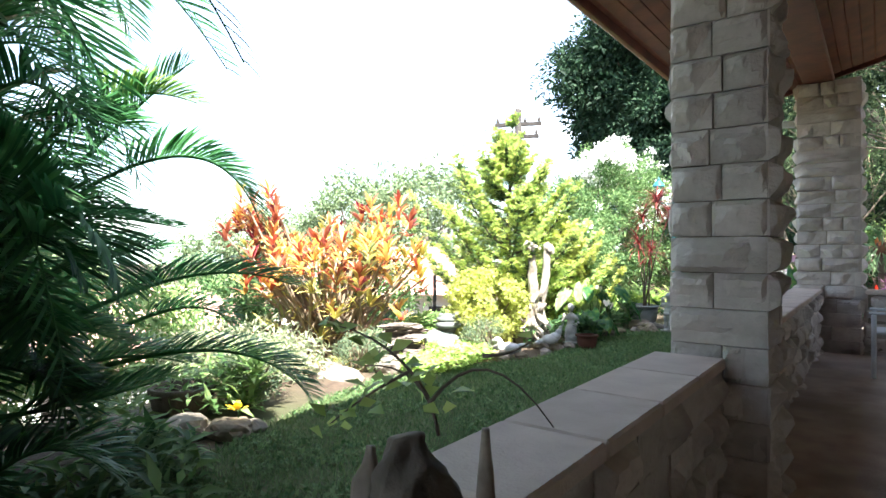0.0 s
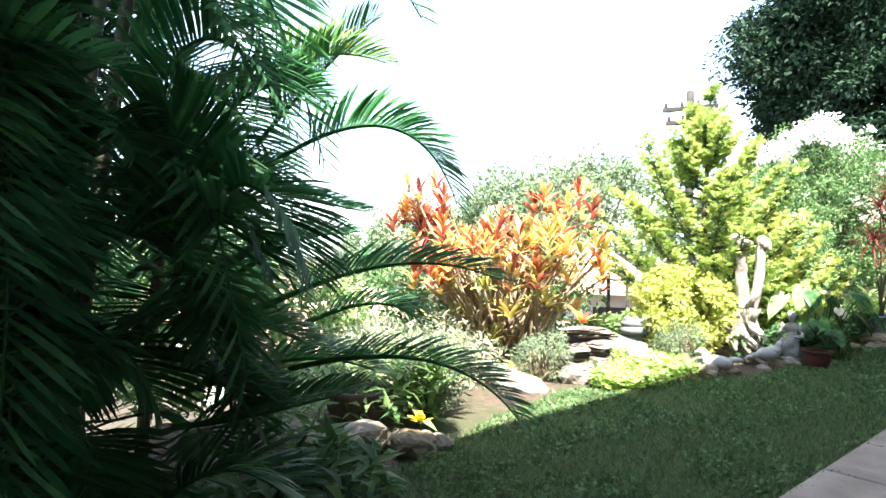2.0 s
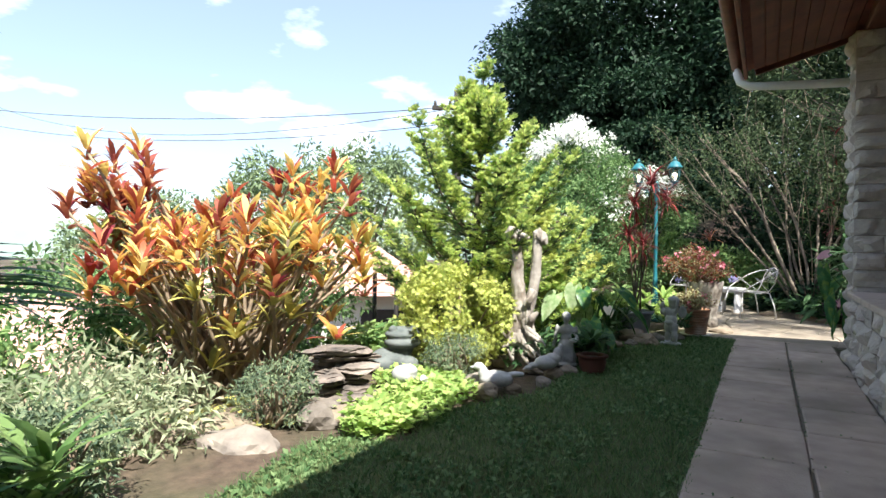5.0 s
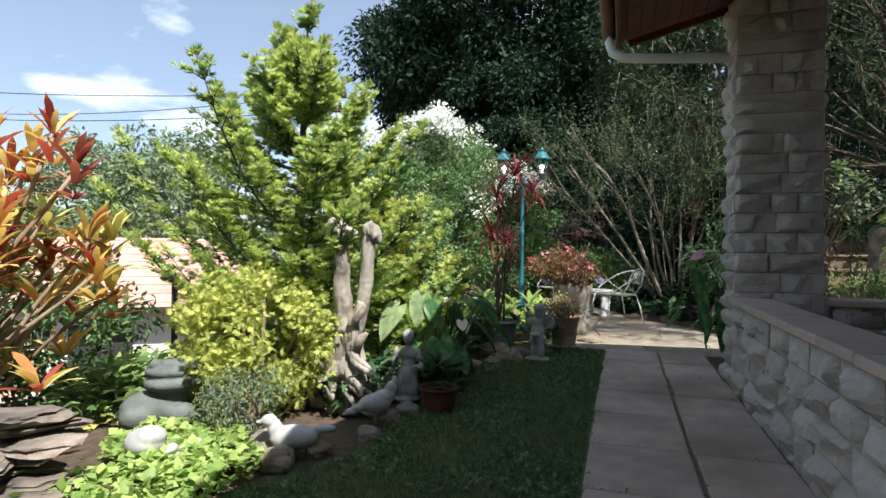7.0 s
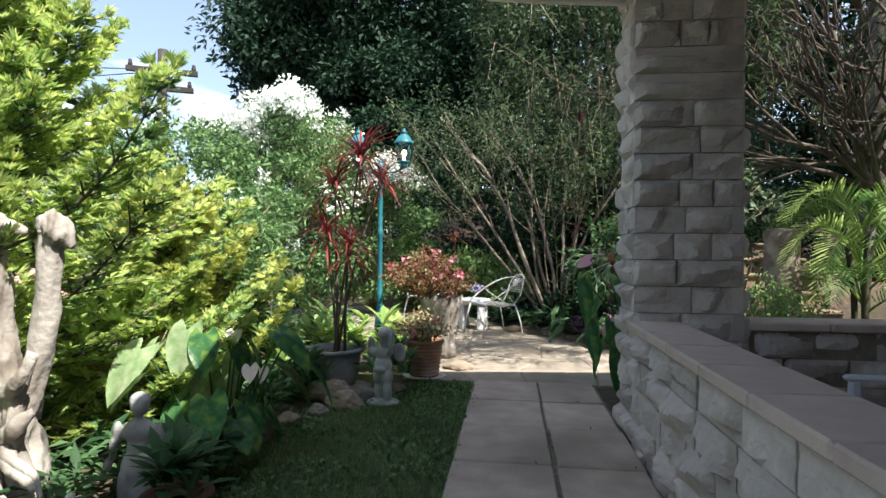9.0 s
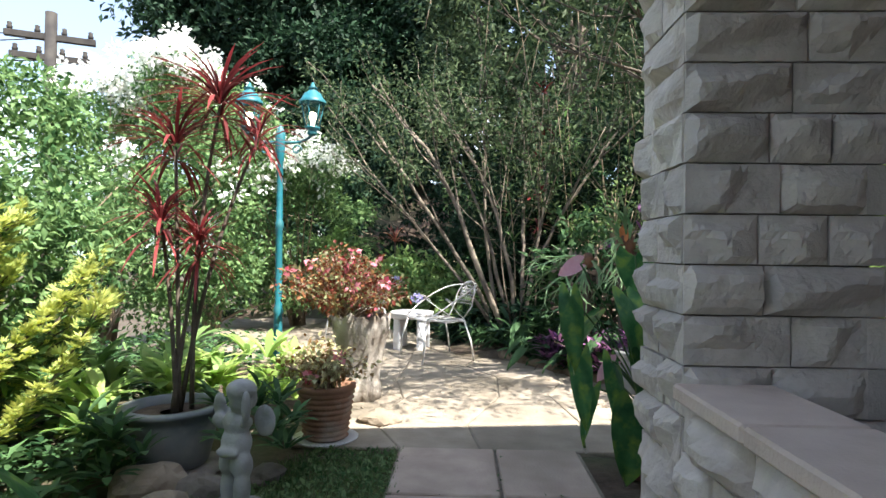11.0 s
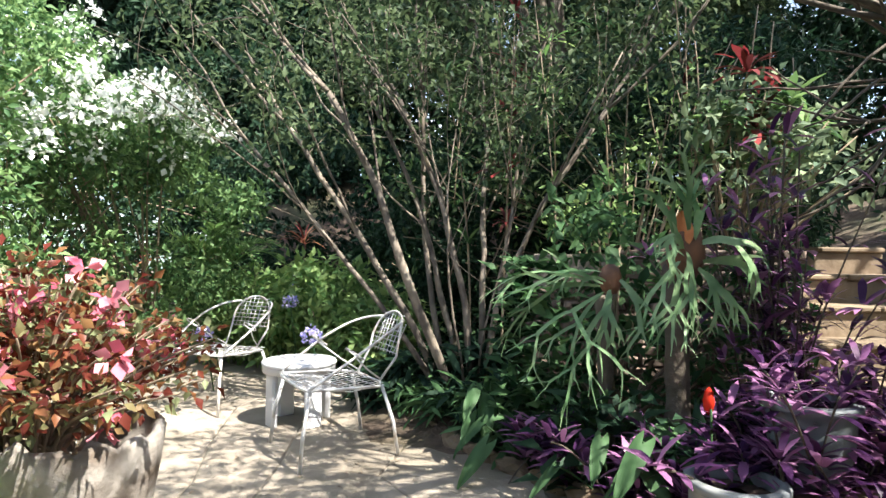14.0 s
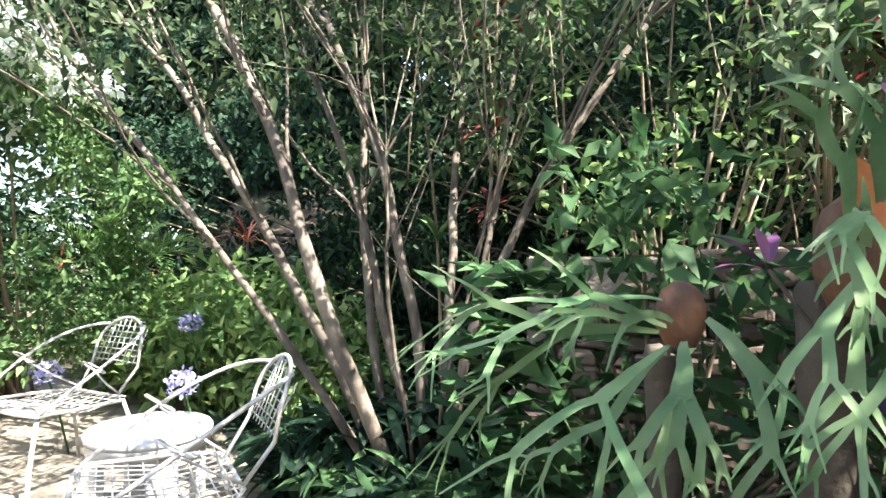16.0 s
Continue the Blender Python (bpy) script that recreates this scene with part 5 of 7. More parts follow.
shape_statue("figure_statue", [((0, 0, 0.02), (0.11, 0.10, 0.025)), ((0.02, 0, 0.08), (0.085, 0.07, 0.08)), ((0.0, 0, 0.17), (0.075, 0.062, 0.11)), ((0.0, 0, 0.27), (0.05, 0.042, 0.06)), ((0, 0, 0.34), (0.07, 0.045, 0.055)), ((-0.085, 0, 0.34), (0.022, 0.022, 0.05)), ((-0.10, -0.01, 0.27), (0.018, 0.02, 0.055)), ((-0.115, -0.03, 0.21), (0.017, 0.03, 0.03)), ((0.085, -0.01, 0.33), (0.022, 0.022, 0.05)), ((0.095, -0.05, 0.27), (0.018, 0.035, 0.03)), ((0.06, -0.09, 0.255), (0.045, 0.03, 0.022)), ((0, 0, 0.40), (0.018, 0.018, 0.03)), ((0, -0.008, 0.455), (0.036, 0.04, 0.045)), ((0, 0.012, 0.47), (0.045, 0.042, 0.04)), ((0.0, 0.04, 0.43), (0.03, 0.025, 0.035)), ((0.05, -0.04, 0.10), (0.03, 0.03, 0.09)), ((-0.05, -0.035, 0.11), (0.028, 0.03, 0.09))], (-3.10, 6.80, 0.0), 20, "concrete", "small grey cast garden figure")
shape_statue("cherub_statue", [((0, 0, 0.015), (0.11, 0.10, 0.02)), ((-0.035, 0, 0.08), (0.03, 0.032, 0.075)), ((0.045, -0.02, 0.09), (0.03, 0.035, 0.075)), ((-0.03, 0, 0.17), (0.042, 0.04, 0.055)), ((0.035, -0.01, 0.17), (0.042, 0.04, 0.055)), ((0, 0, 0.245), (0.062, 0.05, 0.06)), ((0, 0, 0.315), (0.058, 0.042, 0.05)), ((-0.085, 0.01, 0.31), (0.045, 0.018, 0.03)), ((-0.11, 0.03, 0.36), (0.03, 0.014, 0.05)), ((0.07, -0.03, 0.33), (0.02, 0.03, 0.022)), ((0.085, -0.05, 0.39), (0.018, 0.018, 0.06)), ((0.02, -0.005, 0.395), (0.044, 0.042, 0.045)), ((0.02, 0.0, 0.435), (0.058, 0.056, 0.04)), ((0.02, 0.03, 0.40), (0.045, 0.03, 0.045)), ((0.09, 0.05, 0.32), (0.05, 0.015, 0.06)), ((-0.06, 0.05, 0.30), (0.05, 0.015, 0.06)), ((0.0, -0.05, 0.22), (0.05, 0.02, 0.02))], (-2.42, 8.64, 0.0), -20, "concrete", "weathered grey cast cherub statue with small wings").scale = (1.15, 1.15, 1.2)

g = rng(91)
# layered rocks stacked like slabs
def slate(at, size, seed, rz, tilt):
    bm = rough_rock(None, size, seed)
    for q in bm.verts:
        a = math.atan2(q.co.y, q.co.x)
        k = 1 + 0.42 * noise.cell(Vector((math.cos(a) * 2.2 + seed, math.sin(a) * 2.2, 0.5))) - 0.2
        q.co.x *= k
        q.co.y *= k
        q.co.z += 0.012 * noise.noise(Vector((q.co.x * 14, q.co.y * 14, seed)))
    ob = part("rock", bm, M["slate"])
    ob.matrix_basis = pose(*at, tilt, tilt * 0.7, rz)
    return tagged(ob, "dark flaky slate slab in a layered stack", "rock", group="layered slate stack")


for k in range(11):
    slate((-4.06 + g.uniform(-0.08, 0.1), 4.62 + g.uniform(-0.07, 0.08), -0.12 + 0.05 * k), (0.36 - 0.014 * k, 0.26 - 0.008 * k, 0.036), k + 1, g.uniform(-40, 60), g.uniform(-7, 7))
for k, (x, y, z, s) in enumerate(((-3.98, 3.70, -0.03, 0.22), (-4.3, 3.9, -0.04, 0.24), (-3.75, 4.42, 0.02, 0.17), (-3.9, 4.3, 0.02, 0.2), (-4.5, 3.5, 0.0, 0.25), (-3.35, 2.15, 0.03, 0.16), (-3.6, 2.0, 0.03, 0.17), (-3.5, 1.75, 0.03, 0.18), (-3.9, 1.7, 0.03, 0.2), (-3.3, 2.3, 0.02, 0.1))):
    rock((x, y, z), (s, s * 0.75, s * 0.5), 20 + k, "rock_tan" if k % 3 else "rock", "tan weathered boulder at the bed's edge", 40 * k)
for k, (x, y, s) in enumerate(((-3.30, 5.42, 0.13), (-3.42, 5.62, 0.16), (-3.16, 5.62, 0.09), (-3.02, 5.95, 0.10), (-3.05, 6.28, 0.12), (-2.98, 6.5, 0.10), (-2.95, 7.1, 0.1), (-2.98, 7.75, 0.12), (-2.92, 8.06, 0.11), (-2.80, 8.3, 0.10), (-2.68, 8.52, 0.18), (-2.62, 8.78, 0.14), (-2.88, 8.75, 0.2), (-2.4, 8.95, 0.12))):
    rock((x, y, s * 0.2), (s * 0.82, s * 0.66, s * 0.5), 40 + k, "rock" if k % 2 else "rock_tan", "rounded edging stone beside the lawn", 33 * k)

# ground cover and small shrubs of the bed
def patch(name, spots, n, shape, size, material, label, seed, lift=(0.02, 0.12), category="ground cover", up=1.0):
    g = rng(seed)
    at = []
    for x, y, rx, ry in spots:
        a, r = g.uniform(0, 2 * np.pi, n), np.sqrt(g.random(n))
        at.append(np.stack([x + rx * r * np.cos(a), y + ry * r * np.sin(a), np.zeros(n)], -1))
    at = np.concatenate(at)
    at[:, 2] = ground_z(at[:, 0], at[:, 1]) + g.uniform(*lift, len(at))
    way = np.stack([g.normal(size=len(at)), g.normal(size=len(at)), g.uniform(-0.1, 0.7, len(at))], -1)
    v, f = scatter(shape, at, way, np.array((0, 0, up)) + 0.35 * g.normal(size=at.shape), size * g.uniform(0.6, 1.3, len(at)))
    return tagged(put(name, np_mesh(name, v, f), M[material]), label, category, kind="stuff")


ROUND = leaf_shape(0.85, 0.08, 0.06)
patch("ground_cover", [(-3.62, 4.75, 0.38, 0.5), (-3.6, 5.2, 0.3, 0.3), (-3.85, 5.35, 0.35, 0.3), (-3.5, 4.4, 0.2, 0.3)], 900, ROUND, 0.055, "lime", "bright yellow-green creeping ground cover", 101)
patch("bed_plants", [(-4.75, 6.3, 0.35, 0.35), (-4.85, 5.85, 0.3, 0.3), (-4.9, 7.4, 0.6, 0.5)], 420, LEAF, 0.12, "leaf_light", "broad fresh green bed plants", 102, (0.05, 0.38))
patch("bed_plants", [(-3.3, 7.1, 0.25, 0.45), (-3.25, 8.2, 0.3, 0.5), (-3.4, 6.5, 0.2, 0.2), (-3.3, 8.9, 0.35, 0.4), (-2.95, 7.0, 0.12, 0.2)], 330, LEAF_SLIM, 0.13, "leaf", "dark green bed plants in the shade", 103, (0.02, 0.26))
patch("bed_plants", [(-4.9, 8.6, 1.1, 1.2), (-4.3, 9.9, 1.0, 1.0), (-5.8, 6.6, 1.0, 1.0), (-5.6, 3.2, 1.0, 1.0), (-6.6, 4.8, 1.0, 1.5), (-4.4, 11.5, 1.2, 0.9), (-7.5, 8.0, 1.5, 2.0)], 1300, LEAF, 0.085, "leaf", "mixed green undergrowth", 104, (0.0, 0.3))
patch("bed_plants", [(-2.75, 1.15, 0.5, 0.35), (-2.45, 0.7, 0.4, 0.4), (-3.1, 1.5, 0.3, 0.25), (-2.3, 0.15, 0.4, 0.4), (-2.6, -0.5, 0.6, 0.6)], 340, LEAF_SLIM, 0.16, "leaf_mid", "low green leaves under the palm", 105, (0.02, 0.18))
patch("bed_plants", [(-3.75, 2.3, 0.35, 0.25), (-4.2, 2.0, 0.3, 0.3), (-3.6, 1.5, 0.3, 0.2), (-4.3, 2.6, 0.3, 0.3)], 150, LEAF_SLIM, 0.13, "leaf_light", "fresh green plants round the urn", 107, (0.03, 0.32))
patch("fallen_leaves", [(-4.6, 4.3, 0.7, 0.6), (-4.9, 6.1, 0.6, 0.6), (-5.6, 4.4, 0.8, 0.8)], 220, LEAF, 0.09, "ti_green", "dry fallen leaves on the soil", 106, (0.0, 0.03), "leaf litter")

for k, (x, y, r, m, sz, lb) in enumerate((
    (-3.72, 5.72, 0.27, "leaf_grey", 0.032, "small fine-leaved grey-green bush"),
    (-4.10, 4.12, 0.26, "leaf_grey", 0.035, "small fine-leaved grey-green bush by the rocks"),
    (-3.95, 2.75, 0.3, "leaf_grey", 0.045, "small pale bush beside the boulders"),
)):
    g = rng(110 + k)
    c, _ = ball_points(g, 70, (x, y, r * 0.75), (r, r, r * 0.8), 0.5)
    bush("small_shrub", (x, y, 0), c, 0.07, 45, LEAF_SLIM, sz, m, lb, 120 + k)

# pale variegated shrub and strap-leaved plants under the palm
mound("variegated_shrub", (-4.75, 3.05, 0), [((-4.85, 3.0, 0.16), (0.6, 0.62, 0.24), 70), ((-5.3, 3.8, 0.12), (0.4, 0.4, 0.24), 34), ((-4.5, 3.5, 0.12), (0.3, 0.35, 0.18), 24)], 40, LEAF_SLIM, 0.085, "fern_pale", "pale cream-green ferny shrub in the sun", 131)
g = rng(133)
strap = thing("crinum", (-3.75, 2.55, 0), "strap-leaved bright green plant by the boulders", "plant")
pl = Pile()
for k in range(7):
    pl.add(*rosette(g, (g.normal(0, 0.1), g.normal(0, 0.1), 0.05 + 0.12 * (k % 3)), 9, 0.34, strap_shape(0.1, 0.45), (0.2, 1.2)))
put("leaves", pl.mesh("leaves"), M["leaf_light"], strap)
flower = thing("yellow_flower", (-3.36, 2.22, 0), "single yellow flower on a short stalk", "flower")
put("stalk", Pile().add(*tube([(0, 0, 0), (0.01, 0, 0.08), (0, 0, 0.14)], 0.005, 5)).mesh("stalk"), M["leaf"], flower)
yellow = mat("petal_yellow", (0.75, 0.58, 0.04), (0.85, 0.72, 0.10), 6, 0.5, leaf=0.3)
put("petals", Pile().add(*rosette(g, (0, 0, 0.13), 14, 0.075, leaf_shape(0.7, 0.1, 0.05), (0.5, 1.4))).mesh("petals"), yellow, flower)


def pot_shape(r0, r1, h, rim=0.02, ribs=0, wall=0.018):
    """Outside, rim and inside of a round pot, from the foot up."""
    out = [(0, 0), (r0 * 0.96, 0), (r0, 0.008)]
    n = 3 * ribs if ribs else 6
    for i in range(1, n):
        s = i / n
        out.append((r0 + (r1 - r0) * s + (0.009 * (1 if i % 3 == 1 else -0.4) if ribs else 0.01 * math.sin(math.pi * s)), h * 0.9 * s))
    out += [(r1, h * 0.9), (r1 + rim, h * 0.91), (r1 + rim, h * 0.985), (r1 + rim * 0.6, h), (r1 - wall, h), (r1 - wall - 0.01, h * 0.84), (0, h * 0.84)]
    return out


def planter(name, at, r0, r1, h, material, label, ribs=0, rim=0.02, rz=0):
    t = thing(name, at, label, "pot", rz=rz)
    prof = pot_shape(r0, r1, h, rim, ribs)
    put("pot", Pile().add(*lathe(prof[:-1], 30)).mesh("pot", True), M[material], t)
    put("soil", Pile().add(*lathe([(0, h * 0.86), (r1 * 0.5, h * 0.87), (r1 - 0.022, h * 0.85)], 20, 0.01)).mesh("soil", True), M["soil"], t, "dark potting soil")
    return t


# urn under the palm
urn = thing("urn", (-4.05, 2.22, -0.22), "weathered dark stone urn half sunk in the bed", "urn")
put("bowl", Pile().add(*lathe([(0, 0), (0.17, 0), (0.18, 0.03), (0.12, 0.06), (0.11, 0.10), (0.2, 0.17), (0.29, 0.30), (0.315, 0.40), (0.33, 0.42), (0.33, 0.45), (0.29, 0.45), (0.26, 0.38), (0, 0.36)], 26, 0.015)).mesh("bowl", True), M["bark_dark"], urn)
urn.scale = (0.7, 0.7, 0.95)

# red pot with a dark plant, anthuriums in the bed
planter("flower_pot", (-2.80, 6.60, 0), 0.09, 0.12, 0.17, "pot_red", "dark red plastic flower pot on the grass")


g = rng(139)
rp = thing("potted_plant", (-2.80, 6.60, 0.14), "dark green leafy plant in the red pot", "plant")
pl = Pile()
for k in range(8):
    pl.add(*rosette(g, (g.normal(0, 0.05), g.normal(0, 0.05), 0.04 + 0.12 * g.random()), 9, 0.2, strap_shape(0.14, 0.4), (0.3, 1.3)))
put("leaves", pl.mesh("leaves"), M["leaf"], rp)


def heart_leaf(length, width, fold=0.15, droop=0.35, wave=0.03, seed=0):
    """A heart-shaped leaf blade along +y from its stalk, with two rear lobes."""
    g = rng(seed)
    nu, nv = 9, 7
    v, f = [], []
    for i in range(nu):
        s = i / (nu - 1)
        y = length * (-0.22 + 1.22 * s)
        w = width * 0.5 * (math.sin(math.pi * min(1, s * 0.86 + 0.14) ** 0.85) ** 0.75) * (1 if s < 0.98 else 0.05)
        if i == 0:
            w = width * 0.28
        for j in range(nv):
            u = -1 + 2 * j / (nv - 1)
            notch = 0.26 * length * (1 - abs(u)) ** 1.5 * max(0, 1 - s * 3.2)
            z = fold * w * abs(u) ** 1.3 - droop * length * s * s + wave * length * math.sin(4 * s + 3 * u + g.uniform(0, 0.6))
            v.append((u * w, y + notch, z))
    for i in range(nu - 1):
        for j in range(nv - 1):
            a = i * nv + j
            f.append((a, a + 1, a + nv + 1, a + nv))
    return np_mesh("leaf", v, f, True)


HEARTS = [heart_leaf(1.0, 0.68, 0.2, 0.25 + 0.12 * k, 0.03, k) for k in range(4)]
HEARTS_SUNLIT = [m.copy() for m in HEARTS]
LONGS = [heart_leaf(1.0, 0.34, 0.15, 0.3 + 0.1 * k, 0.04, 10 + k) for k in range(2)]
LONGS_DARK = [m.copy() for m in LONGS]
for m in LONGS_DARK:
    m.materials.append(M["leaf"])
for m in HEARTS + LONGS:
    m.materials.append(M["anthurium"])
for m in HEARTS_SUNLIT:
    m.materials.append(M["anthurium_sunlit"])
SPATHE = heart_leaf(1.0, 0.78, 0.25, 0.12, 0.02, 5)
SPATHE.materials.append(M["spathe"])
SPATHE_W = SPATHE.copy()
SPATHE_W.materials[0] = M["spathe_white"]


def leaf_on_stalk(t, foot, tip, face, size, me, roll=0.0, name="leaf", stalk=True):
    """One big leaf at tip, on a stalk from foot; it hangs along the way face."""
    foot, tip = np.array(foot, float), np.array(tip, float)
    way = Vector(face).normalized()
    side = way.cross(Vector((0, 0, 1)))
    side = side.normalized() if side.length > 0.01 else Vector((1, 0, 0))
    nrm = side.cross(way)
    m = Matrix((side, way, nrm)).transposed().to_4x4()
    ob = new(name, me)
    ob.parent = t
    ob.matrix_basis = Matrix.Translation(Vector(tip)) @ m @ pose(0, 0, 0, 0, roll, 0) @ Matrix.Diagonal((size, size, size, 1))
    if stalk:
        mid = (foot + tip) / 2 + np.array((0, 0, 0.12 * np.linalg.norm(tip - foot)))
        put("stalk", Pile().add(*tube(bezier(foot, mid, tip, 7), 0.005, 5)).mesh("stalk", True), M["leaf"], t)
    return ob


g = rng(141)
an = thing("anthurium", (-3.05, 7.45, 0), "anthurium with large heart leaves and white flowers", "anthurium")
for k in range(34):
    a, r = g.uniform(0, 2 * np.pi), g.uniform(0.08, 0.42)
    tip = (r * math.cos(a), r * math.sin(a) * 1.2, g.uniform(0.18, 0.72))
    # outer, upper leaves take the paler colour that paints them sunlit
    pale = tip[0] < -0.08 and tip[2] > 0.35
    leaf_on_stalk(an, (0.2 * tip[0], 0.2 * tip[1], 0), tip, (tip[0] + 0.15, tip[1] - 0.1, -0.25), g.uniform(0.19, 0.30), (HEARTS_SUNLIT if pale else HEARTS)[k % 4], g.uniform(-25, 25))
for q in ((0.06, 0.0, 0.69), (0.17, 0.1, 0.47), (0.2, -0.1, 0.52)):
    leaf_on_stalk(an, (0, 0, 0.1), q, (0.3, -0.7, -0.5), 0.11, SPATHE_W, 10, "flower")

# fresh feathery shrub between the driftwood and the anthuriums
g = rng(151)
fs = thing("feathery_shrub", (-3.95, 7.85, 0), "fresh green feathery cypress bush", "shrub")
c, d = ball_points(g, 900, (0, 0, 0.45), (0.6, 0.6, 0.48), 0.45)
p = Pile()
for q in range(4):
    p.add(*scatter(spray_shape(q + 9), c[q::4], d[q::4] + 0.4 * g.normal(size=d[q::4].shape), np.array((0, 0, 1)) + 0.4 * g.normal(size=d[q::4].shape), g.uniform(0.10, 0.17, len(c[q::4]))))
put("crown", p.mesh("crown"), M["lime"], fs)
w = Pile()
for k in range(14):
    w.add(*tube(bezier((0, 0, 0), c[k] * 0.5, c[k], 6), np.linspace(0.014, 0.004, 6), 5))
put("stem", w.mesh("stem", True), M["twig"], fs)

# ---- tub with cordyline ----
tub = planter("plant_tub", (-2.94, 9.10, 0.03), 0.18, 0.225, 0.30, "pot_grey", "large grey plastic tub resting on stones", rim=0.03)
rock((-2.9, 9.10, -0.03), (0.26, 0.24, 0.07), 61, "rock", "flat stone under the grey tub")
g = rng(161)
cd = thing("cordyline", (-2.92, 9.12, 0.28), "red cordyline with strappy heads on thin stems", "cordyline")
CORD = strap_shape(0.034, 0.6, 0.0, 5)
for (x, y, z), n, ln in (((0.16, 0.10, 1.62), 70, 0.36), ((-0.02, -0.02, 1.38), 46, 0.34), ((-0.10, 0.0, 0.98), 74, 0.30), ((0.08, 0.04, 0.86), 64, 0.28), ((0.34, 0.18, 1.46), 44, 0.3)):
    put("stem", Pile().add(*tube(bezier((g.normal(0, 0.03), g.normal(0, 0.03), 0), (x * 0.3, y * 0.3, z * 0.55), (x, y, z), 9), np.linspace(0.013, 0.008, 9), 6)).mesh("stem", True), M["bark_dark"], cd)
    put("leaf_head", Pile().add(*rosette(g, (x, y, z), n, ln, CORD, (0.1, 1.6))).add(*rosette(g, (x, y, z - 0.07), n // 2, ln, CORD, (0.8, 2.0))).mesh("leaf_head"), M["cordyline"], cd)

# bright broad-leaved plants round the tub
g = rng(171)
for k, (x, y, s, m) in enumerate(((-3.25, 9.55, 1.0, "lime"), (-2.95, 9.75, 1.0, "lime"), (-2.62, 9.85, 0.9, "lime"), (-3.45, 9.1, 0.9, "lime"), (-2.75, 10.25, 0.9, "lime"), (-3.35, 10.1, 1.0, "leaf_light"), (-3.6, 9.6, 0.9, "leaf_light"), (-2.55, 9.25, 0.6, "leaf"), (-2.35, 9.0, 0.55, "leaf"), (-3.0, 8.75, 0.6, "leaf"))):
    t = thing("broad_leaved_plant", (x, y, 0), "leafy clump of bright green broad blades" if m != "leaf" else "dark green leafy clump beside the tub", "plant", "leafy clumps round the tub")
    pl = Pile()
    for q in range(9):
        pl.add(*rosette(g, (g.normal(0, 0.1), g.normal(0, 0.1), 0.12 + 0.36 * s * g.random()), 9, 0.27 * s, strap_shape(0.15, 0.4, 0, 4), (0.35, 1.3)))
    put("leaves", pl.mesh("leaves"), M[m], t)


# ---- begonias ----
def begonia(at, r, h, n, label, seed, leafmat, flowers=24):
    g = rng(seed)
    t = thing("begonia", at, label, "begonia")
    cs = []
    for k in range(n):
        a, q = g.uniform(0, 2 * np.pi), math.sqrt(g.random())
        tip = np.array((r * q * math.cos(a), r * q * math.sin(a), h * (1 - 0.45 * q * q) * g.uniform(0.65, 1.05)))
        line = bezier((g.normal(0, 0.04), g.normal(0, 0.04), 0), tip * np.array((0.3, 0.3, 0.65)), tip, 8)
        put("stem", Pile().add(*tube(line, np.linspace(0.007, 0.003, 8), 4)).mesh("stem", True), M["twig"], t)
        cs += [line[-1], line[-2], line[-3], line[-4]]
    cs = np.array(cs)
    v, f = clump_leaves(g, cs, 0.06, 7, leaf_shape(0.6, 0.14, 0.15), 0.04, 0.9)
    put("leaves", np_mesh("leaves", v, f), M[leafmat], t)
    pk = cs[g.choice(len(cs), flowers)] + g.normal(size=(flowers, 3)) * 0.04
    v, f = clump_leaves(g, pk + np.array((0, 0, 0.03)), 0.03, 9, leaf_shape(0.9, 0.1, 0.0), 0.046, 0.5)
    put("blossom", np_mesh("blossom", v, f), M["petal_pink"], t, "pink begonia flowers")
    return t


pl = tagged(put("saucer", Pile().add(*lathe([(0, 0), (0.17, 0), (0.195, 0.014), (0.187, 0.018), (0.16, 0.01), (0, 0.01)], 28)).mesh("saucer", True), M["plastic_white"]), "white round saucer under the ribbed pot", "saucer")
pl.matrix_basis = pose(-2.25, 9.58, 0.012)
planter("flower_pot", (-2.25, 9.58, 0.024), 0.125, 0.165, 0.32, "terracotta", "ribbed brown terracotta pot on a white saucer", ribs=9, rim=0.012)
begonia((-2.25, 9.58, 0.30), 0.30, 0.30, 40, "small begonia with cream-green and reddish leaves", 181, "begonia_green", 6)
log = thing("log_planter", (-2.22, 10.55, 0), "hollow bleached log used as a planter", "planter")
v, f = lathe([(0.0, 0.0), (0.20, 0), (0.19, 0.08), (0.165, 0.2), (0.20, 0.36), (0.245, 0.52), (0.27, 0.64), (0.255, 0.655), (0.235, 0.64), (0.215, 0.54), (0.0, 0.53)], 40)
for i in range(len(v)):
    a = math.atan2(v[i][1], v[i][0])
    k = 1 + 0.16 * noise.noise(Vector((math.cos(a) * 2, math.sin(a) * 2, v[i][2] * 1.5))) + 0.10 * noise.noise(Vector((math.cos(a) * 7, math.sin(a) * 7, v[i][2] * 2)))
    v[i] = (v[i][0] * k, v[i][1] * k, v[i][2] + (0.05 * noise.noise(Vector((math.cos(a) * 3, math.sin(a) * 3, 4))) if v[i][2] > 0.5 else 0))
put("log", Pile().add(np.array(v) * np.array((0.84, 0.84, 1)), f).mesh("log", True), M["driftwood"], log)
begonia((-2.36, 10.55, 0.54), 0.5, 0.62, 120, "large red-leaved begonia with pink flowers", 182, "begonia", 34)
rock((-1.98, 9.95, 0.03), (0.14, 0.12, 0.06), 66, "rock_tan", "pale flat stone beside the log planter")

# ---- behind the patio ----
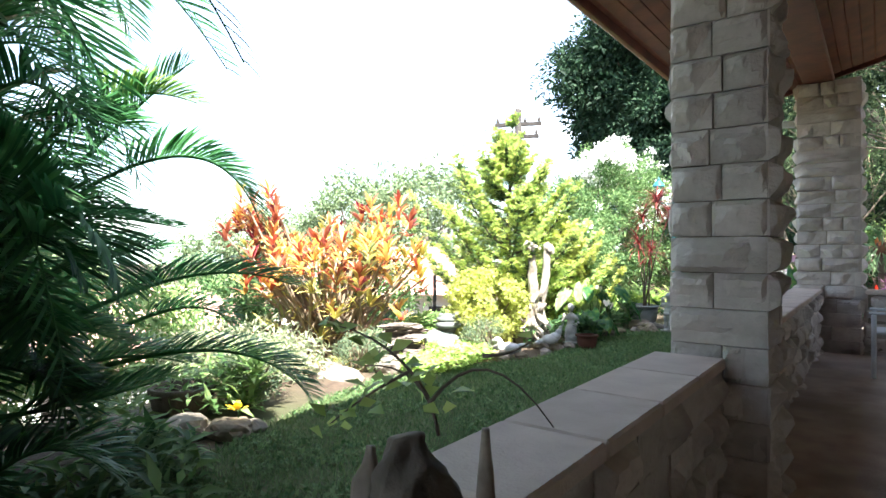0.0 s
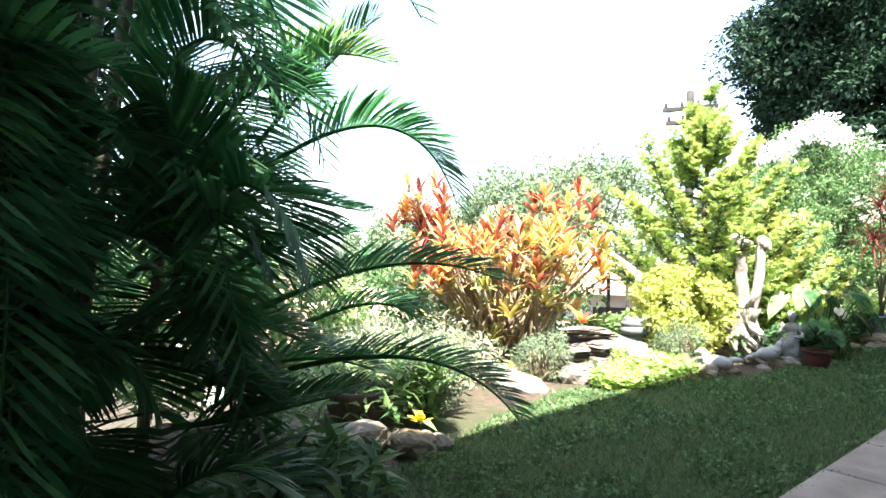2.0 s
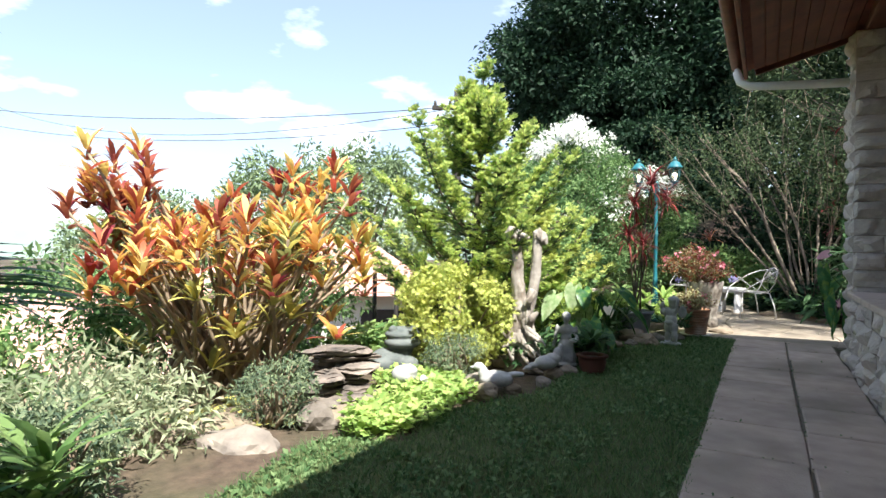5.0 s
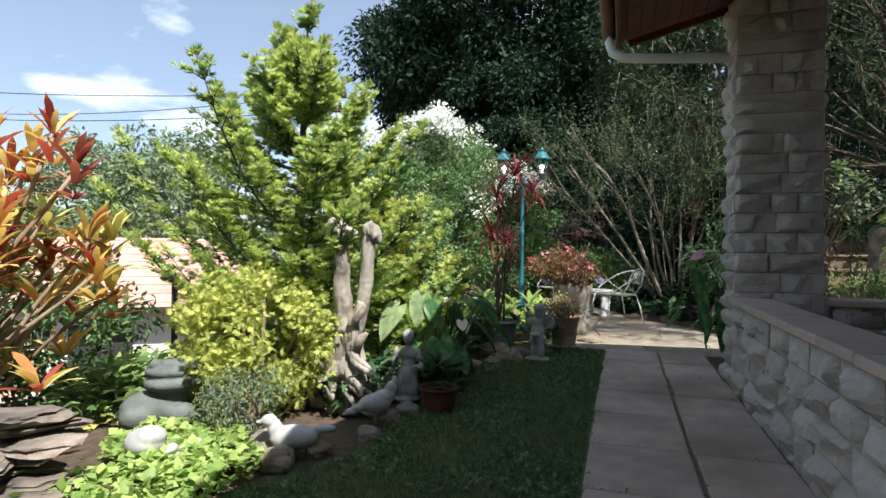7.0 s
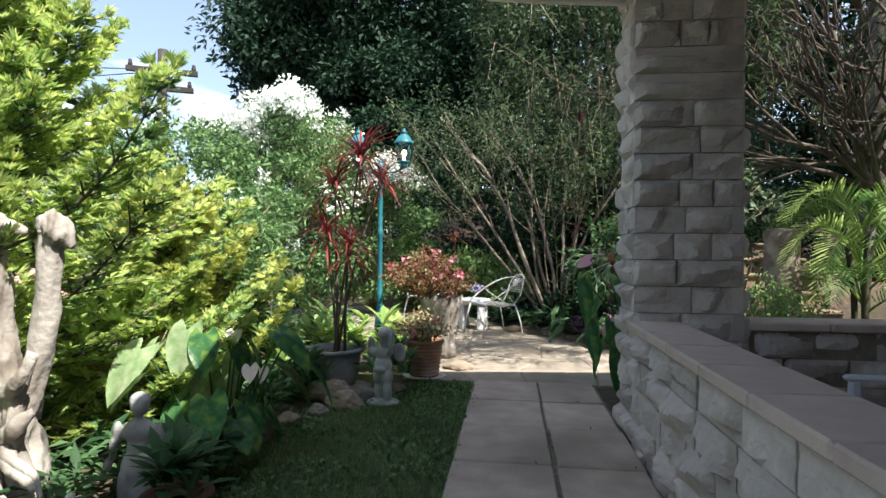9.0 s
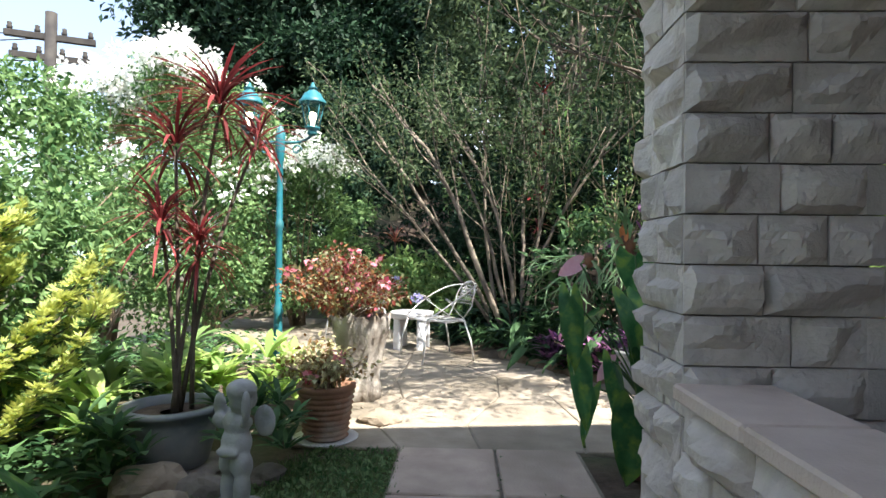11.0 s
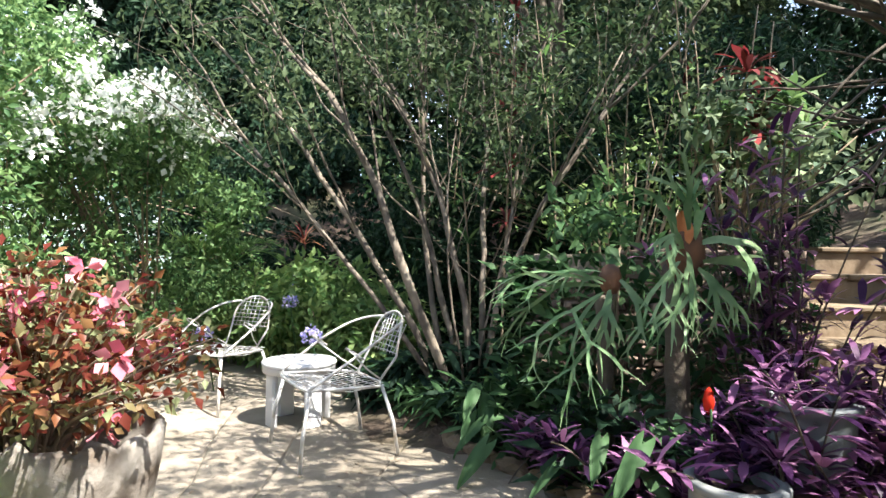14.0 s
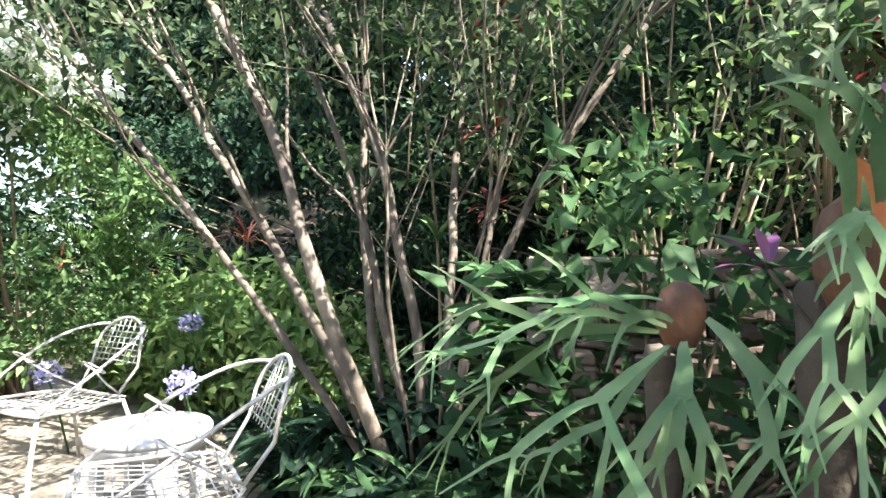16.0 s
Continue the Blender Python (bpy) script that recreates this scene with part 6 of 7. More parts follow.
mound("hydrangea", (-2.2, 14.75, 0), [((-2.2, 14.75, 0.55), (0.75, 0.45, 0.55), 110), ((-3.0, 15.2, 0.5), (0.6, 0.4, 0.5), 70), ((-1.5, 14.3, 0.4), (0.4, 0.35, 0.45), 50)], 34, LEAF, 0.12, "leaf_light", "leafy hydrangea with lilac-blue flower heads", 191, ("petal_blue", 0.09), fsize=0.03, fper=40)
g = rng(195)
for k, (x, y, z) in enumerate(((-2.95, 13.62, 0.52), (-1.98, 13.1, 0.58), (-2.35, 14.1, 0.75))):
    t = thing("hydrangea_flower", (x, y, 0), "round lilac hydrangea flower head on a stalk", "flower", "hydrangea heads by the chairs")
    put("stalk", Pile().add(*tube([(0.05, 0.15, 0), (0.03, 0.06, z * 0.6), (0, 0, z)], 0.006, 5)).mesh("stalk"), M["leaf"], t)
    c, d = ball_points(g, 90, (0, 0, z), (0.07, 0.07, 0.06), 0.9)
    put("petals", Pile().add(*scatter(leaf_shape(0.9, 0.05, 0), c, g.normal(size=c.shape), d, 0.03)).mesh("petals"), M["petal_blue"], t)
palm("small_palm", (-3.45, 15.35, 0), [(bezier((-3.45, 15.35, 0), (-3.45, 15.35, 0.4), (-3.42, 15.3, 0.8), 6), 0.03)], [((-3.42, 15.3, 0.7), (-3.42 + 0.3 * math.cos(a), 15.3 + 0.3 * math.sin(a), 1.5), (-3.42 + 0.75 * math.cos(a), 15.3 + 0.75 * math.sin(a), 1.05 + 0.2 * (k % 3)), 30, 0.22, "palm_light") for k, a in enumerate(np.linspace(0.3, 6.2, 11))], "small yellow-green palm behind the patio")
g = rng(197)
for k, (x, y, z) in enumerate(((-4.9, 16.9, 0.9), (-3.9, 16.4, 0.9), (-2.6, 16.1, 1.2))):
    t = thing("dracaena", (x, y, 0.1), "red-leaved dracaena in the shade", "plant", "dracaenas behind the patio")
    put("stem", Pile().add(*tube([(0, 0, 0), (0.02, 0, z * 0.5), (0, 0, z)], 0.014, 6)).mesh("stem"), M["bark_dark"], t)
    put("leaf_head", Pile().add(*rosette(g, (0, 0, z), 26, 0.36, CORD, (0.1, 1.4))).mesh("leaf_head"), M["ti_red"], t)
patch("bed_plants", [(-1.3, 13.6, 0.5, 0.4), (-0.5, 12.4, 0.4, 0.25), (0.2, 11.8, 0.5, 0.2), (-1.7, 14.3, 0.5, 0.4), (-0.75, 12.8, 0.35, 0.25)], 330, STRAP, 0.2, "leaf_dark", "dark strap leaves under the crape myrtle", 198, (0.0, 0.15))
patch("bed_plants", [(-1.0, 13.02, 0.3, 0.1), (-1.35, 13.15, 0.25, 0.12), (-0.7, 12.85, 0.2, 0.1)], 200, STRAP, 0.24, "leaf_dark", "dark strap leaves round the crape myrtle's foot", 296, (0.0, 0.3))
patch("bed_plants", [(-0.66, 12.05, 0.12, 0.12), (-0.5, 12.0, 0.15, 0.08)], 170, LEAF, 0.13, "leaf", "leafy creeper at the wall's end", 299, (0.2, 1.15))
patch("bed_plants", [(-0.35, 11.55, 0.3, 0.1), (0.1, 11.25, 0.35, 0.1)], 120, LEAF, 0.15, "leaf_dark", "dark leafy plants at the wall's foot", 297, (0.05, 0.5))
patch("bed_plants", [(-0.98, 12.62, 0.2, 0.14), (-0.72, 12.40, 0.2, 0.16), (-0.55, 12.15, 0.15, 0.15), (-1.2, 12.95, 0.15, 0.2)], 190, STRAP, 0.2, "leaf", "dark grassy leaves in the bed behind the kerb", 295, (0.0, 0.14))
mound("croton", (1.3, 13.3, 0.9), [((1.1, 12.75, 2.05), (0.5, 0.3, 0.5), 26), ((1.75, 12.9, 1.95), (0.5, 0.3, 0.45), 22)], 11, LEAF, 0.115, "leaf_grey", "loose shrub with pale grey-green leaves above the steps", 207)
mound("climber", (-0.1, 12.2, 0.0), [((-0.05, 12.05, 0.55), (0.5, 0.14, 0.5), 46), ((0.5, 11.85, 0.75), (0.35, 0.14, 0.6), 36), ((-0.2, 12.0, 1.25), (0.35, 0.15, 0.25), 20)], 15, LEAF, 0.10, "leaf", "dark leafy climber over the retaining wall", 209)
patch("bed_plants", [(-0.2, 14.4, 1.5, 0.8), (1.5, 14.6, 1.5, 0.9), (-4.6, 17.0, 1.5, 0.8), (-2.0, 16.4, 1.2, 0.6), (0.5, 16.5, 2.0, 0.9)], 900, LEAF, 0.13, "leaf", "dense green undergrowth behind the patio", 199, (0.0, 0.7))
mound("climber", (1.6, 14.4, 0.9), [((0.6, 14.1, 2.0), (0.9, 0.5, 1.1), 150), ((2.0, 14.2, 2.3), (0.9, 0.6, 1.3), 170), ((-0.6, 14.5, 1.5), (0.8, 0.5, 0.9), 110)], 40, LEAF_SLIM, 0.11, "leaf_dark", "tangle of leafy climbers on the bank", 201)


mound("climber", (1.0, 13.9, 0.9), [((0.2, 13.8, 1.9), (0.8, 0.4, 0.9), 34), ((1.4, 13.7, 2.2), (0.8, 0.4, 1.0), 40), ((-0.9, 14.4, 1.8), (0.8, 0.4, 0.9), 26)], 14, LEAF, 0.085, "leaf_mid", "mid green broad-leaved climber in the tangle", 203)
mound("climber", (0.3, 12.9, 0.2), [((0.0, 12.75, 1.45), (0.2, 0.15, 0.2), 16), ((0.45, 12.9, 1.75), (0.3, 0.2, 0.35), 12)], 12, leaf_shape(0.8, 0.1, 0.1), 0.055, "leaf_light", "fresh round-leaved climber above the wall", 205)
g = rng(207)
for k in range(10):
    x, y, z = g.uniform(-0.9, 2.2), g.uniform(13.2, 14.0), g.uniform(1.5, 2.9)
    t = thing("cane_plant", (x, y, 0.2), "thin cane plant with strap leaves" if k % 5 < 4 else "thin cane plant with dark red strap leaves", "plant", "cane plants in the tangle")
    line = bezier((0, 0, 0), (0.05, 0.05, z * 0.5), (g.normal(0, 0.12), -0.15, z), 8)
    put("stem", Pile().add(*tube(line, np.linspace(0.012, 0.006, 8), 5)).mesh("stem", True), M["twig"], t)
    pl = Pile()
    for q in (3, 4, 5, 6, 7):
        pl.add(*rosette(g, line[q], 9, 0.24, strap_shape(0.1, 0.5, 0, 4), (0.3, 1.7)))
    put("leaves", pl.mesh("leaves"), M[("leaf_light", "leaf_olive", "leaf_mid", "leaf", "cordyline")[k % 5]], t)
g = rng(209)
for k in range(14):
    x, y, z = g.uniform(-1.0, 2.0), g.uniform(12.9, 13.6), g.uniform(2.6, 3.6)
    e = g.uniform(0.9, 1.8)
    line = bezier((x, y, z), (x + g.normal(0, 0.2), y - 0.1, (z + e) / 2), (x + g.normal(0, 0.25), y, e), 10)
    vine = thing("hanging_vine", line[0], "thin brown vine hanging in the tangle", "vine", "hanging vines")
    put("stem", Pile().add(*tube(line - line[0], 0.005, 5)).mesh("stem", True), M["twig"], vine)
    v, f = clump_leaves(g, (line - line[0])[3:], 0.07, 3, LEAF, 0.06, 0.4)
    put("leaves", np_mesh("leaves", v, f), M["leaf_light" if k % 3 else "leaf_mid"], vine)


# retaining wall of small stones and the garden steps
WALL = pose(0.95, 12.15, 0, 0, 0, 155.5)
bm = bevelled_box(0, 1.5, -0.22, -0.03, 0, 1.2, 0.01)
rw = tagged(part("retaining_wall", bm, M["joint"]), "low brown stone retaining wall carrying the ferns", "wall", kind="structure")
rw.matrix_basis = WALL
g = rng(211)
BR = []
for k in range(8):
    bm = bevelled_box(0, 0.19, -0.06, 0.03, 0, 0.062, 0.012)
    for q in bm.verts:
        q.co += Vector(noise.noise_vector(q.co * 11 + Vector((k * 5, 0, 0)))) * 0.016
    me = bpy.data.meshes.new("brick")
    bm.to_mesh(me)
    bm.free()
    me.materials.append(M["wall_stone"])
    BR.append(me)
for c in range(18):
    u = -0.05 - (0.1 if c % 2 else 0)
    while u < 1.42 - (0.16 * (c - 13) if c > 13 else 0):
        s = g.uniform(0.6, 1.35)
        ob = new("brick", BR[g.integers(8)])
        ob.parent = rw
        ob.matrix_basis = pose(u, g.uniform(-0.012, 0.012), c * 0.069, 0, g.uniform(-1.5, 1.5), g.uniform(-3, 3)) @ Matrix.Diagonal((s, 1, 1, 1))
        u += 0.197 * s
steps = tagged(part("steps", bevelled_box(0.95, 2.6, 13.6, 14.6, 0, 1.29, 0.01), M["joint"]), "weathered tan stone garden steps climbing the bank", "steps", kind="structure")
for k in range(6):
    y0 = 11.75 + 0.31 * k
    z = 0.215 * (k + 1)
    part("riser", bevelled_box(0.95, 2.6, y0 + 0.02, y0 + 0.33, 0.0, z - 0.045, 0.006), M["step_stone"], steps)
    for i in range(3):
        part("tread", bevelled_box(0.93 + 0.56 * i, 0.93 + 0.56 * (i + 1) - 0.008, y0 - 0.01, y0 + 0.335, z - 0.043, z, 0.012), M["step_stone"], steps)

# ---- staghorn ferns ----
def antler(g, start, way, face, length, droop, width, forks=3):
    """A frond that starts narrow, widens to a blade and forks into long fingers."""
    pile = Pile()

    def strip(p, d, ln, w0, w1, level):
        n = 6
        pts, dd = [np.array(p, float)], np.array(d, float)
        for i in range(n):
            dd = unit(dd + g.normal(size=3) * 0.075 + np.array((0, 0, -droop / n)))
            pts.append(pts[-1] + dd * ln / n)
        pts = np.array(pts)
        t = unit(np.gradient(pts, axis=0))
        side = unit(np.cross(t, face))
        up = np.cross(side, t)
        s = np.linspace(0, 1, n + 1)[:, None]
        ws = w0 + (w1 - w0) * s ** 0.8
        v = np.concatenate([pts - side * ws + up * ws * 0.18, pts - up * ws * 0.05, pts + side * ws + up * ws * 0.18])
        m = n + 1
        pile.add(v, [(i, i + m, i + m + 1, i + 1) for i in range(n)] + [(i + m, i + 2 * m, i + 2 * m + 1, i + m + 1) for i in range(n)])
        if level:
            many = (-1, 1) if g.random() < 0.7 else (-1, 0.1, 1)
            for sg in many:
                last = level == 1 or g.random() < 0.22
                strip(pts[-1] + side[-1] * sg * w1 * 0.5 - t[-1] * w1 * 0.35, unit(dd + side[-1] * sg * g.uniform(0.3, 0.75)), ln * g.uniform(0.5, 0.95), w1 * 0.52, 0.0015 if last else w1 * 0.66, 0 if last else level - 1)

    strip(start, unit(np.array(way, float)), length * 0.42, width * 0.3, width, forks)
    return pile.mesh("frond", True)


def staghorn(at, ways, seed, label, girth=1.0):
    """ways: direction, length, droop, half width of each frond."""
    g = rng(seed)
    t = thing("staghorn_fern", at, label, "fern")
    put("shield", Pile().add(*lathe([(0, -0.13 * girth), (0.06 * girth, -0.12 * girth), (0.10 * girth, -0.03 * girth), (0.10 * girth, 0.06 * girth), (0.08 * girth, 0.13 * girth), (0.03 * girth, 0.17 * girth), (0, 0.17 * girth)], 22, 0.14, seed)).mesh("shield", True), M["stag_brown"], t, "brown dry shield fronds")
    for k, (d, ln, dr, w) in enumerate(ways):
        d = unit(np.array(d, float) + g.normal(size=3) * 0.12)
        ln *= g.uniform(0.82, 1.12)
        face = unit(np.array((g.normal(0, 0.7) - 0.3, -1.0, 0.7 + g.normal(0, 0.6))))
        put("frond", antler(g, d * 0.07 + np.array((0, -0.04, g.uniform(-0.04, 0.05))), d, face, ln, dr, w), M["stag"], t)
    return t


UPRIGHT = [((-0.12, -0.45, 1.0), 0.34, 0.1, 0.022), ((0.30, -0.4, 1.0), 0.38, 0.15, 0.026), ((-0.95, -0.4, 0.8), 0.46, 0.35, 0.026), ((-0.6, -0.5, 0.95), 0.36, 0.5, 0.020), ((0.95, -0.4, 0.55), 0.42, 0.8, 0.040), ((1.0, -0.5, 0.15), 0.36, 0.7, 0.032)]
HANG = [((-0.9, -0.7, 0.0), 0.34, 0.8, 0.020), ((-0.5, -0.8, -0.2), 0.38, 0.8, 0.022), ((0.2, -0.8, -0.4), 0.36, 0.7, 0.022), ((-0.95, -0.5, -0.4), 0.36, 0.5, 0.018), ((0.6, -0.7, -0.3), 0.34, 0.8, 0.020), ((-0.6, -0.5, -0.8), 0.40, 0.3, 0.018), ((-0.1, -0.6, -0.9), 0.42, 0.3, 0.018)]
SIDE = [((-1.0, -0.3, 0.34), 0.56, 0.25, 0.015), ((-1.0, -0.4, 0.16), 0.60, 0.25, 0.017), ((-1.0, -0.25, 0.02), 0.56, 0.35, 0.015), ((-0.95, -0.5, -0.25), 0.58, 0.35, 0.016), ((-0.85, -0.4, -0.5), 0.56, 0.3, 0.017), ((-0.8, -0.5, 0.5), 0.42, 0.5, 0.013), ((-0.6, -0.5, -0.8), 0.52, 0.3, 0.016)]
for (x, y, h, r) in ((0.05, 11.58, 1.15, 0.062), (-0.25, 11.74, 0.98, 0.045)):
    post = tagged(put("fern_stump", Pile().add(*limb([(0, 0, -0.02), (0.02, 0, 0.4 * h), (-0.01, 0.0, 0.98 * h), (0, 0, h)], [r * 1.2, r, r * 0.95, 0.01], 31, 18, 0.22)).mesh("fern_stump", True), M["bark_dark"]), "rough dark brown fibrous stump that carries a staghorn fern", "stump")
    post.matrix_basis = pose(x, y, 0)
right_fern = staghorn((0.03, 11.46, 1.19), UPRIGHT + HANG, 311, "large staghorn fern with broad forked green fronds on a stump", 0.85)
staghorn((-0.27, 11.60, 1.06), SIDE + HANG[1:3], 312, "staghorn fern with long narrow forked fronds on a stump", 0.5)
put("young_shield", heart_leaf(0.14, 0.09, 0.5, 0.1, 0.03, 3), mat("stag_rust", (0.42, 0.12, 0.03), (0.55, 0.2, 0.05), 9, 0.7, 0.2), right_fern, "rust-orange upright shield frond").matrix_basis = pose(-0.03, -0.06, 0.08, 78, 0, -15)

# ---- purple plants, pots and red heads beside the steps ----
g = rng(221)
def purple_plant(at, spots, label, seed):
    g = rng(seed)
    t = thing("purple_plant", at, label, "plant")
    w, l = Pile(), Pile()
    for x, y, z in spots:
        tip = np.array((x, y, z)) - np.array(at)
        foot = np.array((g.normal(0, 0.08), g.normal(0, 0.08), 0))
        line = bezier(foot, (foot + tip) / 2 + np.array((0, 0, 0.15)), tip, 7)
        w.add(*tube(line, 0.005, 4))
        for q in (2, 3, 4, 5, 6):
            l.add(*rosette(g, line[q], 5, 0.15, strap_shape(0.15, 0.35, 0, 3), (0.5, 1.7)))
    put("stem", w.mesh("stem", True), M["bark_dark"], t)
    put("leaves", l.mesh("leaves"), M["purple"], t)
    return t


for k, (x, y, r, h, n) in enumerate(((-0.50, 11.78, 0.22, 0.28, 12), (-0.18, 11.28, 0.28, 0.36, 20), (0.16, 11.12, 0.26, 0.55, 22), (0.30, 10.95, 0.22, 0.85, 20), (0.52, 11.05, 0.2, 1.0, 20))):
    sp = [(x + r * g.normal() * 0.6, y + r * g.normal() * 0.6, h * g.uniform(0.3, 1.0)) for _ in range(n)]
    purple_plant((x, y, 0), sp, "trailing purple-leaved plant at the patio's edge", 230 + k)
purple_plant((0.62, 11.55, 0), [(0.55 + g.normal(0, 0.24), 11.48 + g.normal(0, 0.13), g.uniform(0.85, 1.8)) for _ in range(30)], "tall purple-leaved plant beside the steps", 240)
bb = tagged(part("brick_block", bevelled_box(0.1, 0.62, 10.85, 11.2, 0, 0.29, 0.012), M["step_stone"]), "tan stone block under the grey pot", "block")
planter("flower_pot", (0.34, 11.02, 0.291), 0.125, 0.16, 0.33, "pot_grey", "grey plastic pot on a stone block")
planter("flower_pot", (-0.02, 10.92, -0.012), 0.13, 0.165, 0.36, "pot_grey", "dark grey-brown pot at the patio's edge")
for k, (x, y, z) in enumerate(((1.08, 12.6, 2.5), (1.25, 12.8, 2.15), (0.95, 12.75, 2.2), (1.45, 12.7, 2.3), (1.7, 12.9, 2.2))):
    t = thing("red_dracaena", (x, y + 1.2, 0.93), "tall cane plant with a red leaf head" if k < 2 else "tall cane plant with a green leaf head", "plant", "red-headed canes by the steps")
    put("stem", Pile().add(*tube(bezier((0, 0, 0), (0.05, -0.5, (z - 0.93) * 0.5), (0, -1.1, z - 0.95), 8), np.linspace(0.016, 0.009, 8), 6)).mesh("stem", True), M["twig"], t)
    put("leaf_head", Pile().add(*rosette(g, (0, -1.1, z - 0.95), 20, 0.28, strap_shape(0.13, 0.5), (0.3, 2.0))).mesh("leaf_head"), M["cordyline" if k < 2 else "leaf_mid"], t)
    put("leaves", Pile().add(*rosette(g, (0, -0.95, (z - 0.93) * 0.8), 22, 0.2, strap_shape(0.13, 0.4), (0.5, 1.8))).add(*rosette(g, (0.02, -0.7, (z - 0.93) * 0.6), 18, 0.2, strap_shape(0.13, 0.4), (0.5, 1.8))).mesh("leaves"), M["leaf_mid"], t)

g = rng(245)
for k, (x, y) in enumerate(((-0.58, 11.95), (-0.30, 11.50), (-0.75, 12.35), (-0.05, 11.28))):
    t = thing("philodendron", (x, y, 0), "dark green philodendron with large glossy leaves", "plant", "philodendrons at the wall's foot")
    for q in range(9):
        a, r = g.uniform(0, 2 * np.pi), g.uniform(0.12, 0.32)
        leaf_on_stalk(t, (0, 0, 0), (r * math.cos(a), r * math.sin(a) - 0.05, g.uniform(0.2, 0.5)), (0.8 * math.cos(a), 0.8 * math.sin(a) - 0.3, -0.5), g.uniform(0.2, 0.3), LONGS_DARK[q % 2], g.uniform(-20, 20))

red = thing("red_flower", (-0.02, 11.12, 0), "single red flower spike among the purple leaves", "flower")
put("stalk", Pile().add(*tube([(0, 0, -0.01), (0.01, -0.01, 0.3), (0.0, -0.02, 0.56)], 0.005, 5)).mesh("stalk", True), M["leaf"], red)
put("petals", Pile().add(*lathe([(0, 0.53), (0.018, 0.55), (0.024, 0.59), (0.016, 0.63), (0, 0.65)], 10)).mesh("petals", True), M["petal_red"], red)

# ---- anthurium beside the corner pillar ----
an2 = thing("anthurium", (-0.48, 9.12, 0.30), "potted anthurium with big glossy leaves and pink flowers", "anthurium")
planter("flower_pot", (-0.48, 9.12, 0.012), 0.13, 0.17, 0.32, "pot_red", "brown pot of the anthurium beside the pillar")
g = rng(251)
for k, (x, y, z, fx, fy, fz, s, kind) in enumerate((
    (-0.92, 9.0, 0.92, 0.05, -0.45, -0.9, 0.36, 1), (-0.86, 9.05, 0.62, -0.1, -0.5, -0.8, 0.34, 1), (-0.72, 8.98, 0.6, 0.15, -0.5, -0.9, 0.34, 1),
    (-0.66, 8.95, 0.92, 0.3, -0.5, -0.6, 0.32, 0), (-0.52, 8.88, 1.02, 0.5, -0.6, -0.5, 0.34, 0), (-0.42, 8.95, 0.86, 0.4, -0.5, -0.7, 0.34, 0),
    (-0.60, 8.92, 0.70, 0.2, -0.5, -0.8, 0.32, 0), (-0.36, 8.86, 0.62, 0.4, -0.4, -0.7, 0.34, 0), (-0.30, 9.15, 1.05, 0.6, 0.0, -0.4, 0.34, 0),
    (-0.55, 9.2, 1.12, 0.2, 0.3, -0.4, 0.32, 0), (-0.74, 9.25, 0.80, -0.5, 0.3, -0.5, 0.30, 0), (-0.25, 9.3, 0.78, 0.6, 0.3, -0.5, 0.32, 0),
    (-0.48, 9.4, 0.9, 0.1, 0.7, -0.4, 0.32, 0), (-0.64, 8.86, 0.42, -0.1, -0.4, -0.9, 0.34, 0), (-0.44, 8.84, 0.40, 0.2, -0.4, -0.8, 0.34, 0), (-0.78, 9.12, 0.45, -0.4, -0.1, -0.9, 0.3, 1))):
    leaf_on_stalk(an2, (0, 0, 0), (x + 0.48, y - 9.12, z - 0.30), (fx, fy, fz), s, (LONGS[k % 2] if kind else HEARTS[k % 4]), g.uniform(-20, 20))
leaf_on_stalk(an2, (0, 0, 0), (-0.88 + 0.48, 8.96 - 9.12, 1.08 - 0.30), (-0.8, -0.15, -0.35), 0.13, SPATHE, 62, "flower")
leaf_on_stalk(an2, (0, 0, 0), (-0.70 + 0.48, 9.0 - 9.12, 0.60 - 0.30), (-0.7, -0.1, -0.6), 0.13, SPATHE, 70, "flower")

# ---- beyond the verandah's end ----
fr = []
g = rng(261)
for k in range(26):
    a = g.uniform(0, 2 * np.pi)
    z0 = g.uniform(0.5, 1.5)
    fr.append(((1.95, 10.55, z0), (1.95 + 0.45 * math.cos(a), 10.55 + 0.45 * math.sin(a), z0 + g.uniform(0.5, 0.9)), (1.95 + g.uniform(0.8, 1.15) * math.cos(a), 10.55 + g.uniform(0.8, 1.1) * math.sin(a), z0 + g.uniform(-0.3, 0.35)), 34, 0.28, "lime" if k % 3 else "palm_light"))
palm("areca_palm", (1.95, 10.55, 0), [(bezier((1.95 + 0.1 * math.cos(q), 10.55 + 0.1 * math.sin(q), 0), (1.95, 10.55, 0.5), (1.95 + 0.15 * math.cos(q), 10.55 + 0.15 * math.sin(q), 1.4), 6), 0.03) for q in (0.5, 2.5, 4.5)], fr, "sunlit yellow-green areca palm beyond the verandah")
stump = tagged(put("tree_stump", Pile().add(*limb([(0, 0, 0), (0.02, 0, 0.7), (0.0, 0, 1.38), (0, 0, 1.40)], [0.20, 0.17, 0.165, 0.01], 9, 16, 0.1)).mesh("tree_stump", True), M["bark"]), "tall grey tree stump beside the steps", "stump")
stump.matrix_basis = pose(1.22, 10.6, 0)
mound("low_shrub", (0.75, 9.75, 0), [((0.8, 9.8, 0.5), (0.4, 0.3, 0.42), 60)], 40, LEAF, 0.05, "leaf_light", "low bright green shrub behind the end wall", 271)
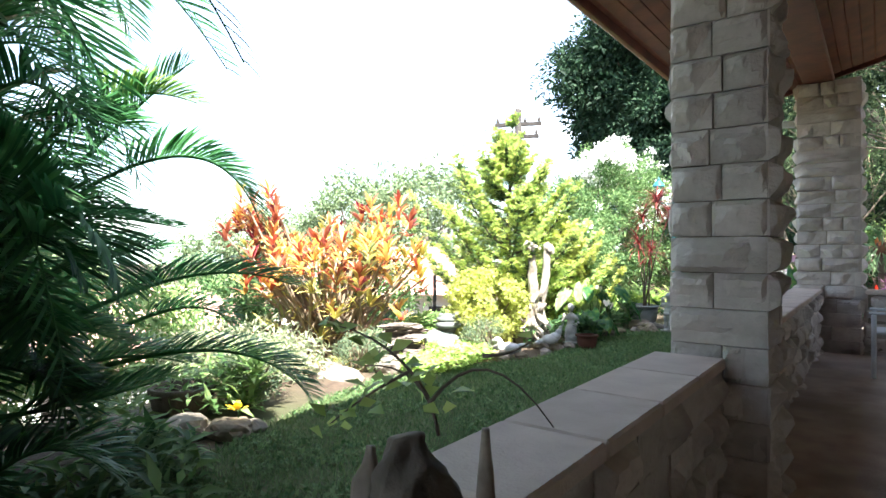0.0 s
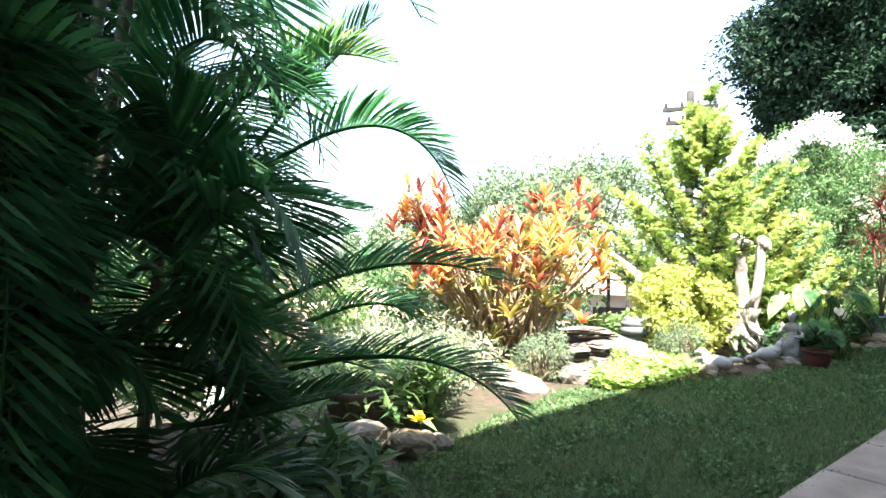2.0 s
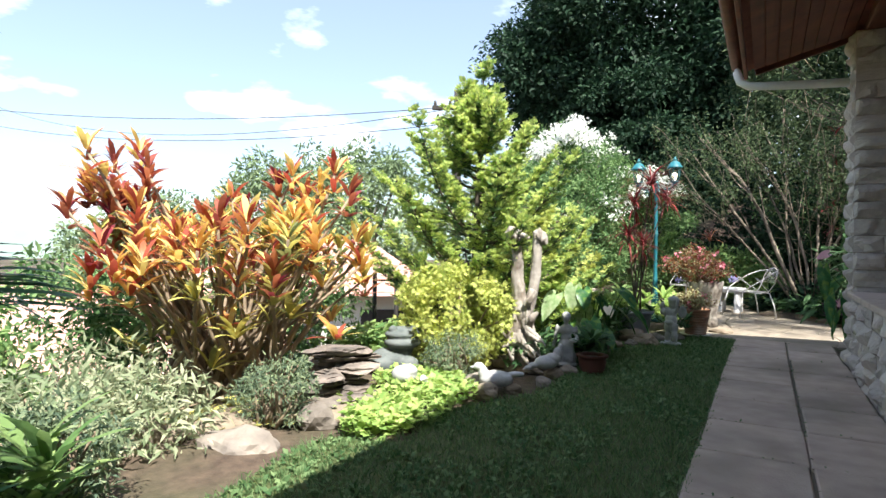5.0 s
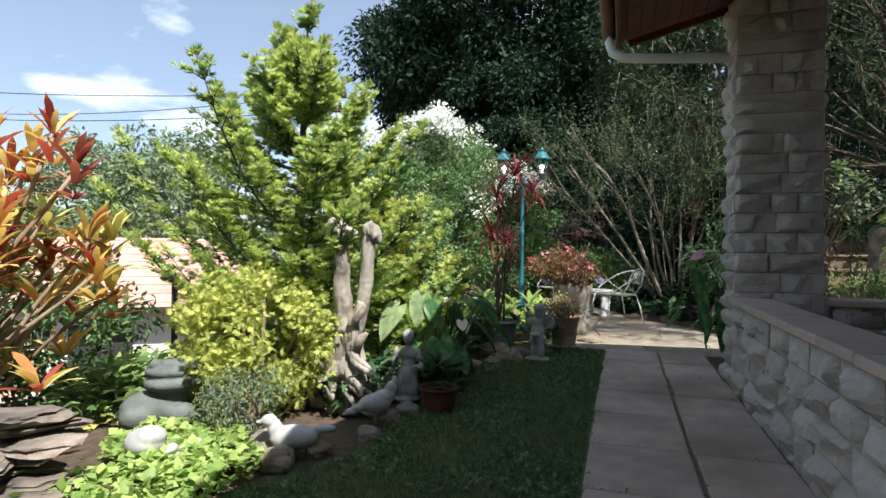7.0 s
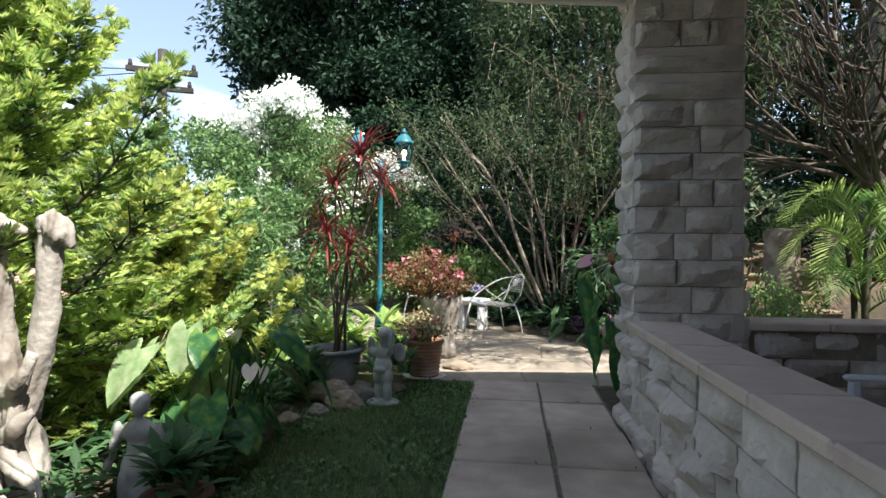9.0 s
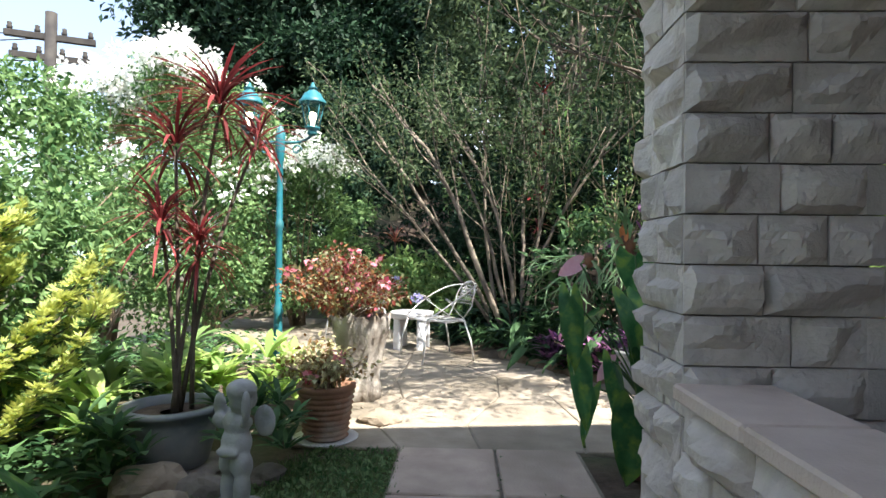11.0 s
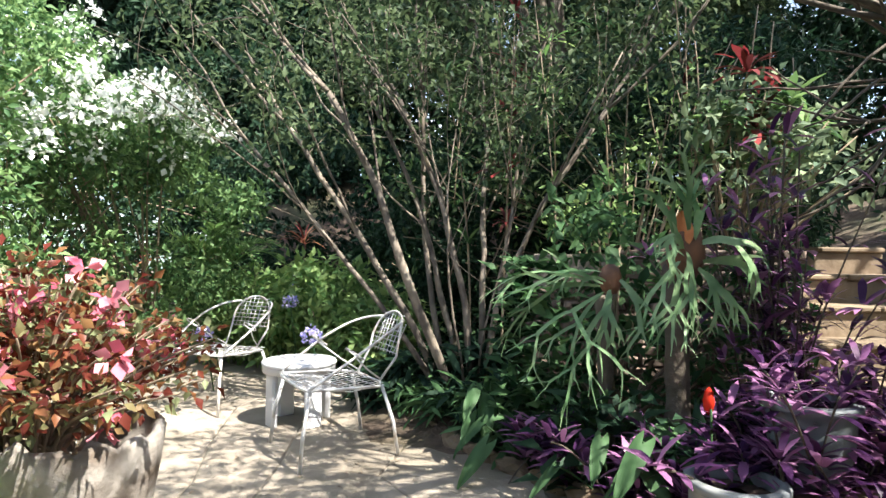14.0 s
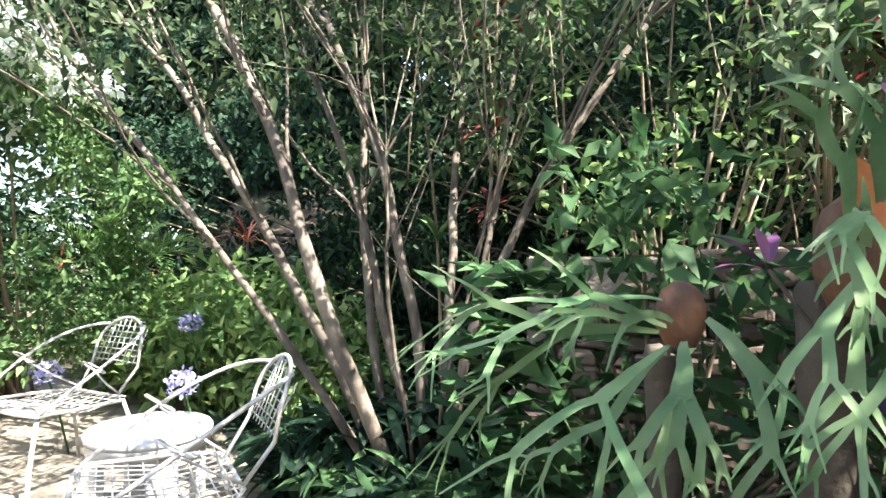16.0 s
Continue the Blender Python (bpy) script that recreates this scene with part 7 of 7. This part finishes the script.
mound("camellia", (1.2, 11.6, 0), [((1.3, 11.2, 1.3), (0.32, 0.32, 0.35), 9)], 40, LEAF, 0.06, "leaf", "small leafy shrub with red and white blossom", 273, ("petal_red", 0.08))

# weeping bottlebrush that shades the patio
g = rng(281)
bbt = thing("bottlebrush_tree", (3.4, 11.7, 0.4), "weeping bottlebrush tree hanging over the patio", "tree")
lines, tips, ways = branches(g, (0, 0, 0), 5, 4.6, 1.3, 3, 0.075, (-3.0, -1.9), 0.05, 4)
wood(lines, "trunk", M["bark_dark"], bbt, 6)
tp = tips[tips[:, 2] > 2.2]
tp = tp[g.random(len(tp)) < np.where(tp[:, 0] > -2.9, 0.8, 1.0)]
# clumps are cut away along the sun's way to light ferns and purple plants
gap = unit(np.array((0.5, -0.42, 1.0)))
GAPS = (((-3.4, -0.25, 0.8), 0.85), ((-3.0, -0.70, 0.2), 0.6))


def clear_of_gaps(q):
    for c, r in GAPS:
        off = q - np.array(c)
        q = q[np.linalg.norm(off - (off @ gap)[:, None] * gap, axis=1) > r]
    return q


tp = clear_of_gaps(tp)
hang, hv = Pile(), []
for q in tp[::2]:
    e = q + np.array((g.normal(0, 0.15), g.normal(0, 0.15), -g.uniform(0.3, 0.7)))
    line = bezier(q, q + (0, 0, 0.05), e, 6)
    hang.add(*tube(line, 0.004, 4))
    hv += list(line[1:])
put("twig", hang.mesh("twig", True), M["twig"], bbt)
# extra clumps and limbs, added to the crown to throw shade on the patio
over = np.concatenate([ball_points(g, 330, (-3.2, -2.3, 3.7), (1.3, 1.1, 0.45), 0.2)[0], ball_points(g, 110, (-3.05, -1.0, 3.7), (0.85, 0.6, 0.4), 0.2)[0]])
arm = Pile()
for q in over[::9]:
    arm.add(*tube(bezier((-1.2, -0.8, 3.0), (-1.9, -1.4, 4.1), q, 8), np.linspace(0.02, 0.005, 8), 5))
put("branch", arm.mesh("branch", True), M["bark_dark"], bbt)
over = clear_of_gaps(over)
tp = np.concatenate([tp, over])
v, f = clump_leaves(g, np.concatenate([tp, np.array(hv)]), 0.16, 9, LEAF_SLIM, 0.095, 0.4)
put("crown", np_mesh("crown", v, f), M["leaf_olive"], bbt)

# white garden chair on the verandah
vc = thing("plastic_chair", (0.2, 6.85, 0.012), "white plastic armchair on the verandah", "chair")
part("seat", bevelled_box(-0.24, 0.2, -0.22, 0.22, 0.40, 0.43, 0.012), M["plastic_white"], vc)
part("backrest", bevelled_box(0.19, 0.22, -0.22, 0.22, 0.42, 0.80, 0.012), M["plastic_white"], vc)
for sy in (-1, 1):
    part("armrest", bevelled_box(-0.27, 0.22, sy * 0.245 - 0.025, sy * 0.245 + 0.025, 0.585, 0.61, 0.01), M["plastic_white"], vc)
    for x in (-0.23, 0.2):
        part("leg", bevelled_box(x - 0.02, x + 0.02, sy * 0.245 - 0.02, sy * 0.245 + 0.02, 0, 0.586 if x < 0 else 0.5, 0.008), M["plastic_white"], vc)

# driftwood with a young plant at the end of the coping
ped = tagged(part("pedestal", bevelled_box(-0.70, -0.45, 0.57, 0.83, 0, 0.72, 0.012), M["stone"]), "square stone pedestal at the end of the wall", "pedestal")
dp = thing("driftwood_planter", (-0.555, 0.70, 0.722), "gnarled driftwood with a leafy sprig on a pedestal", "driftwood")
put("wood", Pile().add(*limb([(0.0, -0.03, 0.0), (-0.01, -0.02, 0.11), (-0.03, -0.02, 0.2)], [0.10, 0.085, 0.03], 41, 20, 0.5)).mesh("wood", True), M["bark_dark"], dp)
put("wood", Pile().add(*limb([(-0.06, -0.08, -0.01), (-0.075, -0.06, 0.1), (-0.08, -0.05, 0.18)], [0.045, 0.04, 0.012], 42, 20, 0.5)).mesh("wood", True), M["bark"], dp)
put("wood", Pile().add(*limb([(0.09, 0.03, 0.0), (0.085, 0.035, 0.12), (0.09, 0.03, 0.22)], [0.026, 0.017, 0.007], 43, 20, 0.4)).mesh("wood", True), M["bark"], dp)
rk = tagged(part("rock", rough_rock(None, (0.042, 0.04, 0.035), 77), M["rock_tan"]), "round brown stone on the pedestal", "rock")
rk.matrix_basis = pose(-0.5, 0.78, 0.755)
dp.scale = (0.95, 0.95, 0.95)
g = rng(291)
tw, lv = Pile(), []
for pts in (((0.02, 0.01, 0.2), (0.0, 0.0, 0.32), (-0.18, -0.02, 0.30)), ((0.0, 0.0, 0.26), (-0.08, -0.03, 0.36), (-0.26, -0.06, 0.37)), ((0.0, 0.0, 0.25), (0.10, 0.08, 0.38), (0.24, 0.14, 0.22)), ((-0.05, -0.01, 0.3), (-0.15, -0.05, 0.26), (-0.24, -0.08, 0.20)), ((0.10, 0.07, 0.33), (0.16, 0.1, 0.33), (0.2, 0.13, 0.36))):
    line = bezier(*(np.array(q) * np.array((0.72, 0.72, 1.0)) for q in pts), 9)
    tw.add(*tube(line, np.linspace(0.0035, 0.0012, 9), 5))
    if pts[2][0] < 0.1:
        lv += [line[k] + g.normal(size=3) * 0.012 for k in (1, 2, 2, 3, 3, 4, 4, 5, 5, 6, 6, 7, 7, 8, 8, 8)]
lv += [np.array((0.14, 0.09, 0.36)), np.array((0.03, 0.02, 0.27))]
put("twig", tw.mesh("twig", True), M["bark_dark"], dp)
lv = np.array(lv)
v, f = scatter(leaf_shape(0.7, 0.1, 0.12), lv, np.stack([g.normal(size=len(lv)), g.normal(size=len(lv)), g.uniform(-0.2, 0.8, len(lv))], -1), np.array((0, -0.4, 0.8)) + 0.4 * g.normal(size=lv.shape), g.uniform(0.028, 0.045, len(lv)))
put("leaves", np_mesh("leaves", v, f), M["lime"], dp)

# ---- the distance ----
def house(at, size, eave, ridge, rz, label):
    t = thing("house", at, label, "house", "neighbouring houses", rz=rz)
    w, d = size
    part("wall", bevelled_box(-w / 2, w / 2, -d / 2, d / 2, -1, eave, 0.02), M["wall_white"], t)
    bm = bmesh.new()
    o = 0.4
    q = [(-w / 2 - o, -d / 2 - o, eave - 0.1), (w / 2 + o, -d / 2 - o, eave - 0.1), (w / 2 + o, d / 2 + o, eave - 0.1), (-w / 2 - o, d / 2 + o, eave - 0.1), (-w / 2 + d * 0.3, 0, ridge), (w / 2 - d * 0.3, 0, ridge)]
    vs = [bm.verts.new(c) for c in q]
    for fc in ((0, 1, 5, 4), (1, 2, 5), (2, 3, 4, 5), (3, 0, 4), (3, 2, 1, 0)):
        bm.faces.new([vs[i] for i in fc])
    rf = part("roof", bm, M["tile"], t)
    for k in range(9):
        s = (k + 0.5) / 9
        a, b = np.array(q[0]) * (1 - s) + np.array(q[4]) * s, np.array(q[1]) * (1 - s) + np.array(q[5]) * s
        put("tile_strip", Pile().add(*tube(np.array([a, b]) + (0, 0, 0.004), 0.014, 5)).mesh("tile_strip"), M["tile"], rf)
    for k in range(3):
        x = -w / 2 + w * (k + 0.5) / 3
        part("window", bevelled_box(x - 0.45, x + 0.45, -d / 2 - 0.03, -d / 2 + 0.05, eave - 1.3, eave - 0.4, 0.01), M["dark"], t, "dark window")
    return t


house((-10.6, 11.6, -1.5), (5.0, 4.0), 1.75, 2.75, 35, "neighbour's white house with a pinkish tile roof")
house((-14.0, 7.6, -2.6), (6.0, 4.5), 1.5, 2.6, 60, "white house with a tiled roof down the slope")
house((-26.0, 12.0, -4.6), (9.0, 6.0), 2.6, 4.2, 50, "far house with a tiled roof")
pole = thing("power_pole", (-10.5, 18.5, -1.0), "dark timber power pole with cross-arms and insulators", "power pole")
put("post", Pile().add(*tube([(0, 0, 0), (0, 0, 3.5), (0, 0, 7.3)], [0.16, 0.14, 0.12], 10)).mesh("post", True), M["pole"], pole)
for z, w in ((6.75, 0.85), (6.3, 0.75)):
    arm = part("cross_arm", bevelled_box(-w, w, -0.06, 0.06, -0.07, 0.07, 0.01, pose(0, 0, z, 0, 0, 25)), M["pole"], pole)
    for k in range(4):
        x = -w + 0.1 + k * (2 * w - 0.2) / 3
        v, f = lathe([(0, 0.06), (0.05, 0.07), (0.06, 0.14), (0.04, 0.17), (0.05, 0.22), (0, 0.25)], 10)
        put("insulator", Pile().add(v + np.array((x * math.cos(0.436), x * math.sin(0.436), z)), f).mesh("insulator", True), M["pole"], arm)
put("street_light_arm", Pile().add(*tube(bezier((0, 0, 5.2), (-0.6, -0.3, 5.5), (-1.1, -0.6, 5.4), 8), 0.04, 6)).mesh("street_light_arm", True), M["concrete"], pole)
for k, (z, dz) in enumerate(((5.75, 0.3), (5.25, 0.0), (5.8, 0.1))):
    s = np.linspace(0, 1, 20)
    a, b = np.array((-10.5, 18.5, z)), np.array((-52.0, 22.0 - 6 * k, z + 5.4 + dz))
    pts = a + (b - a) * s[:, None]
    pts[:, 2] -= 1.6 * 4 * s * (1 - s)
    tagged(put("power_cable", Pile().add(*tube(pts, 0.014, 5)).mesh("power_cable", True), M["pole"]), "thin dark overhead cable", "cable", "overhead cables")
fence_posts = ((-5.9, 7.6), (-6.1, 8.4), (-6.3, 9.2))
fence = thing("fence", (-6.0, 8.4, 0), "low metal fence with thin posts below the cypress", "fence")
for x, y in fence_posts:
    z = float(ground_z(x, y))
    put("post", Pile().add(*tube([(x + 6.0, y - 8.4, z), (x + 6.0, y - 8.4, z + 1.15)], 0.03, 8)).mesh("post"), M["pole"], fence)
for h in (0.5, 1.05):
    put("rail", Pile().add(*tube([(x + 6.0, y - 8.4, float(ground_z(x, y)) + h) for x, y in fence_posts], 0.015, 6)).mesh("rail"), M["pole"], fence)
g = rng(301)
hills = Pile()
ang = np.linspace(0.2, 3.6, 60) + math.pi * 0.25
for r, base in ((260, 6.0), (480, 16.0)):
    top = np.array([base + 5 * noise.noise(Vector((a * 3, r, 0))) + 2 * noise.noise(Vector((a * 11, r, 3))) for a in ang])
    v = np.concatenate([np.stack([r * np.cos(ang), r * np.sin(ang), np.full(60, -12.0)], -1), np.stack([(r + 30) * np.cos(ang), (r + 30) * np.sin(ang), top], -1)])
    hills.add(v, [(i, i + 1, i + 61, i + 60) for i in range(59)])
tagged(put("backdrop", hills.mesh("backdrop", True), M["hill"]), "blue-green hills on the horizon, distance haze painted into their colour", "backdrop", kind="structure")

# ---- paving, piece by piece ----
g = rng(401)
for i, (x0, x1) in enumerate(((-1.79, -1.257), (-1.253, -0.80))):
    for k in range(20):
        y0 = 8.13 - 0.645 * (k - 1) - (0.0 if i == 0 else 0.02)
        ob = part("slab", bevelled_box(x0 + 0.005, x1 - 0.005, y0 - 0.645 + 0.007, y0 - 0.007, 0, 0.03, 0.008), M["slab"], path_bed)
        ob.matrix_basis = pose(g.uniform(-0.003, 0.003), g.uniform(-0.004, 0.004), g.uniform(0, 0.005), 0, 0, g.uniform(-0.06, 0.06))
for i, (x0, x1) in enumerate(((-1.79, -1.257), (-1.253, -0.80))):
    ob = part("slab", bevelled_box(x0 + 0.006, x1 - 0.006, 8.787, 9.41, 0, 0.03, 0.007), M["slab"], path_bed)
g = rng(402)
S = 0.62
nodes = {}
def node(i, j):
    if (i, j) not in nodes:
        nodes[i, j] = (-5.6 + i * S + g.uniform(-0.17, 0.17), 9.43 + j * S + (g.uniform(-0.17, 0.17) if j else 0))
    return nodes[i, j]
for i in range(12):
    for j in range(11):
        q = [node(i, j), node(i + 1, j), node(i + 1, j + 1), node(i, j + 1)]
        cx, cy = sum(a[0] for a in q) / 4, sum(a[1] for a in q) / 4
        if not inside(cx, cy, PATIO):
            continue
        bm = bmesh.new()
        lo = [bm.verts.new((cx + (a - cx) * 0.985, cy + (b - cy) * 0.985, 0.0)) for a, b in q]
        md = [bm.verts.new((cx + (a - cx) * 0.985, cy + (b - cy) * 0.985, 0.012)) for a, b in q]
        hi2 = [bm.verts.new((cx + (a - cx) * 0.96, cy + (b - cy) * 0.96, 0.018)) for a, b in q]
        for k in range(4):
            bm.faces.new((lo[k], lo[(k + 1) % 4], md[(k + 1) % 4], md[k]))
            bm.faces.new((md[k], md[(k + 1) % 4], hi2[(k + 1) % 4], hi2[k]))
        bm.faces.new(hi2)
        ob = part("flagstone", bm, M["flag"], patio)
        ob.matrix_basis = pose(0, 0, g.uniform(-0.003, 0.002))
edge_line = [(0.35, 10.60), (-0.02, 11.05), (-0.40, 11.50), (-0.70, 11.93), (-0.98, 12.35), (-1.2, 12.8), (-1.45, 13.2), (-1.7, 13.6), (-2.0, 14.1)]
for k in range(len(edge_line) - 1):
    (xa, ya), (xb, yb) = edge_line[k], edge_line[k + 1]
    for s in (0.0, 0.5):
        x, y = xa + (xb - xa) * s, ya + (yb - ya) * s
        ob = part("kerb_stone", rough_rock(None, (0.14, 0.06, 0.055), 80 + 2 * k + s * 2), M["step_stone"], patio)
        ob.matrix_basis = pose(x, y, 0.03, 0, 0, math.degrees(math.atan2(yb - ya, xb - xa)))
g = rng(403)
at = np.stack([g.uniform(-2.3, 0.2, 160), g.uniform(10.2, 13.2, 160), np.full(160, 0.022)], -1)
v, f = scatter(LEAF, at, np.stack([g.normal(size=160), g.normal(size=160), np.zeros(160)], -1), np.array((0, 0, 1.0)) + 0.2 * g.normal(size=at.shape), g.uniform(0.02, 0.05, 160))
tagged(put("fallen_leaves", np_mesh("fallen_leaves", v, f), M["twig"]), "dry brown leaves scattered on the patio", "leaf litter", kind="stuff")
n = 260
row = g.integers(0, 20, n)
wx = np.where(g.random(n) < 0.4, -1.255 + g.normal(0, 0.006, n), g.uniform(-1.79, -0.82, n))
wy = np.where(np.abs(wx + 1.255) < 0.03, g.uniform(2.0, 9.3, n), 8.13 - 0.645 * (row - 1) + g.normal(0, 0.006, n))
v, f = scatter(LEAF, np.stack([wx, wy, np.full(n, 0.032)], -1), np.stack([g.normal(size=n), g.normal(size=n), g.uniform(0.1, 0.6, n)], -1), np.array((0, 0, 1.0)) + 0.3 * g.normal(size=(n, 3)), g.uniform(0.012, 0.03, n))
tagged(put("joint_weeds", np_mesh("joint_weeds", v, f), M["leaf"]), "tiny green weeds in the joints of the path", "weeds", kind="stuff")
